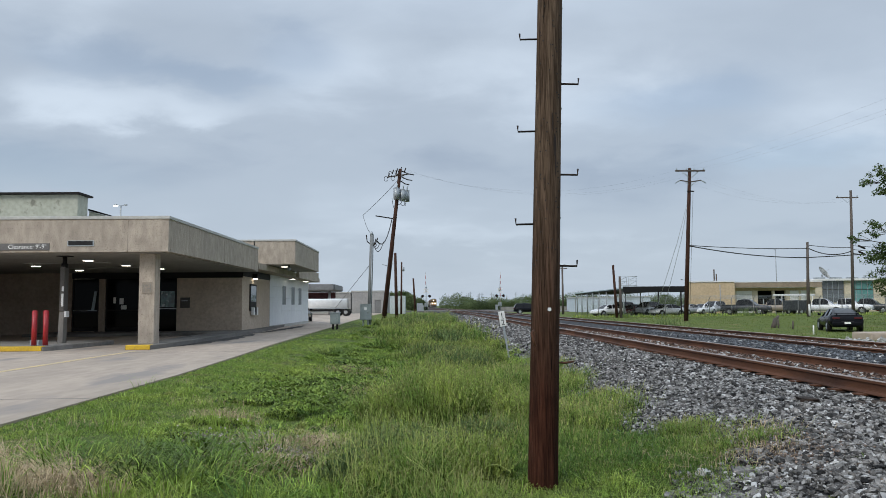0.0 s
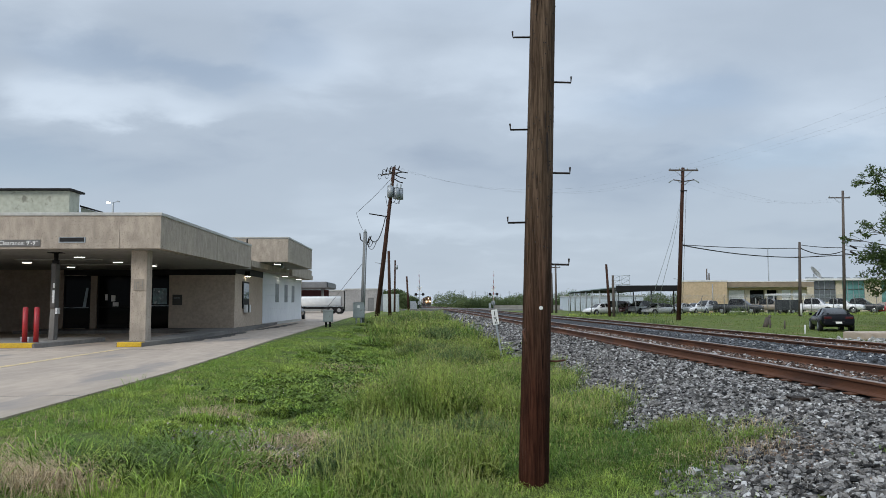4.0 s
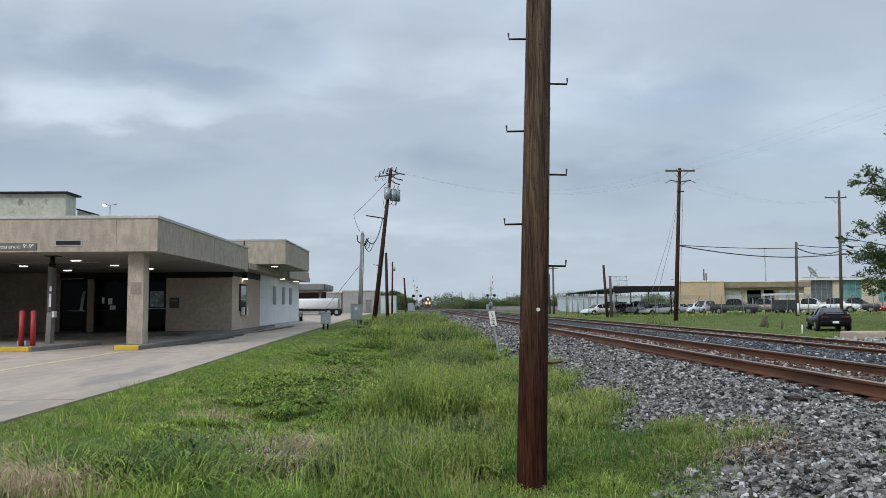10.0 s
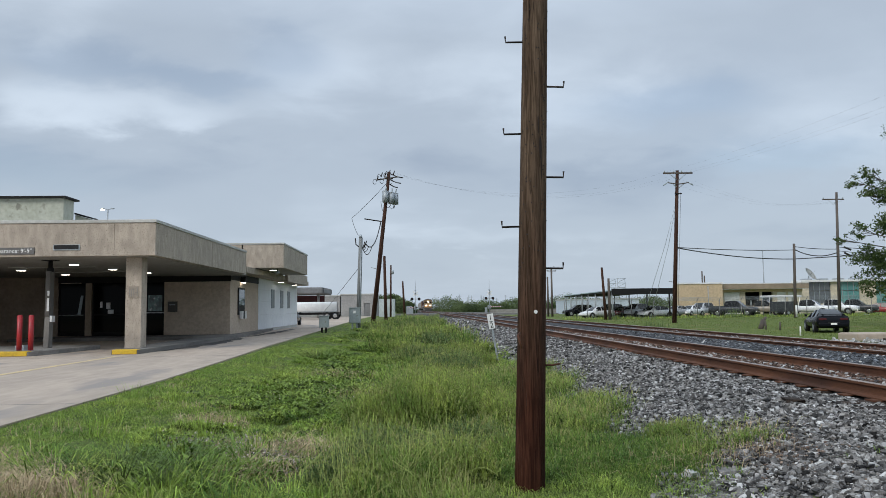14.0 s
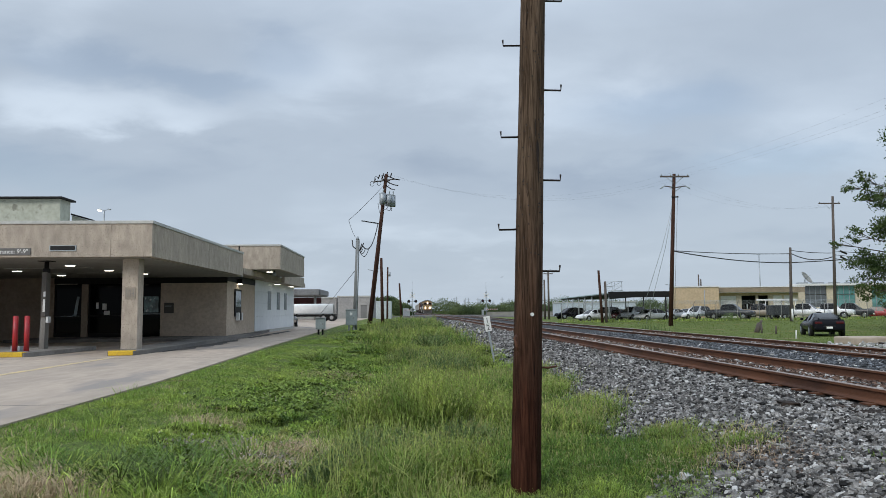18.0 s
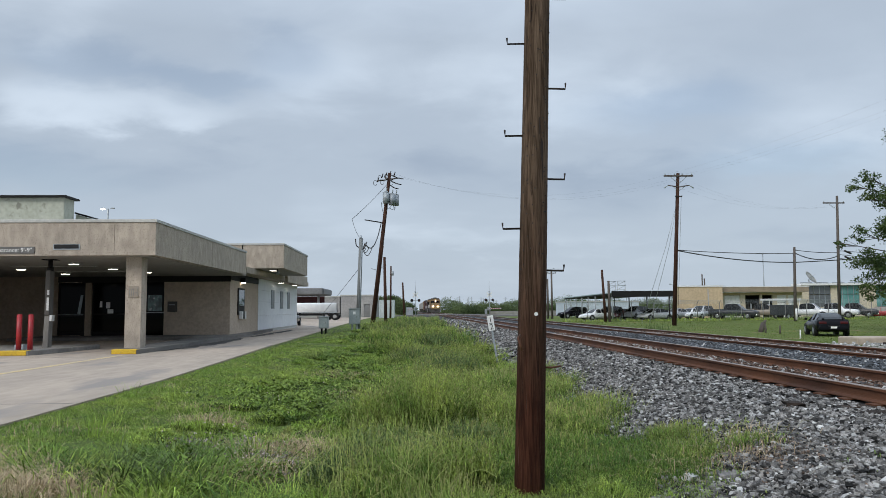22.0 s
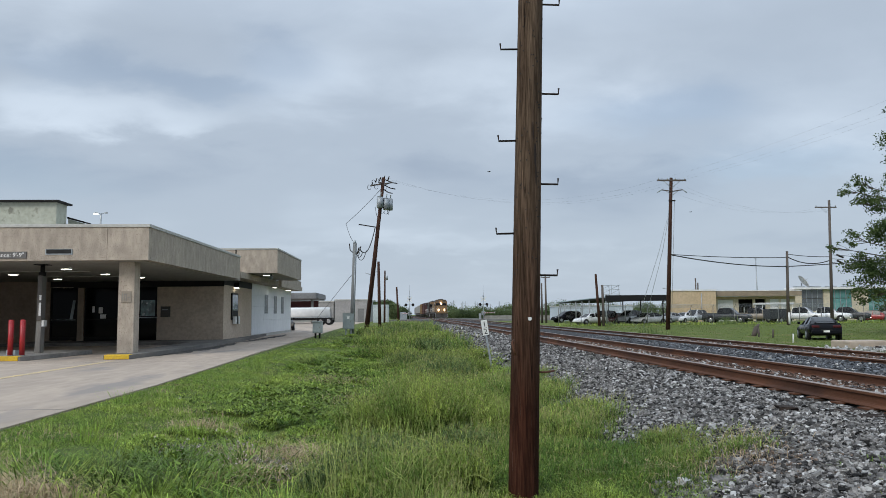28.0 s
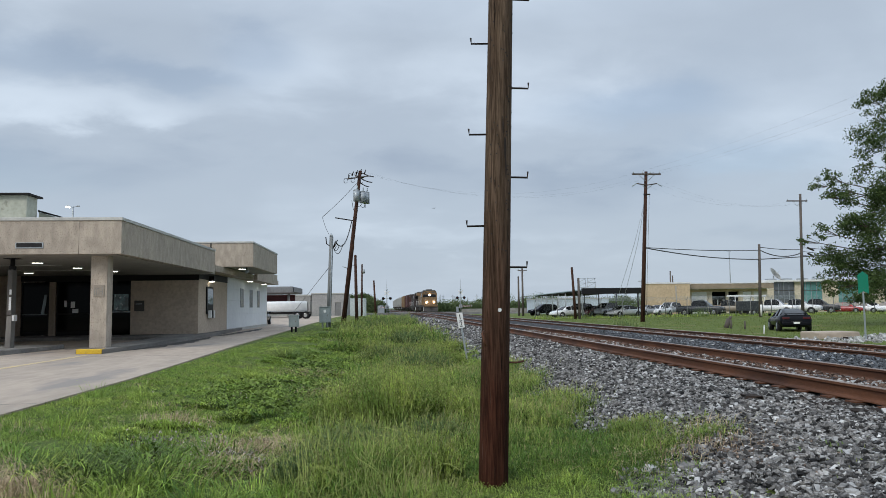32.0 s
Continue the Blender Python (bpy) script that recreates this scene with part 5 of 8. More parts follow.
for sx in (-2.3, 2.3):
    for sy in (-0.7, 0.7):
        part("rack_leg", tube((sx, sy, 0.0), (sx, sy, 2.36), 0.05), WHITE, lr)

# ---- lot fence ----
def lot_fence():
    t = thing("chain_link_fence", pose(0, 85.0, LOT_Z), "chain-link fence with barbed wire on angled arms", "fence")
    x0, x1 = 17.6, 75.0
    rng = random.Random(3)
    n = 22
    for i in range(n + 1):
        x = x0 + (x1 - x0) * i / n
        part("post", tube((x, 0, -0.1), (x + rng.uniform(-0.06, 0.06), 0, 2.0), 0.045, 0.045, 8), DULL_STEEL, t)
        part("barb_arm", tube((x, 0, 2.0), (x + 0.05, -0.3, 2.35), 0.03, 0.02, 6), DULL_STEEL, t)
    for z, dy in ((2.0, 0), (2.12, -0.1), (2.23, -0.2), (2.34, -0.29), (0.08, 0)):
        part("strand", bent([(x0, dy, z), (x1, dy, z)], 0.014, 5), GALV, t)
    verts, faces = [], []
    s = 0.11
    x = x0
    while x < x1 - 1.9:
        for d in (1, -1):
            a, b = (x, x + 1.9) if d > 0 else (x + 1.9, x)
            k = len(verts)
            verts += [(a - 0.0025, 0, 0.06), (a + 0.0025, 0, 0.06), (b + 0.0025, 0, 1.98), (b - 0.0025, 0, 1.98)]
            faces.append((k, k + 1, k + 2, k + 3))
        x += s
    m = raw("wire_mesh", verts, faces, DULL_STEEL, t)
    m["kind"] = "stuff"


lot_fence()
for i, (x, h) in enumerate(((20.8, 5.7), (21.25, 4.5))):
    cross_pole(x, 79.0, 0.05, h, [], "weathered leaning stub pole by the fence", -0.3 if i == 0 else -0.05, WOOD_POLE if i == 0 else None)


# ---- buildings beyond the lot ----
def garage_building():
    t = thing("garage_building", pose(0, 0, LOT_Z), "beige garage building with open service bays", "building")
    part("wing_wall", box(39.2, 107, -0.1, 45.7, 108.9, 4.55), BEIGE, t)
    part("wing_roof", box(39.1, 106.9, 4.552, 45.8, 109, 4.75), WHITE, t)
    y = 109.0
    edges = [45.72, 46.8, 49.2, 50.0, 52.3, 52.6, 54.25, 54.9, 56.3, 56.6, 57.9, 58.8]
    for a, b in zip(edges[0::2], edges[1::2]):
        part("bay_pier", box(a, y, -0.1, b, y + 0.4, 3.3), CREAM, t)
    part("bay_header", box(45.72, y - 0.01, 3.302, 58.8, y + 0.4, 3.7), BEIGE, t)
    part("bay_roof", box(45.72, y - 1.2, 3.702, 59.2, y + 14, 4.05), WHITE, t)
    part("roof_fascia", box(45.72, y - 1.25, 3.75, 59.2, y - 1.203, 4.5), mat("brown_fascia", (0.30, 0.24, 0.17), None, 1, 0.8), t)
    part("roof_edge", box(45.72, y - 1.3, 4.502, 59.25, y - 1.1, 4.62), WHITE, t)
    # back of the bays coloured black to stand for the shade inside
    part("bay_back_wall", box(45.72, y + 7, -0.1, 58.8, y + 7.2, 3.7), BLACK, t)
    part("bay_end_wall", box(58.6, y + 0.41, -0.1, 58.8, y + 6.99, 3.7), BEIGE, t)
    for a, b in ((46.81, 49.19), (54.91, 56.29), (56.61, 57.89)):
        for k in range(6):
            part("door_panel", box(a, y + 0.1, 0.55 * k, b, y + 0.15, 0.55 * k + 0.53, 0.01), WHITE, t)
    for k in range(6):
        part("rack_wheel", bent([(50.1 + 0.5 * k + 0.1 * math.cos(q * math.pi / 8), y - 0.5 + 0.3 * math.cos(q * math.pi / 8), 1.6 + 0.42 * math.sin(q * math.pi / 8)) for q in range(17)], 0.06, 6), GALV if k % 2 else TYRE, t)
    part("wing_pipe", tube((43.5, 106.95, 0), (43.5, 106.95, 4.2), 0.06), GALV, t)


garage_building()


def office_building():
    t = thing("office_building", pose(0, 0, LOT_Z), "cream two-storey-high office with large windows", "building")
    y = 112.0
    z1 = 4.8
    part("roof", box(60.0, y - 0.6, z1, 92, y + 2.4, z1 + 0.3), WHITE, t)
    part("rear_wall", box(60.2, y + 2.2, -0.1, 92, y + 2.4, z1), CREAM, t)
    for a, b in ((60.2, 61.5), (65.0, 66.0), (69.6, 72.2), (75.5, 80.0), (86.0, 92.0)):
        part("pier", box(a, y, -0.1, b, y + 0.4, z1), CREAM, t)
    panes = glass("grey_pane", (0.10, 0.11, 0.115))
    teal = mat("teal_pane", (0.16, 0.36, 0.34), (0.08, 0.22, 0.21), 0.8, 0.15, grain=0)
    for a, b, n, g in ((61.5, 65.0, 4, panes), (66.0, 69.6, 4, teal), (72.2, 75.5, 4, teal), (80.0, 86.0, 6, panes)):
        part("sill_wall", box(a, y + 0.1, -0.1, b, y + 0.4, 1.4), CREAM, t)
        for i in range(n):
            c, d = a + (b - a) * i / n, a + (b - a) * (i + 1) / n
            for lo, hi in ((1.4, 3.4), (3.4, z1)):
                p = part("window", box(c + 0.05, y + 0.2, lo + 0.05, d - 0.05, y + 0.23, hi - 0.05), g, t)
            part("mullion", box(d - 0.045, y + 0.15, 1.4, d + 0.045, y + 0.28, z1), GALV, t)
    for i in range(5):
        part("roof_box", box(61 + 2.6 * i, y + 0.6, z1 + 0.3, 62.4 + 2.6 * i, y + 1.6, z1 + 0.55), GALV, t)
    d = thing("satellite_dish", pose(62.4, y + 1.6, z1 + 0.1), "grey satellite dish on the office roof", "satellite dish")
    bm = bmesh.new()
    rings = []
    for j in range(7):
        r = 1.15 * j / 6
        rings.append([bm.verts.new((r * math.cos(a * math.pi / 12), r * math.sin(a * math.pi / 12), 0.22 * r * r)) for a in range(24)])
    for j in range(6):
        for i in range(24):
            if j == 0:
                bm.faces.new((rings[0][0], rings[1][i], rings[1][(i + 1) % 24])) if i < 24 else None
            else:
                bm.faces.new((rings[j][i], rings[j][(i + 1) % 24], rings[j + 1][(i + 1) % 24], rings[j + 1][i]))
    bmesh.ops.solidify(bm, geom=list(bm.faces), thickness=0.05)
    face = Vector((0.5, -0.62, 0.55)).normalized()
    bmesh.ops.transform(bm, matrix=Matrix.Translation((0.2, 0, 1.15)) @ face.to_track_quat("Z", "Y").to_matrix().to_4x4(), verts=bm.verts)
    part("reflector", bm, CAP, d)
    part("mast", tube((0, 0, -0.2), (0.1, 0.1, 1.0), 0.1), GALV, d)
    part("feed_arm", bent([(0.2, 0, 1.15), (0.75, -0.7, 1.75)], 0.03), GALV, d)


office_building()


def carport():
    t = thing("parking_canopy", pose(0, 0, LOT_Z), "long parking canopy with dark underside and teal edge", "canopy")
    part("deck", prism([(24.0, 88), (31.4, 88), (34.5, 128), (26.5, 128)], 3.15, 3.3, "XY"), mat("dark_deck", (0.035, 0.035, 0.035), None, 1, 0.9), t)
    part("roof_sheet", prism([(23.9, 87.9), (31.5, 87.9), (34.6, 128.1), (26.4, 128.1)], 3.302, 3.42, "XY"), TEAL_ROOF, t)
    part("front_beam", box(23.9, 87.62, 2.84, 31.55, 87.88, 3.56), mat("tar_black_fascia", (0.008, 0.008, 0.009), None, 2, 0.95), t, "black fascia beam")
    for i in range(8):
        f = i / 7
        part("canopy_post", tube((24.1 + 2.5 * f, 88.3 + 39 * f, 0), (24.1 + 2.5 * f, 88.3 + 39 * f, 3.15), 0.09), GALV, t)
        if i % 2 == 0:
            part("canopy_post", tube((31.1 + 2.9 * f, 88.3 + 39 * f, 0), (31.1 + 2.9 * f, 88.3 + 39 * f, 3.15), 0.09), DARK_METAL, t)


carport()


def plain_building(name, x0, x1, y, d, z1, wall, label, ribs=0, parapet=True, z0=LOT_Z, opening=None):
    t = thing(name, pose(0, 0, 0), label, "building")
    if opening:
        a, b, top, m = opening
        part("wall", box(x0, y, z0 - 0.2, a, y + 0.25, z1), wall, t)
        part("wall", box(b, y, z0 - 0.2, x1, y + 0.25, z1), wall, t)
        part("wall", box(a + 0.002, y, top, b - 0.002, y + 0.25, z1), wall, t)
        part("roller_door", box(a + 0.002, y + 0.1, z0 - 0.2, b - 0.002, y + 0.16, top - 0.002), m, t)
        part("rear_block", box(x0, y + 0.252, z0 - 0.2, x1, y + d, z1 - 0.05), wall, t)
    else:
        part("wall", box(x0, y, z0 - 0.2, x1, y + d, z1), wall, t)
    if parapet:
        part("parapet", box(x0 - 0.1, y - 0.1, z1 + 0.002, x1 + 0.1, y + d + 0.1, z1 + 0.22), CAP, t)
    for i in range(ribs):
        x = x0 + (x1 - x0) * (i + 0.5) / ribs
        part("wall_rib", box(x - 0.03, y - 0.04, z0, x + 0.03, y - 0.002, z1 - 0.1), wall, t)
    return t


plain_building("pale_blue_shed", 30.0, 44.0, 142, 12, 2.8, mat("pale_blue_sheet", (0.50, 0.56, 0.62), (0.44, 0.50, 0.56), 0.6, 0.6), "long pale blue metal building behind the canopy", 16)
plain_building("grey_warehouse", -13.2, -6.9, 135, 14, 4.2, GREY_WALL, "grey flat-roofed warehouse with roller door", 0, True, 0.3, (-9.0, -7.9, 2.7, mat("grey_roller_door", (0.20, 0.20, 0.20), (0.16, 0.16, 0.16), 1, 0.7)))
plain_building("grey_warehouse", -24.0, -13.6, 137, 12, 4.0, GREY_WALL, "long low grey warehouse wall", 8, True, 0.3)
plain_building("white_shed", -5.75, -3.2, 124, 6, 3.25, mat("pale_shed", (0.5, 0.55, 0.56), (0.42, 0.47, 0.48), 0.5, 0.6), "small pale ribbed metal shed", 6, False, 0.3)


def fuel_canopy():
    t = thing("fuel_canopy", pose(0, 0, 0.3), "grey flat canopy on posts with dark red band", "canopy")
    part("canopy_roof", box(-24, 112, 3.7, -13.7, 124, 4.7, 0.18), mat("slate_canopy", (0.17, 0.175, 0.18), None, 0.6, 0.7), t)
    part("canopy_end", box(-13.698, 112.3, 3.85, -13.6, 123.7, 4.55, 0.02), mat("dark_sign_face", (0.05, 0.05, 0.05), None, 2, 0.4), t)
    part("red_band", box(-23.8, 121, 2.0, -14.5, 121.3, 3.6), mat("dark_red_panel", (0.09, 0.02, 0.025), None, 1, 0.6), t)
    for x in (-14.6, -18.5, -22.5):
        part("post", tube((x, 114, 0), (x, 114, 3.7), 0.2), GREY_WALL, t)


fuel_canopy()


def trailer():
    t = thing("tank_trailer", pose(-14.4, 98.0, DRIVE_Z, 0, 0, 0), "white road trailer parked behind the building", "trailer")
    def sq(v):
        return math.copysign(abs(v) ** 0.45, v)
    prof = [(1.15 * sq(math.cos(k * math.pi / 12)), 1.58 + 0.72 * sq(math.sin(k * math.pi / 12))) for k in range(24)]
    tank = prism(prof, -5.5, 4.35, "YZ")
    for f in tank.faces:
        f.smooth = len(f.verts) == 4
    part("tank", tank, WHITE, t, "white rounded tank body")
    part("underframe", box(-5.4, -0.9, 0.62, 4.6, 0.9, 0.92), BLACK, t)
    part("side_rail", box(-5.5, -1.2, 0.95, 4.4, -1.16, 1.05), GALV, t)
    for wx in (3.1, 4.15):
        for sy in (-1, 1):
            wh = part("wheel", tube((wx, sy * 0.85, 0.48), (wx, sy * 1.15, 0.48), 0.48, 0.48, 20), TYRE, t)
            part("rim", tube((wx, sy * 1.152, 0.48), (wx, sy * 1.17, 0.48), 0.27, 0.24, 14), CHROME, wh)
    part("landing_gear", box(-3.5, -0.8, 0.0, -3.3, -0.6, 0.62), GALV, t)
    part("rear_cabinet", box(4.36, -0.9, 1.0, 4.75, 0.9, 2.3, 0.03), GREY_WALL, t)
    for yy in (-0.85, -0.45):
        part("ladder_rail", tube((4.82, yy, 0.8), (4.82, yy, 2.45), 0.03, 0.03, 6), BLACK, t)
    for k in range(5):
        part("ladder_rung", tube((4.82, -0.85, 0.95 + 0.32 * k), (4.82, -0.45, 0.95 + 0.32 * k), 0.02, 0.02, 6), BLACK, t)


trailer()
car("sedan", "black", pose(-10.55, 62.5, 0.3, 0, 0, 92), "dark car parked behind the building's end")


# ---- grade crossing ----
def crossing_road():
    xs = [-60, -30, -15, -8, -3, 0, 3, 5, 12, 14, 18, 24, 30, 60, 120]
    z = [0.34, 0.34, 0.36, 0.4, 0.5, 0.56, 0.6, 0.597, 0.597, 0.6, 0.5, 0.36, 0.3, 0.25, 0.25]
    verts, faces = [], []
    for x, h in zip(xs, z):
        h -= 0.02
        verts += [(x, 151.5, h), (x, 161, h), (x, 161.2, h - 0.5), (x, 151.3, h - 0.5)]
    for i in range(len(xs) - 1):
        a = 4 * i
        for k in range(4):
            faces.append((a + k, a + (k + 1) % 4, a + 4 + (k + 1) % 4, a + 4 + k))
    ob = raw("road", verts, faces, mat("asphalt", (0.16, 0.155, 0.15), (0.12, 0.118, 0.115), 0.6, 0.9))
    tagged(ob, "pale worn road over the grade crossing", "road", kind="structure")


crossing_road()
RED_WHITE = [WHITE, mat("gate_red", (0.35, 0.03, 0.03), None, 3, 0.5)]


def crossing_signal(x, y, z, label):
    t = thing("crossing_signal", pose(x, y, z), label, "crossing signal", "grade crossing signals")
    part("mast", tube((0, 0, 0), (0, 0, 4.6), 0.08), GALV, t)
    part("antenna", tube((0, 0, 4.6), (0, 0, 7.0), 0.035, 0.02), GALV, t)
    for a in (40, -40):
        bm = box(-0.65, -0.14, -0.11, 0.65, -0.11, 0.11)
        bmesh.ops.transform(bm, matrix=pose(0, 0, 4.1, 0, a, 0), verts=bm.verts)
        part("crossbuck", bm, WHITE, t)
    part("lamp_bar", box(-0.85, -0.05, 2.95, 0.85, 0.05, 3.05), GALV, t)
    for sx in (-1, 1):
        lm = part("flasher", tube((sx * 0.72, -0.12, 3.0), (sx * 0.72, -0.06, 3.0), 0.3, 0.3, 18), BLACK, t)
        part("lens", tube((sx * 0.72, -0.14, 3.0), (sx * 0.72, -0.121, 3.0), 0.12, 0.12, 14), TAIL_RED, lm)
        part("hood", tube((sx * 0.72, -0.35, 3.02), (sx * 0.72, -0.15, 3.02), 0.15, 0.15, 14, None, False), BLACK, lm)
    part("bell", ball((0, 0, 4.75), 0.18), GALV, t)
    part("gate_motor", box(-0.35, 0.1, 0.85, 0.35, 0.6, 1.6, 0.05), GALV, t)
    part("foundation", box(-0.45, -0.45, -0.3, 0.45, 0.45, 0.02), KERB, t)
    part("control_box", box(-0.95, -0.25, 0.0, -0.5, 0.25, 1.15, 0.03), GALV, t)
    return t


def gate_arm(parent, length):
    """The arm lies along its own +Y from the pivot; red and white by turns."""
    a = part("gate_arm", box(-0.06, -1.1, -0.09, 0.06, -0.2, 0.09, 0.01), BLACK, parent, "striped gate arm with counterweight")
    n = 11
    for i in range(n):
        y0 = -0.2 + (length + 0.2) * i / n
        part("stripe", box(-0.03, y0, -0.07, 0.03, y0 + (length + 0.2) / n - 0.002, 0.07), RED_WHITE[i % 2], a)
    for f in (0.4, 0.7, 0.98):
        part("arm_lamp", tube((0, length * f, 0.08), (0, length * f, 0.2), 0.05, 0.05, 8), TAIL_RED, a)
    return a


SIG_W = crossing_signal(0.45, 150.0, 0.5, "west crossing signal mast with flashers and gate")
SIG_E = crossing_signal(15.75, 152.0, 0.5, "east crossing signal mast with flashers and gate")
ARM_W, ARM_E = gate_arm(SIG_W, 6.6), gate_arm(SIG_E, 6.6)

# relay hut and low wall near the crossing
rh = tagged(link("relay_hut", box(-1.5, 156.2, 0.2, -0.3, 158, 2.1, 0.04), GALV), "small grey steel relay cabinet by the crossing", "cabinet")
fw = tagged(link("barrier_wall", box(18.0, 172, 0.2, 40, 172.3, 1.15, 0.02), KERB), "low weathered concrete barrier wall", "wall")
# ---- milepost ----
def milepost():
    t = thing("milepost_sign", pose(2.38, 21.0, 0.1, 0, -9, 0), "small white fraction sign on a leaning post", "sign")
    part("post", box(-0.025, -0.02, -0.4, 0.025, 0.02, 1.25, 0.003), GALV, t)
    pl = part("plate", box(-0.09, -0.032, 0.86, 0.09, -0.022, 1.29, 0.004), WHITE, t)
    for txt, z, sz in (("1", 1.17, 0.2), ("2", 0.96, 0.22)):
        cu = bpy.data.curves.new("numeral", "FONT")
        cu.body, cu.size, cu.extrude, cu.align_x, cu.align_y = txt, sz, 0.002, "CENTER", "CENTER"
        tx = new("numeral", cu)
        bpy.context.view_layer.update()
        me = bpy.data.meshes.new_from_object(tx)
        bpy.data.objects.remove(tx)
        me.transform(pose(0, -0.036, z, 90, 0, 0))
        me.materials.clear()
        me.materials.append(BLACK)
        new("numeral", me).parent = pl
    part("fraction_bar", box(-0.05, -0.036, 1.062, 0.05, -0.033, 1.074), BLACK, pl)


milepost()


# ---- green whistle sign, concrete block, stones, pegs ----
def green_sign():
    t = thing("rail_sign", pose(19.85, 29.0, -0.05), "green arrow-shaped rail sign on a steel post", "sign")
    part("post", box(-0.03, -0.02, -0.3, 0.03, 0.02, 2.1, 0.003), GALV, t)
    part("plate", prism([(-0.23, 1.92), (-0.12, 1.97), (0.0, 2.04), (0.12, 1.97), (0.23, 1.92), (0.23, 2.70), (0.0, 2.86), (-0.23, 2.70)], -0.035, -0.022), GREEN_SIGN, t)
    for z in (2.15, 2.65):
        part("bolt", tube((0, -0.04, z), (0, -0.034, z), 0.012, 0.012, 8), CHROME, t)


green_sign()
tagged(link("concrete_block", box(19.35, 31.5, -0.3, 21.3, 33.0, 0.21, 0.07), CONCRETE), "pale weathered concrete slab beside the track", "concrete slab")
for x, y, h in ((23.05, 47.5, 0.25), (23.15, 45.8, 0.2)):
    tagged(link("wooden_stake", tube((x, y, -0.2), (x + 0.02, y, 0.2 + h), 0.06, 0.05, 8), WOOD_GREY), "short weathered wooden stake in the grass", "stake", "stakes")
tagged(link("marker_peg", tube((20.28, 38.0, -0.2), (20.3, 38.0, 0.36), 0.045, 0.03, 8), WHITE), "short white marker peg in the grass", "marker")
st = thing("tree_stump", pose(23.25, 48.6, -0.12), "broken grey tree stump on the lawn", "stump")
part("trunk", tube((0, 0, 0), (0.22, 0.05, 0.62), 0.17, 0.15, 9), WOOD_GREY, st)
part("limb", tube((0.2, 0.04, 0.5), (0.42, 0.1, 0.8), 0.13, 0.07, 8), WOOD_GREY, st)
part("limb", tube((0.05, 0, 0.3), (0.38, -0.1, 0.2), 0.06, 0.05, 8), WOOD_GREY, st)

# ---- more poles, lamps and masts far off ----
cross_pole(20.85, 110.0, 0.15, 7.3, [(0.5, 0.7)], "far wooden pole with one short crossarm")
cross_pole(20.6, 112.0, 0.15, 6.0, [], "far plain wooden pole")
cross_pole(-1.25, 108.0, 0.2, 5.4, [], "plain dark wooden pole", -0.3, WOOD_POLE)
fp = cross_pole(-3.65, 118.0, 0.2, 8.4, [], "plain pole with a small transformer", 0.1, WOOD_POLE)
tp = cross_pole(-2.6, 70.0, 0.2, 6.4, [], "slim dark pole behind the transformer pole", -0.12, WOOD_POLE)
part("lamp_arm", tube((-0.1, 0, 5.5), (-0.6, -0.1, 5.35), 0.03), GALV, tp)
part("lamp_head", ball((-0.7, -0.1, 5.28), 0.16, 2, None, (1, 1, 0.55)), GALV, tp)
part("transformer", tube((0.35, 0, 6.9), (0.35, 0, 7.6), 0.2), GALV, fp)
cross_pole(-5.6, 150.0, 0.2, 6.3, [], "far dark wooden pole")


def lamp_post(x, y, z, h, arms, label):
    t = thing("lamp_post", pose(x, y, z), label, "lamp post")
    part("post", tube((0, 0, -0.1), (0, 0, h), 0.001 * h + 0.1, 0.1), GALV, t)
    for s in arms:
        part("arm", tube((0, 0, h - 0.1), (s, 0, h + 0.05), 0.04), GALV, t)
        part("head", box(min(s, s * 1.6), -0.2, h - 0.02, max(s, s * 1.6), 0.2, h + 0.14, 0.03), GALV, t)
    return t


lamp_post(72.9, 150, LOT_Z, 12.6, (-0.8, 0.5), "tall grey lamp post behind the garage")
lamp_post(52.5, 146, LOT_Z, 6.2, (-0.6,), "grey lamp post behind the canopy")
lp = lamp_post(-41.05, 100, 0.3, 15.2, (-0.5, 0.52), "twin-headed lamp post, one head lit")
part("lit_lens", box(-0.86, -0.26, 15.04, -0.45, 0.2, 15.17), LAMP, lp, "lit lamp lens")


def lattice_tower(x, y, h, w, label):
    t = thing("lattice_mast", pose(x, y, 0.2), label, "mast", "distant masts")
    for s in (-1, 1):
        part("leg", tube((s * w, 0, 0), (s * w * 0.6, 0, h), 0.12, 0.1, 6), GALV, t)
    for k in range(4):
        z0, z1 = h * (0.45 + 0.14 * k), h * (0.45 + 0.14 * (k + 1))
        part("brace", tube((-w * 0.8, 0, z0), (w * 0.7, 0, z1), 0.06, 0.06, 6), GALV, t)
        part("beam", tube((-w * 0.8, 0, z1), (w * 0.8, 0, z1), 0.07, 0.07, 6), GALV, t)


def thin_mast(x, y, h):
    t = thing("distant_mast", pose(x, y, 0.2), "thin distant grey transmission pole", "mast", "distant masts")
    part("pole", tube((0, 0, 0), (0, 0, h), 0.36, 0.26, 8), GALV, t)
    part("arm", tube((-1.2, 0, h - 1.2), (1.2, 0, h - 1.2), 0.09, 0.09, 6), GALV, t)


for x, w, h in ((60.5, 1.8, 9.5), (63.5, 1.8, 9.6)):
    lattice_tower(x, 222, h, w, "distant galvanised substation frame")
for px_, h in ((802, 17), (808, 18), (812, 22), (815, 24), (829, 19), (831, 22), (836, 22), (853, 22), (857, 20), (868, 21), (880, 17), (896, 22), (908, 20), (1133, 25), (1146, 24), (1155, 26), (1168, 24), (1060, 20), (1245, 27)):
    thin_mast((px_ - 733) / 1300 * 480, 480, h * 480 / 1300 + 1.4)
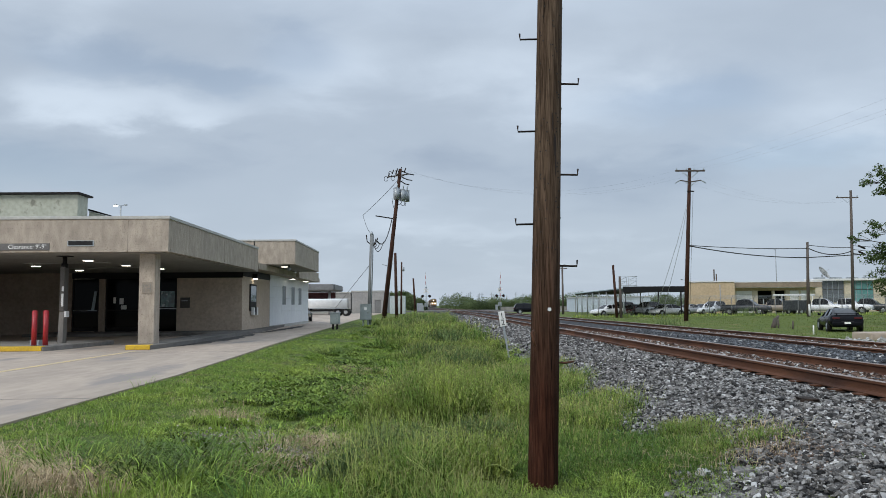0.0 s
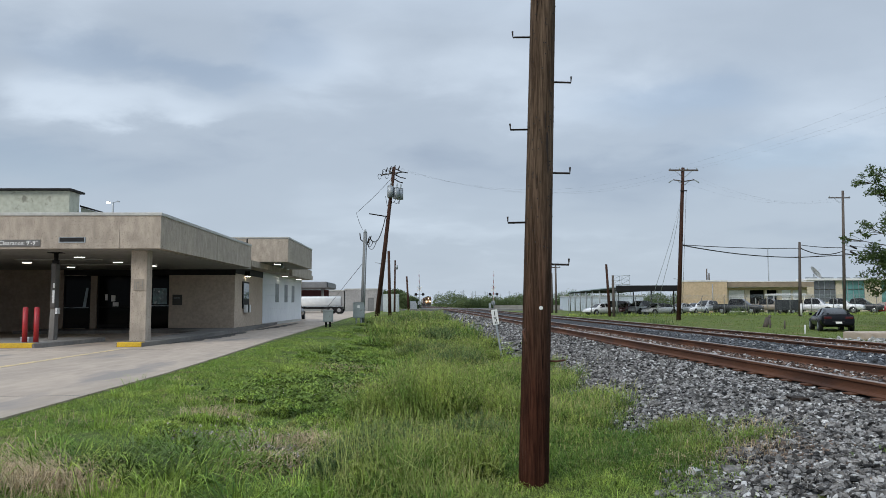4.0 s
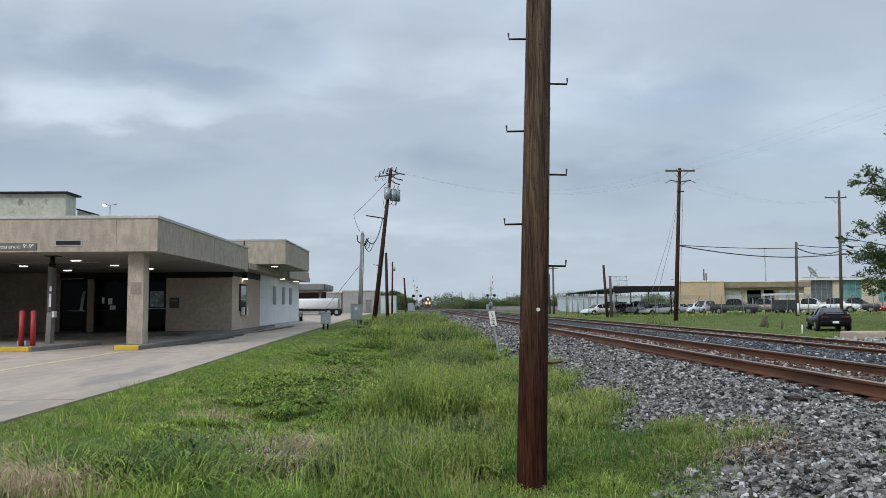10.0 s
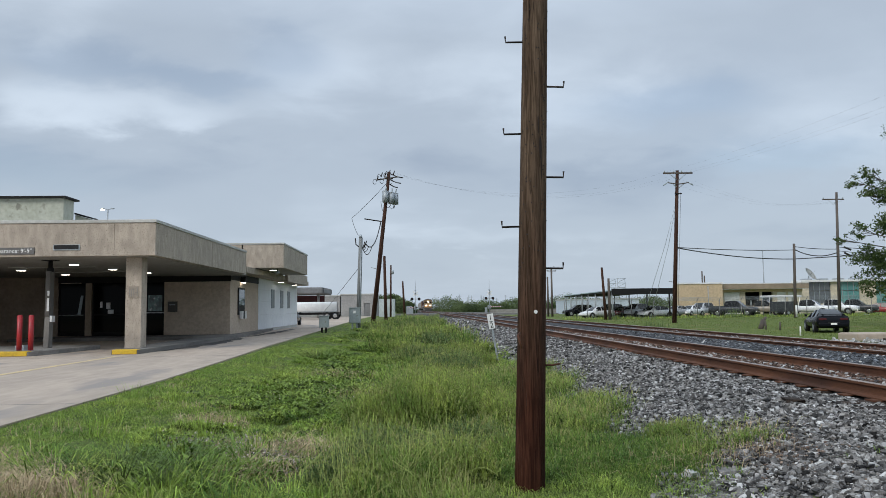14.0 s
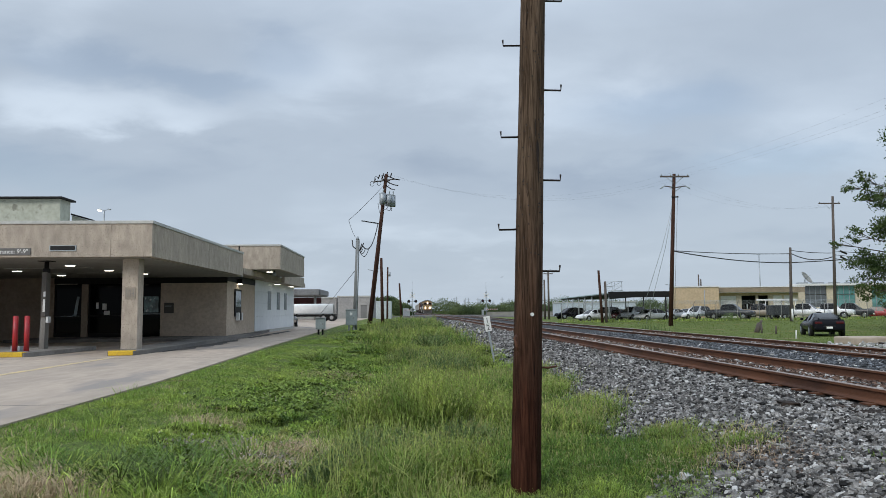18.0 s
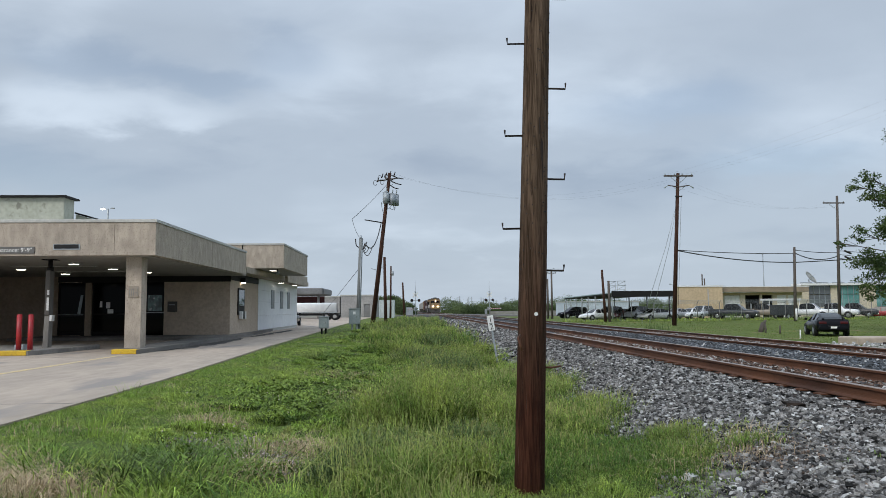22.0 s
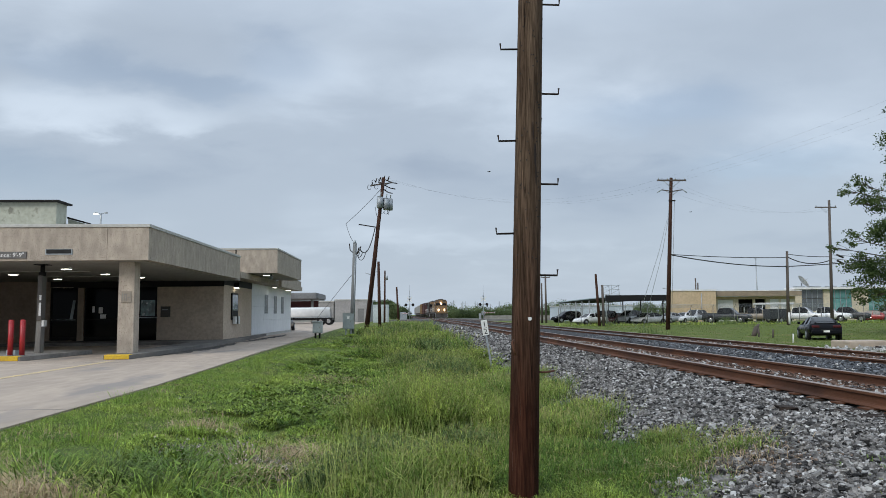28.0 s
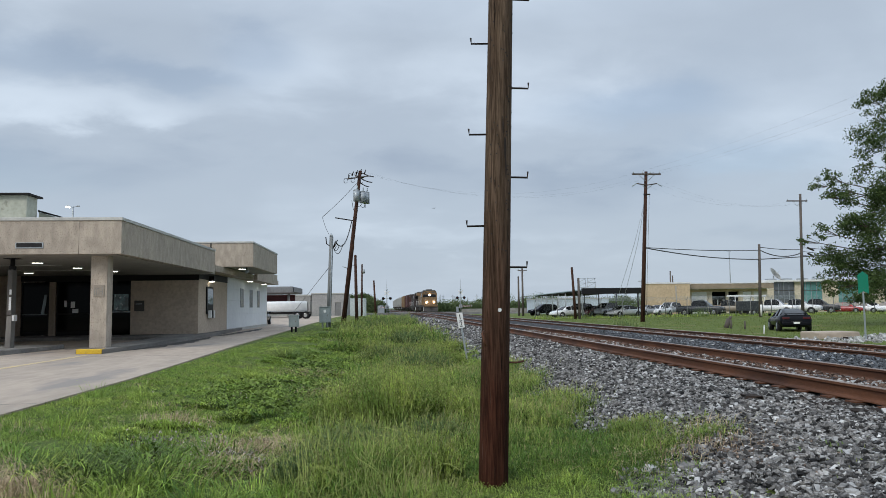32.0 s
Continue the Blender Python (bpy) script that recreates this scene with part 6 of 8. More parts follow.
for px_, h in ((1252, 60), (1256, 52)):
    cross_pole((px_ - 733) / 1300 * 140, 140, 0.2, h * 140 / 1300 + 1.4, [], "dark pole behind the garage")


# ---- leaves ----
def leaves(name, blobs, count, size, material, seed, parent=None, shell=0.45):
    """Small leaf cards in clumps: each blob is (x, y, z, rx, ry, rz)."""
    rng = np.random.RandomState(seed)
    vol = np.array([b[3] * b[4] * b[5] for b in blobs]) ** 0.75
    pick = rng.choice(len(blobs), count, p=vol / vol.sum())
    B = np.array(blobs, float)[pick]
    d = rng.normal(size=(count, 3))
    d /= np.linalg.norm(d, axis=1)[:, None]
    rad = (shell + (1 - shell) * rng.rand(count)) ** 0.7
    c = B[:, :3] + d * B[:, 3:] * rad[:, None] * (1 + 0.10 * rng.normal(size=count))[:, None]
    u = rng.normal(size=(count, 3))
    u /= np.linalg.norm(u, axis=1)[:, None]
    v = np.cross(u, rng.normal(size=(count, 3)))
    v /= np.linalg.norm(v, axis=1)[:, None]
    s = size * (0.6 + 0.8 * rng.rand(count))[:, None]
    quad = np.stack([c - u * s, c - v * s * 0.45, c + u * s, c + v * s * 0.45], 1).reshape(-1, 3)
    faces = np.arange(count * 4).reshape(-1, 4)
    return raw(name, quad.tolist(), faces.tolist(), material, parent)


def tree(x, y, z, h, spread, seed, count, label, trunk_r=0.35, low=0.18, size=0.2):
    rng = random.Random(seed)
    t = thing("tree", pose(x, y, z), label, "tree")
    part("trunk", bent([(0, 0, -0.2), (0.1, 0.05, h * 0.2), (0.0, 0.1, h * 0.4)], trunk_r, 10), BARK, t)
    blobs = []
    bm = bmesh.new()
    for i in range(16):
        a = 2 * math.pi * i / 16 * 2.4 + rng.uniform(-0.3, 0.3)
        f = 0.25 + 0.75 * (i / 15)
        zz = h * (low + (0.92 - low) * f)
        r = spread * (1.0 - 0.55 * abs(f - 0.4)) * rng.uniform(0.45, 0.95)
        p = Vector((r * math.cos(a), r * math.sin(a), zz))
        q = Vector((0, 0.1, h * (0.15 + 0.4 * f)))
        tube(q, q.lerp(p, 0.55) + Vector((0, 0, 0.3)), trunk_r * 0.4, trunk_r * 0.22, 7, bm)
        tube(q.lerp(p, 0.55) + Vector((0, 0, 0.3)), p, trunk_r * 0.2, trunk_r * 0.06, 6, bm)
        for k in range(4):
            s = spread * rng.uniform(0.13, 0.27)
            o = Vector((rng.uniform(-1, 1), rng.uniform(-1, 1), rng.uniform(-0.7, 0.8))) * spread * 0.24
            blobs.append((*(p + o), s, s, s * 0.7))
    part("branchwork", bm, BARK, t)
    c = leaves("crown", blobs, count, size, LEAF, seed, t, 0.15)
    return t


def lot_tree():
    t = thing("tree", pose(42.4, 49.0, -0.1), "large leafy broad-crowned tree over the lot's corner", "tree")
    rng = random.Random(12)
    part("trunk", bent([(0, 0, -0.2), (0.15, 0.05, 3.2), (-0.1, 0.1, 6.5), (0.2, 0, 10)], 0.36, 10), BARK, t)
    tips = [(-6.0, 15.7, 1.2), (-5.4, 13.2, 1.1), (-5.6, 11.4, 0.9), (-9.5, 9.5, 0.9), (-10.9, 9.2, 0.45), (-8.4, 8.1, 1.5), (-7.3, 9.7, 1.5), (-9.7, 7.0, 1.0), (-11.4, 6.6, 0.7),
            (-12.2, 6.1, 0.45), (-10.1, 5.1, 1.4), (-8.2, 5.5, 1.7), (-10.7, 3.6, 0.9), (-9.0, 3.6, 1.2), (-7.4, 4.2, 1.8), (-4.6, 13.5, 1.6), (-5.8, 8.0, 2.0), (-5.2, 17.0, 1.3),
            (-10.3, 2.7, 0.9), (-9.3, 2.4, 1.1), (-8.2, 2.7, 1.2), (-7.2, 3.0, 1.4), (-11.5, 10.2, 0.5), (-10.6, 10.4, 0.7), (-9.0, 6.6, 1.2), (-7.0, 16.4, 0.7), (-7.2, 14.9, 0.7), (-7.2, 13.2, 0.65), (-7.3, 11.6, 0.7)]
    tips += [(rng.uniform(-2.5, 8), rng.uniform(5, 18), rng.uniform(1.2, 2.2)) for k in range(22)]
    blobs = []
    bm = bmesh.new()
    for dx, z, r in tips:
        dy = rng.uniform(-1.5, 1.5) if dx < -4 else rng.uniform(-6, 6)
        p = Vector((dx, dy, z))
        q = Vector((0, 0, max(2.5, min(9.5, z - 0.35 * abs(dx)))))
        m = q.lerp(p, 0.55) + Vector((0, 0, 0.5))
        tube(q, m, 0.13, 0.07, 7, bm)
        tube(m, p, 0.06, 0.015, 6, bm)
        for k in range(7):
            o = Vector((rng.uniform(-1, 1), rng.uniform(-1, 1), rng.uniform(-0.8, 0.8))) * r * 0.9
            s = r * rng.uniform(0.28, 0.5)
            blobs.append((*(p + o), s * 1.15, s * 1.15, s * 0.75))
            tube(p - (p - m) * 0.2, p + o, 0.02, 0.008, 5, bm)
    part("branchwork", bm, BARK, t)
    leaves("crown", [(a, b, c, d * 1.25, e * 1.25, f * 1.35) for a, b, c, d, e, f in blobs], 98000, 0.09, LEAF, 12, t, 0.1)


lot_tree()


def hedge(name, label, spots, count, size, seed):
    t = leaves(name, spots, count, size, BUSH, seed, None, 0.5)
    tagged(t, label, "trees", kind="stuff")


rng_h = random.Random(8)
far = []
for i in range(170):
    f = i / 169
    x = 9 + 190 * f
    y = 300 + 60 * rng_h.random()
    h = 4.6 + 3.4 * noise.noise((f * 17, 0, 3)) + 2.0 * rng_h.random() ** 2
    far.append((x, y, h * 0.4, 2.6 + 1.6 * rng_h.random(), 3.0, h * 0.6))
hedge("tree_line", "distant dark green scrub and trees beyond the tracks", far, 105000, 0.25, 4)
far = []
for i in range(60):
    f = i / 59
    far.append((-150 + 148 * f + rng_h.uniform(-2, 2) - 6, 330 + 40 * rng_h.random(), 3.0, 4.5, 4, 3.5 + 1.5 * rng_h.random()))
hedge("tree_line", "distant dark scrub behind the warehouses", far, 25000, 0.36, 5)
near_b = [(-6.6 + 1.25 * i + rng_h.uniform(-0.5, 0.5), 163 + rng_h.uniform(-4, 4), 2.2 + 1.0 * math.sin(i * 0.8 + 0.6), 1.7, 2.2, 1.8) for i in range(6)]
hedge("bushes", "dark green bushes beside the crossing road", near_b, 22000, 0.14, 6)
low_b = [(13.5 + 2.2 * i, 215 + rng_h.uniform(-8, 8), 0.9 + 0.4 * rng_h.random(), 2.2, 2.5, 1.3 + 0.6 * rng_h.random()) for i in range(18)]
hedge("bushes", "green scrub beside the tracks past the crossing", low_b, 42000, 0.17, 7)

# ---- the freight train ----
LOCO_YELLOW = mat("loco_yellow", (0.23, 0.14, 0.068), (0.16, 0.10, 0.05), 0.8, 0.5, spots=(0.2, 0.11, 0.04), spot_scale=1.5, spot_at=0.66)
LOCO_DARK = mat("loco_roof_grey", (0.09, 0.085, 0.08), (0.06, 0.055, 0.05), 1, 0.7)
LOCO_RED = mat("oxide_red_paint", (0.065, 0.026, 0.024), (0.085, 0.028, 0.024), 0.8, 0.7)
CAR_TAN = mat("tan_boxcar_paint", (0.24, 0.155, 0.075), (0.19, 0.12, 0.06), 0.6, 0.7, spots=(0.18, 0.10, 0.05), spot_scale=1, spot_at=0.64)
HOPPER = mat("hopper_grey_paint", (0.34, 0.345, 0.34), (0.28, 0.285, 0.28), 0.6, 0.6, spots=(0.25, 0.23, 0.2), spot_scale=1.2, spot_at=0.66)
TRUCK = mat("bogie_grime", (0.045, 0.038, 0.032), (0.03, 0.026, 0.022), 3, 0.9)
LOCO_BLACK = mat("sooty_loco_paint", (0.05, 0.034, 0.030), (0.03, 0.022, 0.020), 0.8, 0.7)
HEADLIGHT = mat("headlight_glow", (1.0, 0.82, 0.55), (1.0, 0.82, 0.55), 1, 0.3, emit=40.0, grain=0)


def bogie(t, y, axles, r=0.5, wide=0.1):
    b = part("bogie", box(-1.15, y - axles * 0.85, 0.45, 1.15, y + axles * 0.85, 0.85, 0.05), TRUCK, t)
    for i in range(axles):
        ay = y + (i - (axles - 1) / 2) * 1.8
        for s in (-1, 1):
            part("wheel", tube((s * 0.70, ay, r), (s * 0.82, ay, r), r, r, 20), TRUCK, b)
            part("journal_box", box(s * 1.16 - 0.06, ay - 0.15, 0.4, s * 1.16 + 0.06, ay + 0.15, 0.65, 0.01), TRUCK, b)


def locomotive(name, body, label, lit):
    t = thing(name, pose(FAR_X, 200, RAIL_Z), label, "locomotive")
    L = 22.3
    part("frame", box(-1.5, 0.6, 1.05, 1.5, L - 0.6, 1.45, 0.03), TRUCK, t)
    part("pilot", prism([(-1.45, 0.12), (1.45, 0.12), (1.5, 1.3), (-1.5, 1.3)], 0.25, 0.62), TRUCK if not lit else LOCO_DARK, t, "dark pilot plate")
    part("anticlimber", box(-1.45, 0.0, 1.15, 1.45, 0.6, 1.5, 0.05), body, t)
    part("coupler", box(-0.15, -0.35, 0.75, 0.15, 0.3, 1.0, 0.04), TRUCK, t)
    part("nose", prism([(-1.05, 1.5), (1.05, 1.5), (1.05, 2.75), (0.75, 3.1), (-0.75, 3.1), (-1.05, 2.75)], 0.95, 2.6), body, t, "short sloping nose")
    part("nose_door", box(0.25, 0.92, 1.6, 0.8, 0.948, 2.8, 0.01), body, t)
    cab = part("cab", prism([(-1.58, 1.5), (1.58, 1.5), (1.58, 3.9), (1.15, 4.45), (-1.15, 4.45), (-1.58, 3.9)], 2.6, 5.3), body, t)
    for x0, x1 in ((-1.4, -0.08), (0.08, 1.4)):
        part("windscreen", prism([(x0, 3.15), (x1, 3.15), (x1 * 0.92, 3.72), (x0 * 0.92, 3.72)], 2.56, 2.597), CAR_GLASS, cab)
    for s in (-1, 1):
        part("side_window", box(s * 1.6 - 0.015, 3.2, 3.05, s * 1.6 + 0.015, 4.7, 3.85), CAR_GLASS, cab)
    part("cab_roof", prism([(-1.55, 4.02), (-1.15, 4.47), (1.15, 4.47), (1.55, 4.02), (1.2, 4.62), (-1.2, 4.62)], 2.5, 5.4), LOCO_DARK, t, "dark grey cab roof")
    part("roof_air_unit", box(-0.6, 3.3, 4.6, 0.6, 4.6, 4.82, 0.05), LOCO_DARK, t)
    part("horn", bent([(0.3, 5.0, 4.5), (0.3, 5.0, 4.85), (0.3, 4.5, 4.9)], 0.06), LOCO_DARK, t)
    part("hood", prism([(-0.95, 1.45), (0.95, 1.45), (0.95, 3.5), (0.7, 3.85), (-0.7, 3.85), (-0.95, 3.5)], 5.3, 16.8), body, t)
    part("hood_roof", box(-0.72, 5.6, 3.852, 0.72, 16.6, 4.1, 0.05), LOCO_DARK, t)
    part("exhaust", box(-0.35, 9.0, 4.1, 0.35, 10.2, 4.5, 0.05), LOCO_DARK, t)
    part("radiator", prism([(-1.0, 1.45), (1.0, 1.45), (1.0, 3.6), (1.55, 3.8), (1.55, 4.3), (-1.55, 4.3), (-1.55, 3.8), (-1.0, 3.6)], 16.8, 21.3), body, t)
    part("radiator_grille", box(-1.5, 17.0, 4.302, 1.5, 21.1, 4.5, 0.03), LOCO_DARK, t)
    for k in range(7):
        for s in (-1, 1):
            part("hood_door", box(s * 0.97 - 0.015, 5.9 + k * 1.5, 1.7, s * 0.97 + 0.015, 7.2 + k * 1.5, 3.5, 0.01), body, t)
    part("fuel_tank", box(-1.4, 8.0, 0.35, 1.4, 14.0, 1.04, 0.12), TRUCK, t)
    for s in (-1, 1):
        part("walkway", box(s * 1.2 - 0.3, 5.3, 1.452, s * 1.2 + 0.3, 21.5, 1.5), LOCO_DARK, t)
        part("handrail", bent([(s * 1.45, 5.4, 2.45), (s * 1.45, 21.4, 2.45)], 0.025, 6), WHITE, t)
        for k in range(8):
            part("stanchion", tube((s * 1.45, 5.5 + 2.25 * k, 1.5), (s * 1.45, 5.5 + 2.25 * k, 2.45), 0.02, 0.02, 6), WHITE, t)
        part("step_well", box(s * 1.4 - 0.12, 0.3, 0.3, s * 1.4 + 0.12, 0.7, 1.2, 0.02), WHITE, t)
        part("grab_rail", bent([(s * 1.35, 0.2, 1.5), (s * 1.35, 0.2, 2.5), (s * 0.6, 0.25, 2.5)], 0.025, 6), WHITE, t)
        part("number_board", box(s * 0.75 - 0.3, 2.52, 4.0, s * 0.75 + 0.3, 2.55, 4.2), LOCO_DARK, t)
    if lit:
        part("headlight", tube((0, 2.45, 3.62), (0, 2.57, 3.62), 0.17, 0.17, 16), HEADLIGHT, t, "glowing warm headlight")
        for s in (-1, 1):
            part("ditch_light", tube((s * 0.74, 0.82, 2.05), (s * 0.74, 0.97, 2.05), 0.17, 0.17, 16), HEADLIGHT, t, "glowing warm ditch light")
    bogie(t, 4.2, 3)
    bogie(t, 18.1, 3)
    return t


def boxcar(body, label):
    t = thing("boxcar", pose(FAR_X, 260, RAIL_Z), label, "freight car", "freight cars of the train")
    L = 17.0
    part("body", box(-1.55, 0.5, 1.1, 1.55, L - 0.5, 4.5, 0.06), body, t)
    part("roof", prism([(-1.56, 4.48), (1.56, 4.48), (0, 4.75)], 0.45, L - 0.45), HOPPER, t)
    for s in (-1, 1):
        part("sliding_door", box(s * 1.57 - 0.02, 6.6, 1.2, s * 1.57 + 0.02, 9.8, 4.3, 0.01), body, t)
        for k in range(13):
            if 5.5 < 1.2 + k * 1.22 < 10:
                continue
            part("side_rib", box(s * 1.57 - 0.04, 1.15 + k * 1.22, 1.2, s * 1.57 + 0.04, 1.25 + k * 1.22, 4.4), body, t)
        part("ladder", box(s * 1.6 - 0.02, 0.7, 1.2, s * 1.6 + 0.02, 1.1, 4.4), TRUCK, t)
    bogie(t, 2.6, 2, 0.42)
    bogie(t, L - 2.6, 2, 0.42)
    return t


def hopper(body, label):
    t = thing("hopper_car", pose(FAR_X, 280, RAIL_Z), label, "freight car", "freight cars of the train")
    L = 17.5
    part("body", prism([(-1.2, 1.4), (1.2, 1.4), (1.6, 2.3), (1.6, 4.2), (1.2, 4.6), (-1.2, 4.6), (-1.6, 4.2), (-1.6, 2.3)], 1.6, L - 1.6), body, t)
    part("roof_walk", box(-0.5, 1.2, 4.62, 0.5, L - 1.2, 4.75), HOPPER, t)
    for k in range(9):
        for s in (-1, 1):
            part("side_post", box(s * 1.6 - 0.05, 2.0 + 1.65 * k, 1.5, s * 1.6 + 0.05, 2.12 + 1.65 * k, 4.2), body, t)
    for k in range(3):
        y = 4.4 + k * 4.3
        part("discharge_chute", prism([(y - 1.7, 1.45), (y + 1.7, 1.45), (y + 0.5, 0.55), (y - 0.5, 0.55)], -1.0, 1.0, "YZ"), body, t)
    for ye in (0.6, L - 0.6):
        part("end_sill", box(-1.45, ye - 0.3, 1.0, 1.45, ye + 0.3, 1.4, 0.03), TRUCK, t)
    bogie(t, 2.2, 2, 0.42)
    bogie(t, L - 2.2, 2, 0.42)
    return t


train = [(0.0, 22.3, locomotive("lead_locomotive", LOCO_YELLOW, "yellow freight locomotive with dark roof and lit headlights", True)),
         (23.3, 22.3, locomotive("second_locomotive", LOCO_BLACK, "sooty dark second locomotive", False)),
         (46.8, 17.0, boxcar(LOCO_RED, "weathered dark red steel boxcar")),
         (64.6, 17.0, boxcar(CAR_TAN, "weathered tan steel boxcar"))]
first = hopper(HOPPER, "pale grey covered hopper car")
train.append((82.8, 17.5, first))
for k in range(1, 7):
    train.append((82.8 + 18.6 * k, 17.5, copy_thing(first, pose(FAR_X, 300, RAIL_Z))))


def train_front(t):
    return 152.5 + 7.7 * (32.0 - t)


def train_rows(offset, length):
    rows = []
    for t in (0, 4, 8, 12, 16, 20, 24, 28, 32):
        y0 = train_front(t) + offset
        xa, xb = FAR_X + drift(y0 + 3), FAR_X + drift(y0 + length - 3)
        yaw = math.degrees(math.atan2(-(xb - xa), length - 6))
        rows.append((t, pose(xa + (xb - xa) * -3 / (length - 6), y0, RAIL_Z, 0, 0, yaw)))
    return rows


# ---- birds ----
def bird():
    t = thing("bird", pose(0, 0, 10), "small dark bird flying past", "bird", "birds in the sky")
    bm = ball((0, 0, 0), 0.05, 1, None, (1.9, 0.8, 0.7))
    ball((0.1, 0, 0.02), 0.03, 1, bm)
    part("body", bm, BLACK, t)
    for s in (-1, 1):
        part("wing", prism([(-0.05, 0), (0.05, 0), (0.03, s * 0.14), (-0.03, s * 0.17)], 0.0, 0.012, "XY"), BLACK, t)
    part("tail", prism([(-0.08, -0.015), (-0.08, 0.015), (-0.16, 0.03), (-0.16, -0.03)], -0.005, 0.005, "XY"), BLACK, t)
    return t


BIRDS = [bird(), bird(), bird()]

# ---- grass, weeds and stones ----
RNG = np.random.RandomState(11)


def heights(x, y):
    return np.array([ground_z(a, b) for a, b in zip(x.tolist(), y.tolist())])


def trod(x, y):
    """How much of its height the grass keeps by the pole."""
    return 1 - 0.55 * np.exp(-((x - 0.99) / 0.55) ** 4 - ((y - 5.8) / 0.75) ** 4)


def blades(name, x, y, h, w, lean, material, label, z0=None, head=None, bow=0.5):
    """Each blade: a bent strip of two pieces that ends in a point."""
    n = len(x)
    # trodden short before the pole
    h = h * trod(x, y) if z0 is None else h
    a = RNG.rand(n) * 2 * math.pi if head is None else head
    z = heights(x, y) - 0.015 if z0 is None else z0
    dx, dy = np.cos(a), np.sin(a)
    f = a + math.pi / 2 + RNG.uniform(-0.7, 0.7, n)
    sx, sy = np.cos(f) * w / 2, np.sin(f) * w / 2
    mid, tip = lean * h * (1 - bow) * 0.6, lean * h
    zm, zt = h * 0.6, h * np.clip(1 - 0.32 * lean, 0.25, 1)
    P = np.empty((n, 5, 3))
    P[:, 0] = np.stack([x - sx, y - sy, z], 1)
    P[:, 1] = np.stack([x + sx, y + sy, z], 1)
    P[:, 2] = np.stack([x + dx * mid + sx * 0.8, y + dy * mid + sy * 0.8, z + zm], 1)
    P[:, 3] = np.stack([x + dx * mid - sx * 0.8, y + dy * mid - sy * 0.8, z + zm], 1)
    P[:, 4] = np.stack([x + dx * tip, y + dy * tip, z + zt], 1)
    i = np.arange(n)[:, None] * 5
    quads = (i + [0, 1, 2, 3]).tolist()
    tris = (i + [3, 2, 4]).tolist()
    ob = raw(name, P.reshape(-1, 3).tolist(), quads + tris, material)
    if label:
        tagged(ob, label, "grass", kind="stuff")
    return ob


def scatter(n, x0, x1, y0, y1, keep=None, power=1.0):
    """Points thicker towards the near end; keep(x, y) gives the chance that a point stays."""
    x = RNG.uniform(x0, x1, n)
    y = y0 + (y1 - y0) * RNG.rand(n) ** power
    if keep is not None:
        ok = RNG.rand(n) < keep(x, y)
        x, y = x[ok], y[ok]
    return x, y


def patch(x, y, scale, seed):
    """Slow variation over the ground, 0 to 1."""
    return np.array([0.5 + 0.5 * noise.noise((a * scale, b * scale, seed)) for a, b in zip(x.tolist(), y.tolist())])


def step(a, b, v):
    t = np.clip((v - a) / (b - a), 0, 1)
    return t * t * (3 - 2 * t)


def verge_edge(y):
    """Where the grass gives way to the stones."""
    return 2.2 + 0.35 * step(8.6, 10.0, y) + 0.035 * np.clip(y - 8, 0, 14) + 0.6 * np.exp(-((y - 7.4) / 0.8) ** 2) + 0.1 * np.sin(y * 2.3) + 0.06 * np.sin(y * 5.1)


# short grass over the whole verge
def build_lawn():
    for k, (n, y0, y1, w, hs) in enumerate(((20000, -2.0, 4.6, 0.009, 1.0), (150000, 4.6, 12.0, 0.0052, 0.9), (90000, 12.0, 26.0, 0.010, 0.9), (65000, 26.0, 75.0, 0.018, 1.0))):
        def keep(x, y):
            bare = patch(x, y, 0.55, 7.3)
            return (x < verge_edge(y) + 0.1 + RNG.normal(0, 0.22, len(x))) * (x > EDGE_X + (-0.02 * np.maximum(0, y - 14) - 0.04) + RNG.normal(0, 0.04, len(x))) * np.clip(0.35 + 1.3 * bare, 0.15, 1) * (1 - 0.85 * np.exp(-((x + 1.5) / 0.35) ** 2 - ((y - 7.7) / 0.5) ** 2))
        x, y = scatter(n, EDGE_X - 1.3, 4.0, y0, y1, keep)
        p = patch(x, y, 0.8, 1.7)
        right = step(-2.2, -0.4, x)
        edge = step(EDGE_X, EDGE_X + 0.8, x)
        hum = patch(x, y, 3.1, 12.4)
        h = (0.035 + 0.05 * p + 0.085 * right * (0.3 + p)) * (0.35 + 1.3 * hum) * (0.6 + 0.4 * edge) * hs * RNG.uniform(0.6, 1.4, len(x))
        # blades in the hollows mostly take the dark tone, as painted shade
        low = RNG.rand(len(x)) < 0.2 + 0.6 * step(0.5, 0.3, hum)
        for pick, m, q in ((~low, LAWN, 1.0), (low, DARK_SHADED_LEAF, 0.8)):
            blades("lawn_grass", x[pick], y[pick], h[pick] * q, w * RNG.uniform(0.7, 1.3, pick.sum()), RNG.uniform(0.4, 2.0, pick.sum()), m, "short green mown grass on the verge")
    x, y = scatter(9000, -4.4, 2.2, 4.8, 14, lambda x, y: step(0.55, 0.75, patch(x, y, 0.9, 21.0)))
    blades("dry_thatch", x, y, RNG.uniform(0.05, 0.18, len(x)), np.full(len(x), 0.005), RNG.uniform(0.6, 1.6, len(x)), STRAW, "dry brown thatch among the grass")


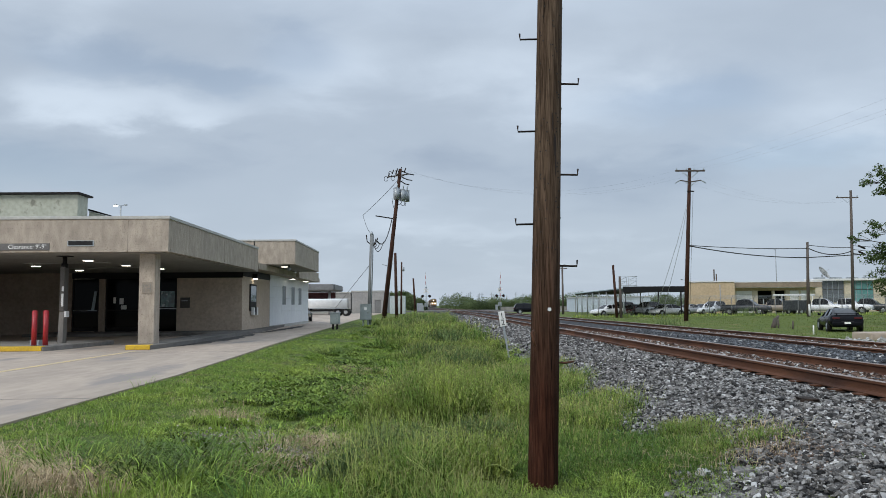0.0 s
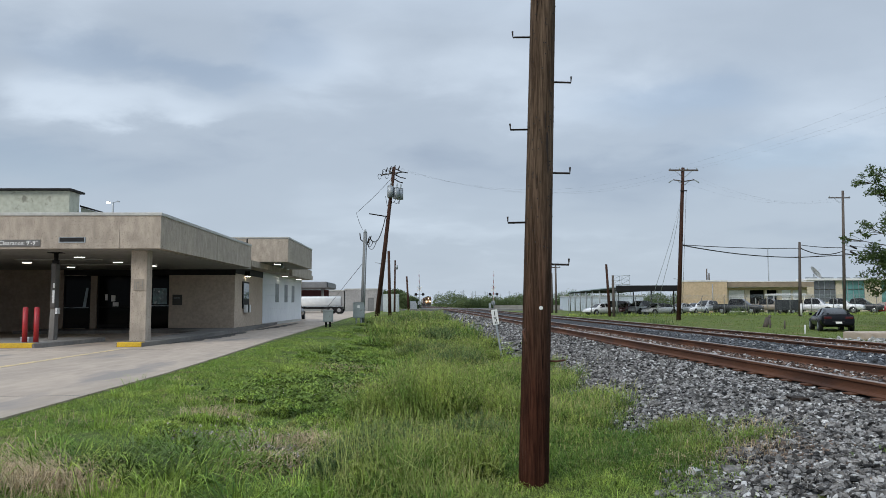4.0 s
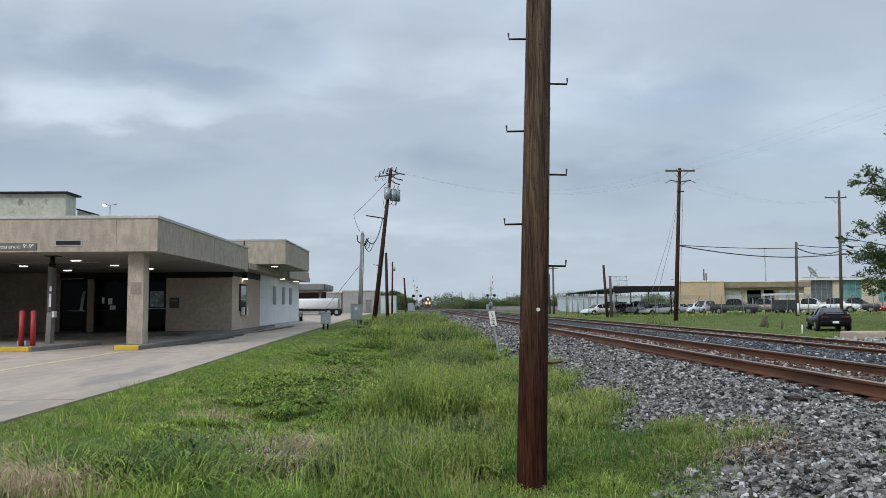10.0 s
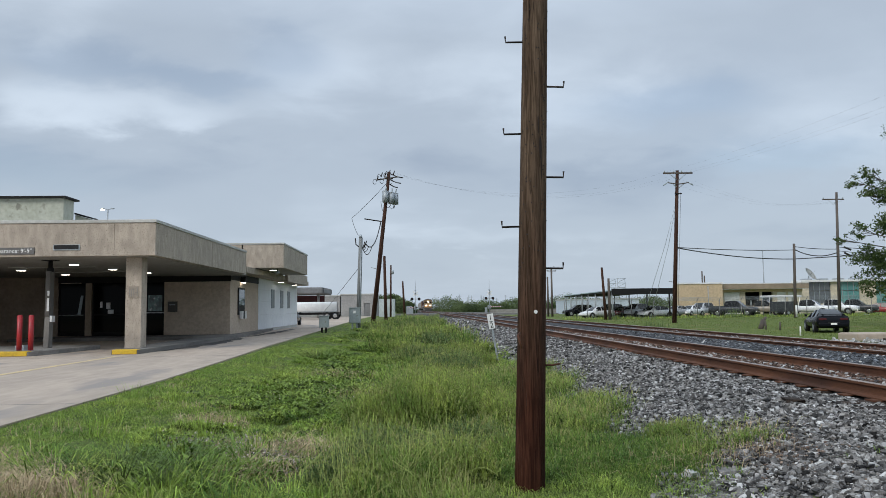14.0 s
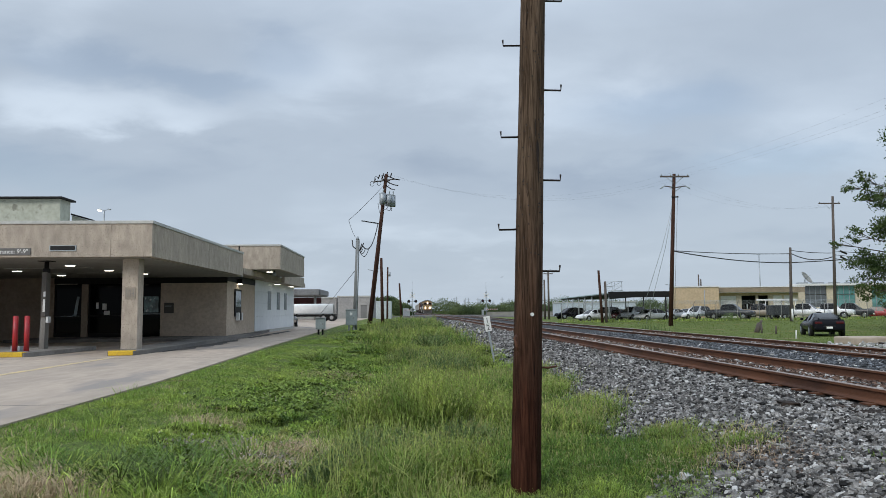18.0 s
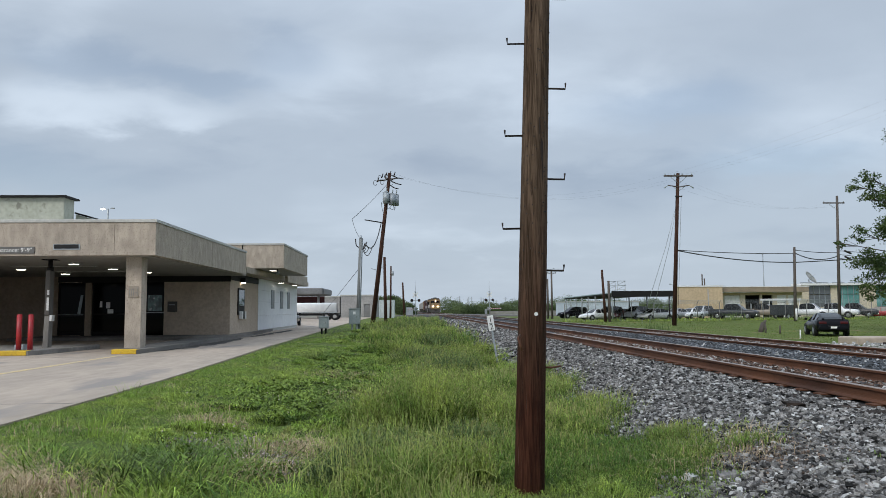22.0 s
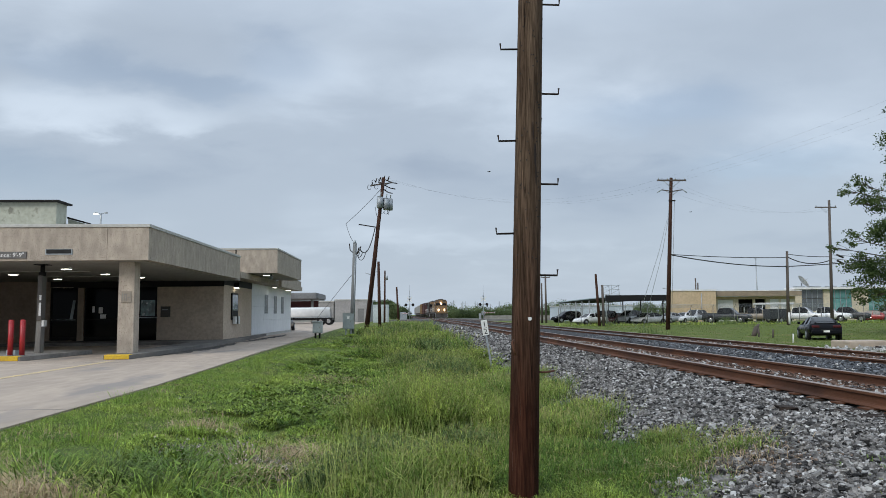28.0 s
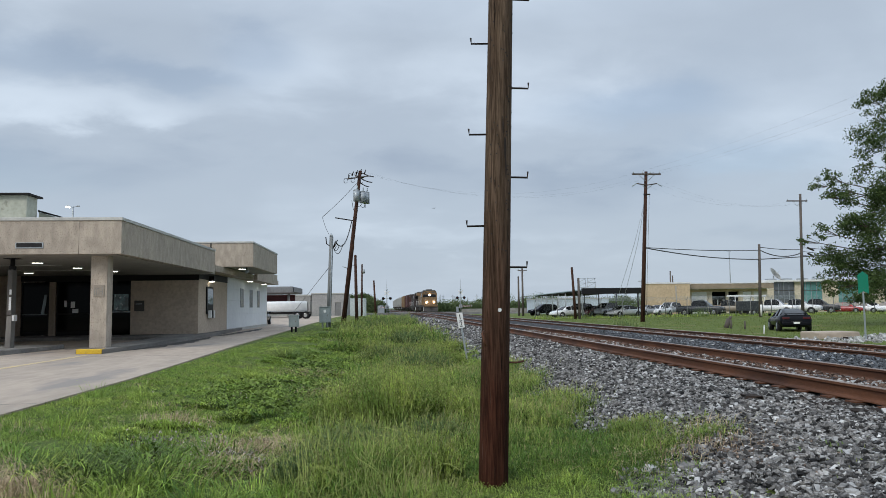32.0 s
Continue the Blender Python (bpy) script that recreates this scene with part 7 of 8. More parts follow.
# tall weeds in the middle of the verge
def weeds(name, n, x0, x1, y0, y1, hlo, hhi, label, keep, leafy=7, thick=0.006, tone=None):
    # stems stand in tufts and fan out from the tuft's middle
    cx, cy = scatter(max(8, n // 34), x0, x1, y0, y1, keep)
    tuft = RNG.randint(0, len(cx), n)
    ox, oy = RNG.normal(0, 0.12 + 0.004 * y0, n), RNG.normal(0, 0.12 + 0.004 * y0, n)
    x, y = cx[tuft] + ox, cy[tuft] + oy
    h = RNG.uniform(hlo, hhi, n) * (0.7 + 0.5 * RNG.rand(len(cx)))[tuft] * trod(x, y) * np.clip(0.25 + 1.5 * patch(x, y, 0.8 if y0 < 20 else 0.35, 14.2), 0.4, 1.5)
    head = np.arctan2(oy, ox) + RNG.normal(0, 1.0, n)
    lean = np.clip(np.hypot(ox, oy) * 2.6 + RNG.normal(0.2, 0.22, n), 0.03, 1.2)
    z = heights(x, y) - 0.02
    shade = (RNG.rand(len(cx)) < 0.27)[tuft]
    for pick, m in ((~shade, tone or WEED), (shade, RANK)):
        blades(name, x[pick], y[pick], h[pick], np.full(pick.sum(), thick), lean[pick], m, label, z[pick], head[pick])
    f = RNG.uniform(0.08, 0.8, (n, leafy))
    lx = (x[:, None] + np.cos(head)[:, None] * lean[:, None] * h[:, None] * 0.35 * f).ravel()
    ly = (y[:, None] + np.sin(head)[:, None] * lean[:, None] * h[:, None] * 0.35 * f).ravel()
    lz = (z[:, None] + h[:, None] * f * 0.92).ravel()
    lh = np.repeat(h, leafy) * RNG.uniform(0.1, 0.34, n * leafy)
    wide, lean_l = np.full(n * leafy, thick * 1.5), RNG.uniform(0.3, 1.5, n * leafy)
    # leaves low on the stem are coloured dark to stand for shade
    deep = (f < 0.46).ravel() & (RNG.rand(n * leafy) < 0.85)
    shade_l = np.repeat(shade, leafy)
    for pick, m in ((~deep & ~shade_l, tone or WEED), (~deep & shade_l, RANK), (deep, DARK_SHADED_LEAF)):
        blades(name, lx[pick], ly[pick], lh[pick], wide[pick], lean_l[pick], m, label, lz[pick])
    pick = RNG.rand(n) < (0.08 if tone or hhi < 0.2 else 0.45)
    tx = x + np.cos(head) * lean * h * 0.62
    ty = y + np.sin(head) * lean * h * 0.62
    k = pick.sum()
    blades("seed_spikes", tx[pick], ty[pick], RNG.uniform(0.15, 0.34, k) * h[pick] + 0.01, np.full(k, thick * 1.6), lean[pick] * 1.2, SEED, "pale green seed spikes of the weeds", (z + h * 0.8)[pick], head[pick])


def build_weeds():
    def belt(x, y):
        c = 0.55 + 0.012 * (y - 8)
        return step(1.65, 0.5, np.abs(x - c) / (1 + 0.0 * y)) * np.clip(0.1 + 1.5 * patch(x, y, 0.75, 9.1), 0, 1)
    weeds("tall_weeds", 5000, -1.0, 2.0, 6.7, 13, 0.12, 0.32, "olive-green weeds with seed stalks", belt, 5, 0.0036)
    weeds("tall_weeds", 6000, -1.4, 2.8, 13, 26, 0.2, 0.45, "tall olive-green weeds with seed stalks", belt, 5, 0.006)
    weeds("tall_weeds", 4200, -2.4, 2.5, 26, 85, 0.35, 0.75, "tall olive-green weeds with seed stalks", lambda x, y: np.clip(1.4 * patch(x, y, 0.3, 2.2), 0, 1), 5, 0.013)
    weeds("tall_weeds", 2600, -2.4, 2.5, 26, 85, 0.35, 0.75, "tall olive-green weeds with seed stalks", lambda x, y: np.clip(1.4 * patch(x, y, 0.3, 2.2), 0, 1), 5, 0.013, SAGE)
    # lower growth round the pole and towards the stones
    clear = lambda x, y: np.clip((np.hypot((x - 0.97) / 0.42, (y - 6.1) / 0.55) - 0.75) * 4, 0, 1)
    weeds("rank_grass", 14000, 0.7, 3.0, 6.55, 8.6, 0.09, 0.19, "dense dark green grass spreading onto the stones", lambda x, y: clear(x, y) * (x < verge_edge(y) + 0.1) * np.clip(0.4 + 1.1 * patch(x, y, 1.7, 5.5), 0.2, 1), 5, 0.0042, RANK)
    weeds("rank_grass", 9500, 0.9, 3.3, 8.6, 17, 0.16, 0.36, "rank green grass between the pole and the stones", lambda x, y: (x < verge_edge(y) + 0.15) * np.clip(1.4 * patch(x, y, 1.1, 5.5), 0.2, 1), 5, 0.005)
    weeds("low_grass", 6500, 0.35, 2.5, 4.9, 6.75, 0.05, 0.13, "low thin seeding grass at the pole's foot", lambda x, y: np.clip(0.3 + 1.2 * patch(x, y, 1.6, 3.3), 0.2, 1), 4, 0.0034)
    weeds("rank_grass", 1500, -1.0, 0.55, 5.2, 6.9, 0.2, 0.4, "rank green grass in the foreground", lambda x, y: step(-0.9, -0.1, x) * step(0.62, 0.45, x) * np.clip(1.5 * patch(x, y, 1.4, 6.5), 0.1, 1), 6, 0.0042)
    weeds("weed_clumps", 1700, 2.3, 3.7, 6.8, 9.2, 0.13, 0.27, "low weeds growing out of the stones", lambda x, y: np.exp(-((x - 2.95) / 0.36) ** 2 - ((y - 7.9) / 0.55) ** 2), 8, 0.004)
    weeds("weed_clumps", 220, 3.2, 3.9, 7.2, 8.0, 0.08, 0.15, "low weeds growing out of the stones", lambda x, y: np.exp(-((x - 3.5) / 0.2) ** 2 - ((y - 7.6) / 0.25) ** 2), 6, 0.004)
    weeds("weed_clumps", 300, 2.4, 4.2, 5.0, 6.4, 0.07, 0.14, "low weeds growing out of the stones", lambda x, y: np.clip(1.2 * patch(x, y, 1.2, 8.8), 0, 1), 5, 0.006)
    # coarse tufts all over the verge, some tall, some low
    tufts = np.stack(scatter(150, -4.3, 1.6, 5.2, 26, None, 1.6), 1)
    k = 46
    tx, ty = np.repeat(tufts[:, 0], k), np.repeat(tufts[:, 1], k)
    ox, oy = RNG.normal(0, 0.09, len(tx)), RNG.normal(0, 0.09, len(tx))
    size = np.repeat(RNG.uniform(0.08, 0.34, len(tufts)), k)
    which = np.repeat(RNG.rand(len(tufts)) < 0.6, k)
    for pick, m in ((which, LAWN), (~which, WEED)):
        blades("grass_tufts", (tx + ox)[pick], (ty + oy)[pick], (size * RNG.uniform(0.5, 1.3, len(tx)))[pick], RNG.uniform(0.004, 0.009, pick.sum()), np.clip(np.hypot(ox, oy)[pick] * 6 + 0.2, 0, 1.6), m, "coarse grass tufts in the verge", None, np.arctan2(oy, ox)[pick] + RNG.normal(0, 0.4, pick.sum()))
    # arching clumps of broad grass, green and half withered
    for cx, cy, n, hh, m in ((-2.95, 6.35, 150, 0.42, LAWN), (-2.7, 6.6, 150, 0.36, RANK), (-2.45, 6.3, 150, 0.40, DARK_SHADED_LEAF), (-2.6, 6.9, 120, 0.34, SAGE), (-2.05, 6.15, 170, 0.40, LAWN), (-1.8, 6.5, 110, 0.5, RANK), (-2.2, 7.3, 120, 0.4, RANK),
                             (-2.35, 7.4, 90, 0.34, SAGE), (-1.65, 7.7, 90, 0.46, RANK), (-1.0, 6.1, 120, 0.35, LAWN), (-1.3, 5.8, 120, 0.3, RANK), (-3.3, 6.9, 120, 0.25, RANK), (-2.75, 21.5, 260, 0.6, WEED), (-2.75, 21.4, 120, 0.5, SAGE), (-1.1, 14.2, 120, 0.3, WEED)):
        x, y = RNG.normal(cx, 0.15, n), RNG.normal(cy, 0.14, n)
        blades("grass_clump", x, y, RNG.uniform(0.45, 1.0, n) * hh, RNG.uniform(0.006, 0.014, n), RNG.uniform(0.7, 2.2, n), m, "arching clump of coarse grass", None, np.arctan2(y - cy, x - cx) + RNG.normal(0, 0.5, n), 0.2)


# bushy weeds: upright stems thick with fine short leaves
BUSHES = [  # x, y, reach, height, stems, tone
    (0.15, 9.6, 0.55, 0.92, 680, 0), (-0.45, 9.9, 0.5, 0.72, 460, 0), (0.75, 10.2, 0.5, 0.85, 520, 0), (0.35, 10.9, 0.6, 0.95, 560, 0), (1.25, 9.4, 0.4, 0.62, 320, 0),
    (-0.1, 6.35, 0.45, 0.56, 460, 0), (0.4, 6.7, 0.35, 0.58, 320, 0), (-0.6, 6.6, 0.4, 0.42, 320, 1), (0.15, 7.5, 0.5, 0.45, 380, 1), (-0.35, 7.9, 0.45, 0.48, 320, 1), (0.6, 8.3, 0.4, 0.4, 260, 1),
    (0.85, 17.5, 0.8, 0.75, 420, 1), (0.2, 14.5, 0.6, 0.6, 340, 0), (1.3, 14.0, 0.6, 0.55, 320, 0), (1.6, 20.0, 0.7, 0.6, 300, 0), (0.1, 22.0, 0.9, 0.6, 320, 1), (1.9, 25.0, 0.9, 0.7, 300, 0),
    (-0.6, 27.0, 1.0, 0.7, 280, 0), (1.2, 31.0, 1.2, 0.8, 280, 1), (-1.2, 36.0, 1.3, 0.8, 260, 0), (0.6, 41.0, 1.5, 0.8, 260, 0), (-2.2, 50.0, 1.2, 0.8, 220, 0), (-0.5, 55.0, 1.6, 0.9, 220, 1)]


def build_bushes():
    sets = {}

    def add(tone, *cols):
        sets.setdefault(tone, []).append(cols)
    for cx, cy, r, h, n, tone in BUSHES:
        body = SAGE if tone else WEED
        a, q = RNG.rand(n) * 6.283, np.sqrt(RNG.rand(n))
        x, y = cx + np.cos(a) * q * r, cy + np.sin(a) * q * r * 0.8
        hh = h * (1 - 0.45 * q ** 2) * RNG.uniform(0.6, 1.12, n)
        lean = np.clip(0.06 + 0.3 * q + RNG.normal(0, 0.09, n), 0.0, 0.6)
        head = a + RNG.normal(0, 0.5, n)
        z = heights(x, y) - 0.02
        w = 0.0034 + 0.00042 * cy
        add(body, x, y, hh, np.full(n, w), lean, z, head)
        k = 13
        f = RNG.rand(n, k) ** 0.8 * 0.9 + 0.08
        off = (lean * hh)[:, None] * np.where(f < 0.6, f * 0.5, 0.3 + (f - 0.6) * 1.75)
        lx, ly = (x[:, None] + np.cos(head)[:, None] * off).ravel(), (y[:, None] + np.sin(head)[:, None] * off).ravel()
        lz = (z[:, None] + hh[:, None] * f * (1 - 0.32 * lean[:, None])).ravel()
        m = n * k
        fl = f.ravel()
        lh = RNG.uniform(0.025, 0.085, m) * (1.25 - 0.75 * fl) * (0.8 + 0.02 * cy)
        lw, ll, la = RNG.uniform(0.8, 1.7, m) * w, RNG.uniform(0.4, 1.7, m), RNG.rand(m) * 6.283
        # shade inside the bush is put into the colour of its lower leaves
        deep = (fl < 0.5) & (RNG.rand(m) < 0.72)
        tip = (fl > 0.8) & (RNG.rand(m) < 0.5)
        for pick, mt in ((deep, DARK_SHADED_LEAF), (tip, SEED), (~deep & ~tip, body)):
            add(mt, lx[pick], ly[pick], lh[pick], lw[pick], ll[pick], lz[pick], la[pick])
    for mt, rows in sets.items():
        x, y, h, w, lean, z, head = (np.concatenate(c) for c in zip(*rows))
        blades("bushy_weeds", x, y, h, w, lean, mt, "bushy upright weeds with fine leaves", z, head)
    # pale winding seed stalks standing out of the nearest weeds
    rng = random.Random(17)
    bm = bmesh.new()
    for i in range(170):
        x, y = rng.uniform(-0.85, 0.42), rng.uniform(5.5, 7.4)
        p = Vector((x, y, ground_z(x, y)))
        a, up, step_l = rng.uniform(0, 6.28), rng.uniform(1.15, 1.5), rng.uniform(0.035, 0.062)
        turn, sway = rng.uniform(-0.2, 0.12), rng.uniform(-0.3, 0.3)
        pts = [p.copy()]
        for k in range(11):
            p = p + step_l * Vector((math.cos(a) * math.cos(up), math.sin(a) * math.cos(up), math.sin(up)))
            up += turn + rng.uniform(-0.3, 0.3)
            a += sway + rng.uniform(-0.25, 0.25)
            pts.append(p.copy())
        bent(pts, rng.uniform(0.0016, 0.0028), 4, bm)
        for k in range(3, 12):
            for j in range(2):
                c = pts[k] + Vector((rng.uniform(-0.006, 0.006), rng.uniform(-0.006, 0.006), rng.uniform(-0.015, 0.015)))
                d = Vector((rng.uniform(-1, 1), rng.uniform(-1, 1), 0.9)).normalized() * rng.uniform(0.007, 0.013)
                e = d.orthogonal().normalized() * 0.003
                bm.faces.new([bm.verts.new(c - e), bm.verts.new(c + e), bm.verts.new(c + d)])
    tagged(link("seed_stalks", bm, STALK), "pale winding seed stalks of the weeds", "grass", kind="stuff")


# close mown turf along the driveway
def build_turf():
    for n, y0, y1, w in ((90000, 5.0, 10.5, 0.0048), (60000, 10.5, 18.0, 0.008), (30000, 18.0, 34.0, 0.014)):
        x, y = scatter(n, EDGE_X - 0.3, -1.0, y0, y1, lambda x, y: (x > EDGE_X - 0.02 * np.maximum(0, y - 14) + RNG.normal(0, 0.05, len(x))) * step(-1.2, -2.4, x))
        k = len(x)
        p = patch(x, y, 2.4, 33.0)
        tone = RNG.rand(k) < 0.72 * np.clip(0.4 + p, 0, 1)
        h = RNG.uniform(0.025, 0.06, k) * (0.7 + 0.7 * p)
        for pick, mt in ((tone, LAWN), (~tone, RANK)):
            blades("mown_turf", x[pick], y[pick], h[pick], w * RNG.uniform(0.7, 1.3, pick.sum()), RNG.uniform(0.3, 1.6, pick.sum()), mt, "close mown turf along the driveway")
        b = RNG.rand(k) < 0.02
        blades("mown_turf", x[b], y[b], h[b] * 1.2, np.full(b.sum(), w * 0.9), RNG.uniform(0.6, 2.0, b.sum()), STRAW, "dry clippings in the mown turf")


def build_straw():
    for cx, cy, r, n in ((-1.2, 8.2, 0.26, 1100), (-1.55, 8.0, 0.2, 300), (-2.55, 9.4, 0.2, 420), (-1.65, 17.0, 0.4, 500), (-1.3, 7.3, 0.3, 300), (3.1, 6.9, 0.28, 260), (3.4, 7.5, 0.2, 160), (-2.75, 5.75, 0.22, 700), (-3.2, 6.0, 0.28, 1300), (-3.7, 6.5, 0.3, 500), (-0.95, 13.4, 0.35, 200), (-1.45, 6.9, 0.3, 200), (2.55, 7.0, 0.3, 200), (2.05, 10.2, 0.35, 260)):
        x, y = RNG.normal(cx, r, n), RNG.normal(cy, r * 0.8, n)
        blades("dry_straw", x, y, RNG.uniform(0.06, 0.28, n), np.full(n, 0.006), RNG.uniform(0.5, 1.8, n), STRAW, "patch of dry straw-coloured grass")


def build_clover():
    def disks(name, x, y, z, r, material, label):
        n = len(x)
        a = RNG.rand(n) * 6.28
        tilt = RNG.uniform(-0.8, 0.8, (n, 2))
        P = np.empty((n, 6, 3))
        for k in range(6):
            c, s = np.cos(a + k * math.pi / 3), np.sin(a + k * math.pi / 3)
            rr = r * (1 if k % 2 == 0 else 0.75)
            P[:, k] = np.stack([x + rr * c, y + rr * s, z + rr * (c * tilt[:, 0] + s * tilt[:, 1])], 1)
        ob = raw(name, P.reshape(-1, 3).tolist(), (np.arange(n)[:, None] * 6 + np.arange(6)).tolist(), material)
        tagged(ob, label, "ground cover", kind="stuff")
    for cx, cy, rx, ry, n, big in ((-1.7, 19, 0.6, 2.0, 1500, 1.2), (-2.0, 12.6, 0.75, 1.6, 4200, 1.0), (-1.6, 11.2, 0.5, 0.6, 1100, 0.9), (-1.2, 14.8, 0.5, 1.2, 1300, 1.0), (-1.6, 7.0, 0.5, 0.4, 300, 0.8)):
        x, y = RNG.normal(cx, rx * 0.6, n), RNG.normal(cy, ry * 0.6, n)
        hump = np.clip(patch(x, y, 2.6, 41.0) * 1.5 - 0.35, 0.02, 1)
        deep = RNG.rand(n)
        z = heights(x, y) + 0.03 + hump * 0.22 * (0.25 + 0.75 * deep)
        # lowest clover leaves get the dark tone in place of shade
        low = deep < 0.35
        for pick, mt in ((~low, CLOVER), (low, DARK_SHADED_LEAF)):
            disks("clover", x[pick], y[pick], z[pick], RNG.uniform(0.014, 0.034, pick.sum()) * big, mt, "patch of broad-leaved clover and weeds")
    for cx, cy, rx, ry, n in ((-1.45, 7.6, 0.34, 0.5, 620), (-1.85, 8.3, 0.2, 0.25, 200), (-2.3, 7.9, 0.2, 0.25, 160), (-1.0, 14.6, 0.3, 0.6, 160)):
        x, y = RNG.normal(cx, rx * 0.7, n), RNG.normal(cy, ry * 0.7, n)
        disks("withered_leaves", x, y, heights(x, y) + RNG.uniform(0.04, 0.12, n), RNG.uniform(0.007, 0.016, n), WITHER, "patch of withered grey-brown leaves")
        k = n // 9
        disks("pale_husks", x[:k], y[:k], heights(x[:k], y[:k]) + RNG.uniform(0.1, 0.15, k), RNG.uniform(0.007, 0.014, k), BLOOM, "pale dry husks among withered leaves")
    n = 70
    x = np.concatenate([RNG.normal(-1.9, 0.5, n // 2), RNG.normal(-1.5, 0.35, n // 4), RNG.normal(-2.4, 0.4, n // 4)])
    y = np.concatenate([RNG.normal(11.8, 0.8, n // 2), RNG.normal(7.2, 0.3, n // 4), RNG.normal(8.4, 0.4, n // 4)])
    disks("small_flowers", x, y, heights(x, y) + RNG.uniform(0.1, 0.22, len(x)), np.full(len(x), 0.011), BLOOM, "small pale wild flowers in the verge")


def build_mounds():
    """Low domes of broad-leaved weeds that make the verge lumpy."""
    sets = ((90, -2.9, 0.0, 6.2, 11.0, 0.9), (90, -3.0, 0.8, 11.0, 26.0, 1.15), (60, -3.6, 1.5, 26.0, 60.0, 2.2))
    for count, x0, x1, y0, y1, big in sets:
        cx, cy = scatter(count, x0, x1, y0, y1)
        # the mounds' lower leaves carry painted shade, the upper ones plain greens
        for m, share, lo, hi, words in ((DARK_SHADED_LEAF, 0.5, 0.0, 0.55, "low-set weed mound leaves coloured dark for shade"), (RANK, 0.5, 0.45, 1.0, "low green mounds of broad-leaved weeds"), (LAWN, 0.85, 0.5, 1.05, "low bright green mounds of broad-leaved weeds")):
            own = RNG.rand(len(cx)) < share
            k = 130
            px, py = np.repeat(cx[own], k), np.repeat(cy[own], k)
            r = np.repeat(RNG.uniform(0.1, 0.3, own.sum()) * big, k)
            tall = np.repeat(RNG.uniform(0.03, 0.11, own.sum()) * big ** 0.7, k)
            n = len(px)
            a, q = RNG.rand(n) * 6.283, RNG.rand(n) ** 0.6
            x, y = px + np.cos(a) * q * r, py + np.sin(a) * q * r * 0.8
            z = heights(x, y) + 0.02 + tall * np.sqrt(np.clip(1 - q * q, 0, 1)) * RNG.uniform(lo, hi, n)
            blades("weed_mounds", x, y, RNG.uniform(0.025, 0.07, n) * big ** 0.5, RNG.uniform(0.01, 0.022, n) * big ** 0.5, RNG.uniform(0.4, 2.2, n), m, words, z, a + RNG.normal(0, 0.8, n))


def build_lawn_east():
    x, y = scatter(60000, 13.6, 62, 24, 84, lambda x, y: (x > 13.3 + 0.4 * np.sin(y)) * np.clip(0.25 + 1.2 * patch(x, y, 0.3, 4.4), 0, 1) * (x < 10 + 0.75 * y), 1.2)
    blades("lawn_grass", x, y, RNG.uniform(0.03, 0.11, len(x)) * (1 + y * 0.004), 0.02 * RNG.uniform(0.7, 1.4, len(x)), RNG.uniform(0.1, 0.9, len(x)), EAST, "grass lawn beyond the tracks")
    x, y = scatter(3200, 17, 70, 82.6, 84.8)
    blades("fence_weeds", x, y, RNG.uniform(0.1, 0.5, len(x)) * (0.4 + patch(x, y, 0.6, 1.1)), np.full(len(x), 0.05), RNG.uniform(0.1, 0.6, len(x)), WEED, "rough weeds along the fence foot")
    for cx, cy, n, hh in ((14.6, 43.0, 160, 0.9), (36.6, 83.2, 90, 1.5), (37.2, 83.6, 60, 1.3), (22.0, 80.0, 60, 0.9)):
        x, y = RNG.normal(cx, 0.5, n), RNG.normal(cy, 0.4, n)
        blades("weed_clump", x, y, RNG.uniform(0.3, 1.0, n) * hh, np.full(n, 0.028), RNG.uniform(0.1, 0.8, n), SAGE, "tall rough weed clump")


# crushed stone
def stone_mesh(seed):
    """A broken, angular stone: a block with its corners knocked about, or a rounder lump."""
    r = random.Random(seed)
    bm = bmesh.new()
    if seed % 4:
        bmesh.ops.create_cube(bm, size=1.5)
        bmesh.ops.triangulate(bm, faces=bm.faces)
    else:
        bmesh.ops.create_icosphere(bm, subdivisions=1, radius=1)
    sx, sy, sz = r.uniform(0.8, 1.3), r.uniform(0.55, 0.9), r.uniform(0.4, 0.75)
    V = []
    bm.verts.ensure_lookup_table()
    for v in bm.verts:
        k = [r.uniform(0.55, 1.3) for j in range(3)] if seed % 4 else [r.uniform(0.65, 1.25)] * 3
        V.append((v.co.x * k[0] * sx, v.co.y * k[1] * sy, v.co.z * k[2] * sz))
    F = [[v.index for v in f.verts] for f in bm.faces]
    bm.free()
    return np.array(V), np.array(F)


STONES = [stone_mesh(s) for s in range(12)]


def bed_z(x, y):
    e = x
    return np.array([ground_z(a, b) for a, b in zip(x.tolist(), y.tolist())]) + 0.05 * step(2.7, 3.4, e) * (1 - step(12.8, 13.6, e)) - 0.004 + 0.02 * (1 - step(2.7, 3.4, e))


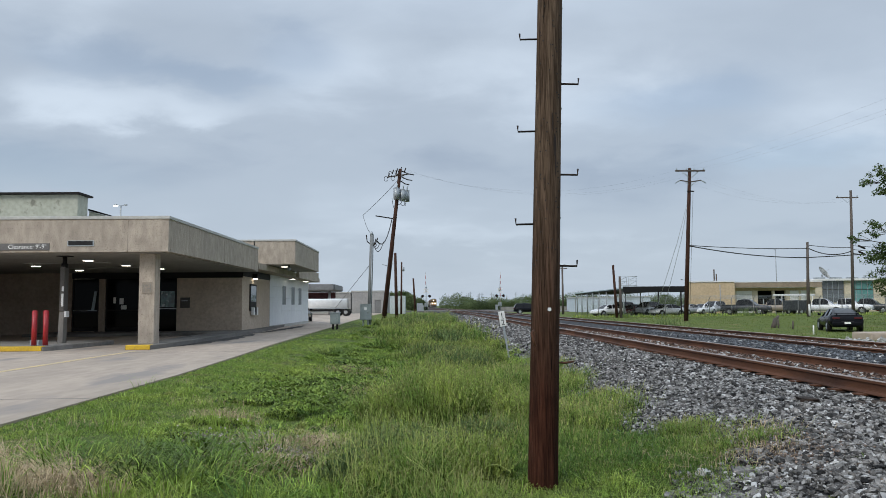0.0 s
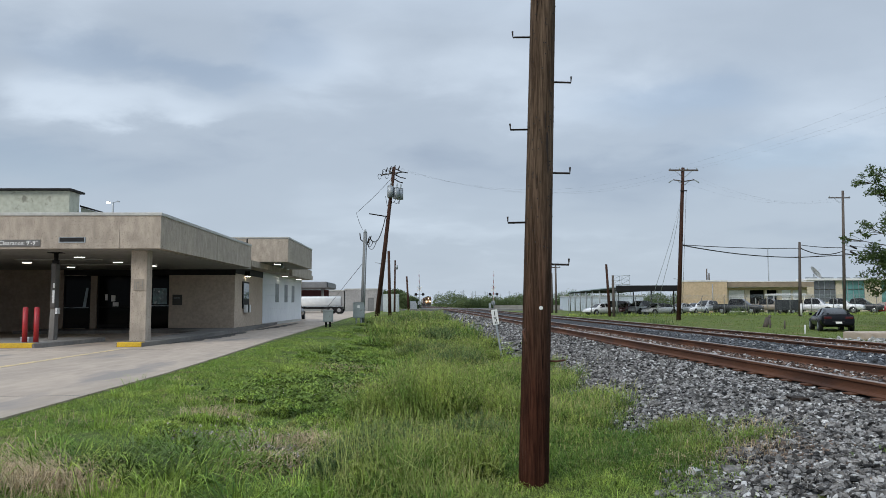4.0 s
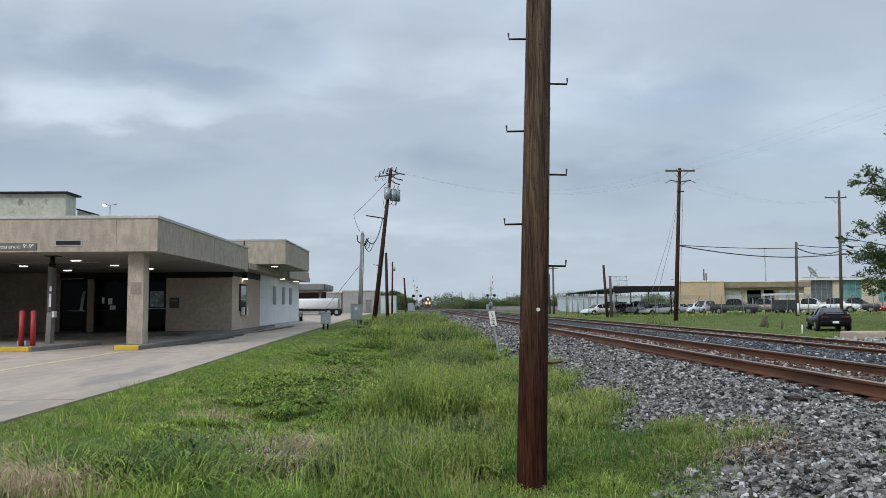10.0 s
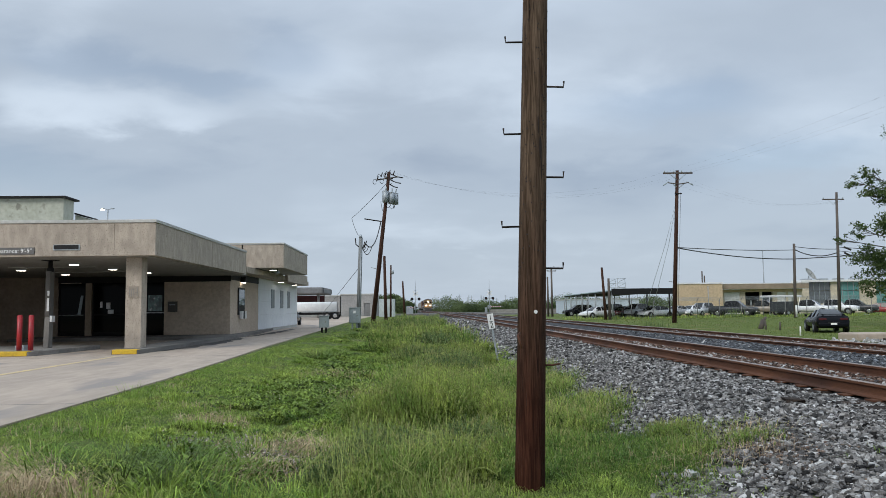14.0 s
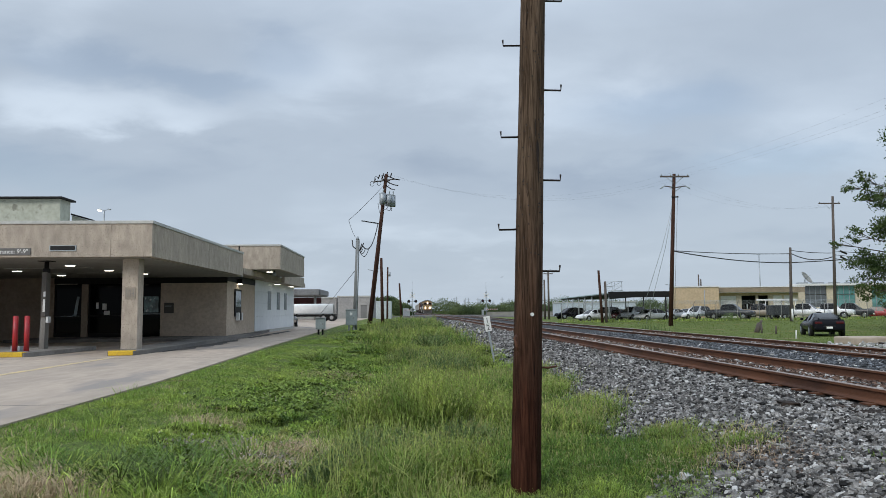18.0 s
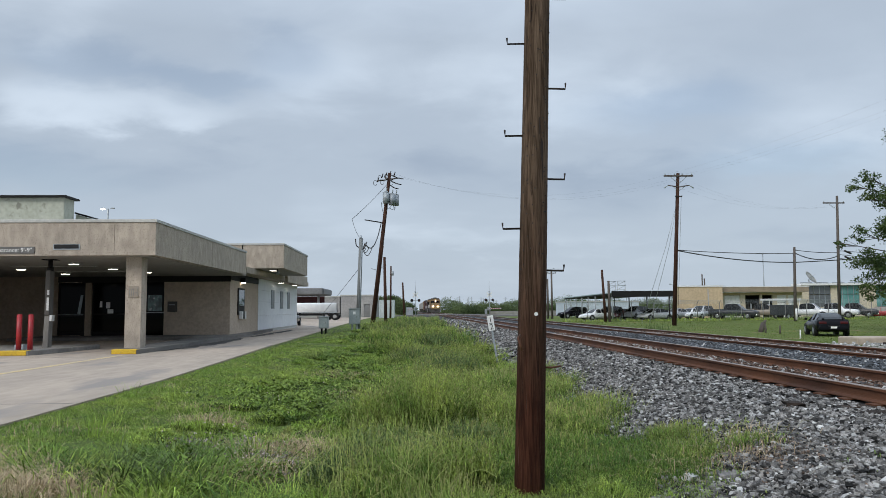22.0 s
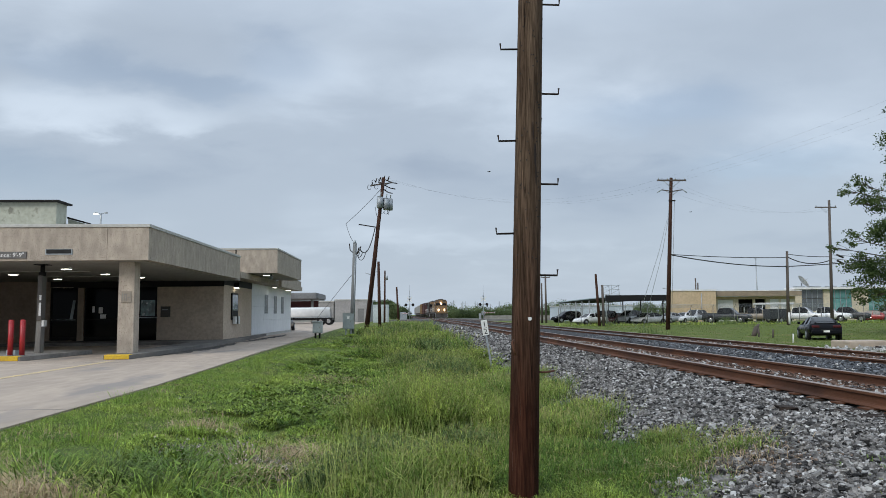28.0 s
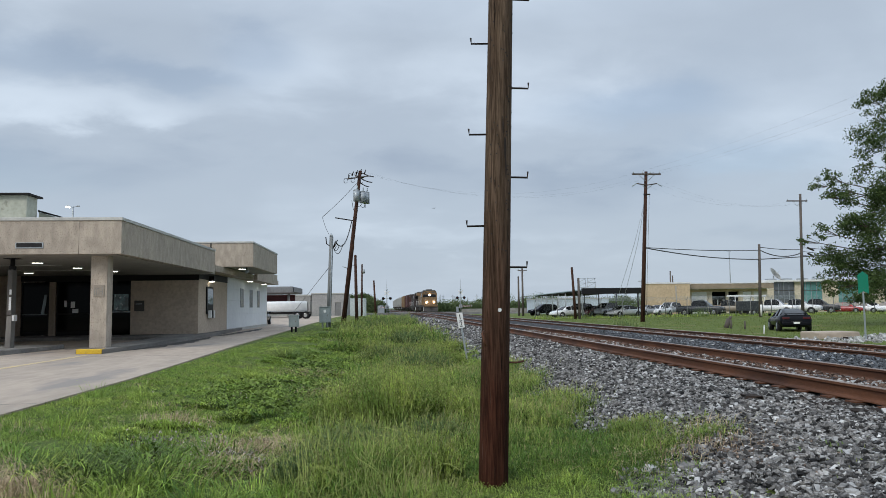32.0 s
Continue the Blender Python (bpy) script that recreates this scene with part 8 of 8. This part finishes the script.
def stones(name, x, y, r, material, label, lift=0.3):
    n = len(x)
    z = bed_z(x, y) + r * lift * RNG.uniform(-0.5, 2.2, n)
    which = RNG.randint(0, len(STONES), n)
    VV, FF, at = [], [], 0
    for k, (V, F) in enumerate(STONES):
        i = np.where(which == k)[0]
        m = len(i)
        if not m:
            continue
        a, b = RNG.rand(m) * 6.28, RNG.uniform(-0.9, 0.9, m)
        ca, sa, cb, sb = np.cos(a), np.sin(a), np.cos(b), np.sin(b)
        X = V[None, :, 0] * cb[:, None] + V[None, :, 2] * sb[:, None]
        Z = -V[None, :, 0] * sb[:, None] + V[None, :, 2] * cb[:, None]
        Y = np.repeat(V[None, :, 1], m, 0)
        P = np.stack([X * ca[:, None] - Y * sa[:, None], X * sa[:, None] + Y * ca[:, None], Z], 2) * r[i][:, None, None]
        P += np.stack([x[i], y[i], z[i]], 1)[:, None, :]
        VV.append(P.reshape(-1, 3))
        FF.append((np.arange(m)[:, None, None] * len(V) + F[None] + at).reshape(-1, 3))
        at += m * len(V)
    ob = raw(name, np.concatenate(VV).tolist(), np.concatenate(FF).tolist(), material)
    tagged(ob, label, "ballast", kind="stuff")


def build_stones():
    def shoulder(x, y):
        e = verge_edge(y)
        return step(-0.45, 0.05, x - e) * (x < 5.45)
    sets = ((64000, 1.9, 5.4, 4.3, 11.0, 0.013, 0.032), (24000, 2.0, 5.4, 11.0, 20.0, 0.019, 0.036), (14000, 2.4, 5.4, 20, 38, 0.03, 0.05), (8000, 2.5, 5.4, 38, 85, 0.05, 0.08))
    for n, x0, x1, y0, y1, r0, r1 in sets:
        x, y = scatter(n, x0, x1, y0, y1, shoulder)
        r = RNG.uniform(r0, r1, len(x)) * RNG.choice([0.7, 1.0, 1.35], len(x), p=[0.3, 0.55, 0.15])
        pale = RNG.rand(len(x)) < 0.15
        stones("ballast_stones", x[~pale], y[~pale], r[~pale], STONE, "grey crushed ballast stones beside the track")
        stones("ballast_stones", x[pale], y[pale], r[pale], STONE_PALE, "pale crushed ballast stones among the grey")
    for x0, x1, n, share in ((5.62, 6.92, 6500, 0.2), (7.15, 9.2, 11000, 0.05), (9.45, 10.75, 2500, 0.15), (11.0, 13.6, 5000, 0.1)):
        x, y = scatter(n, x0, x1, 5.5, 34, None, 1.4)
        r = RNG.uniform(0.03, 0.05, len(x))
        pale = RNG.rand(len(x)) < share
        stones("ballast_stones", x[~pale], y[~pale], r[~pale], STONE_RUST if x0 < 6 or 9 < x0 < 10 else STONE_BLUE, "grey crushed ballast stones between the rails", 0.1)
        stones("ballast_stones", x[pale], y[pale], r[pale], STONE_PALE, "pale crushed ballast stones between the rails", 0.1)
    x, y = RNG.normal(3.35, 0.22, 1500), RNG.normal(6.9, 0.38, 1500)
    stones("dry_dirt", x, y, RNG.uniform(0.008, 0.02, 1500), STONE_DIRT, "brown dirt and grit among the stones", 0.7)
    x, y = scatter(1700, 13.6, 26, 27.0, 33.5, lambda x, y: ((y < 31.2) & (y > 31.2 - (x - 13.6) * 0.45)) | ((x > 21.8) & (y > 29)))
    stones("rubble", x, y, RNG.uniform(0.05, 0.12, len(x)), STONE_PALE, "pale rubble heaped by the concrete slab", 0.6)


def big_stone(x, y, r, material, label, seed, name="stone", squash=1.0):
    V, F = STONES[seed % 12]
    ob = raw(name, (V * r * np.array([1, 1, squash])).tolist(), F.tolist(), material)
    ob.matrix_basis = pose(x, y, float(bed_z(np.array([x]), np.array([y]))[0]) + r * 0.2, 0, 0, seed * 37)
    tagged(ob, label, "stone")


build_lawn()
build_turf()
build_weeds()
build_bushes()
build_straw()
build_clover()
build_mounds()
build_lawn_east()
build_stones()
big_stone(2.47, 6.62, 0.10, STONE_PALE, "pale loose block lying at the verge", 3)
big_stone(2.75, 6.5, 0.09, STONE, "flat dark loose stone at the verge", 5)
big_stone(4.55, 8.75, 0.17, TIE, "broken dark chunk of sleeper on the stones", 2, "wood_chunk", 0.5)
for k in range(7):
    big_stone(19.6 + 0.3 * k, 31.0 - 0.1 * (k % 3), 0.16 + 0.03 * (k % 4), STONE if k % 2 else TIE, "dark rubble piece beside the concrete slab", k + 1, "rubble_piece")

# ---- what moves ----
def motions():
    for offset, length, car in train:
        walk(car, train_rows(offset, length))

    # the gates come down and stay down
    for arm, away, drop in ((ARM_W, 14, (8.2, 13.0)), (ARM_E, -166, (9.0, 14.0))):
        rows = []
        for t in (0.0, drop[0], *(drop[0] + (drop[1] - drop[0]) * k / 5 for k in range(1, 6)), 32.0):
            lift = 86 * (1 - smooth(drop[0], drop[1], t))
            rows.append((t, Matrix.Translation((0, 0.0, 1.25)) @ pose(0, 0, 0, 0, 0, away) @ pose(0, 0, 0, lift)))
        walk(arm, rows)
    # the dark vehicle turns in behind the lot, waits, and comes back to the road
    z = LOT_Z
    walk(MOVER, [(0.0, pose(17.0, 120, z, 0, 0, -2)), (0.8, pose(22.9, 119.5, z, 0, 0, -4)), (1.6, pose(26.4, 118.5, z, 0, 0, 4)), (2.4, pose(31.5, 120.5, z, 0, 0, 40)),
                 (3.4, pose(35.5, 126.0, z, 0, 0, 60)), (5.0, pose(37.0, 129.5, z, 0, 0, 65)), (11.0, pose(37.0, 129.5, z, 0, 0, 65)), (12.3, pose(33.5, 121.5, z, 0, 0, 120)), (13.0, pose(29.8, 116.5, z, 0, 0, 170)),
                 (13.5, pose(27.2, 115.0, z, 0, 0, 180)), (14.2, pose(25.6, 115.0, z, 0, 0, 188)), (16.0, pose(25.0, 114.6, z, 0, 0, 196)), (32.0, pose(24.9, 114.6, z, 0, 0, 196))])

    # small birds: at rest far off, then across the sky
    walk(BIRDS[0], [(0.0, pose(21.2, 110, 7.6)), (25.6, pose(21.2, 110, 7.6)), (26.6, pose(15.5, 90, 10.5)), (27.5, pose(9.2, 60, 11.6)), (27.8, pose(7.9, 60, 12.7)), (28.1, pose(6.3, 60, 13.6)), (28.5, pose(4.2, 60, 15.0)), (29.6, pose(-4.0, 60, 25.0)), (32.0, pose(-25, 62, 48.0))])
    walk(BIRDS[1], [(0.0, pose(-60, 90, 3.2)), (14.0, pose(-23.0, 80, 4.0)), (17.1, pose(-0.5, 70, 5.0)), (17.4, pose(2.5, 70, 5.1)), (18.0, pose(8.8, 70, 4.7)), (22.0, pose(44, 72, 6.5)), (32.0, pose(120, 80, 9.0))])
    walk(BIRDS[2], [(0.0, pose(150, 90, 14.0)), (24.0, pose(52, 75, 12.0)), (29.0, pose(21.3, 65, 10.6)), (30.0, pose(17.2, 65, 11.3)), (32.0, pose(4.5, 65, 10.4))])


motions()
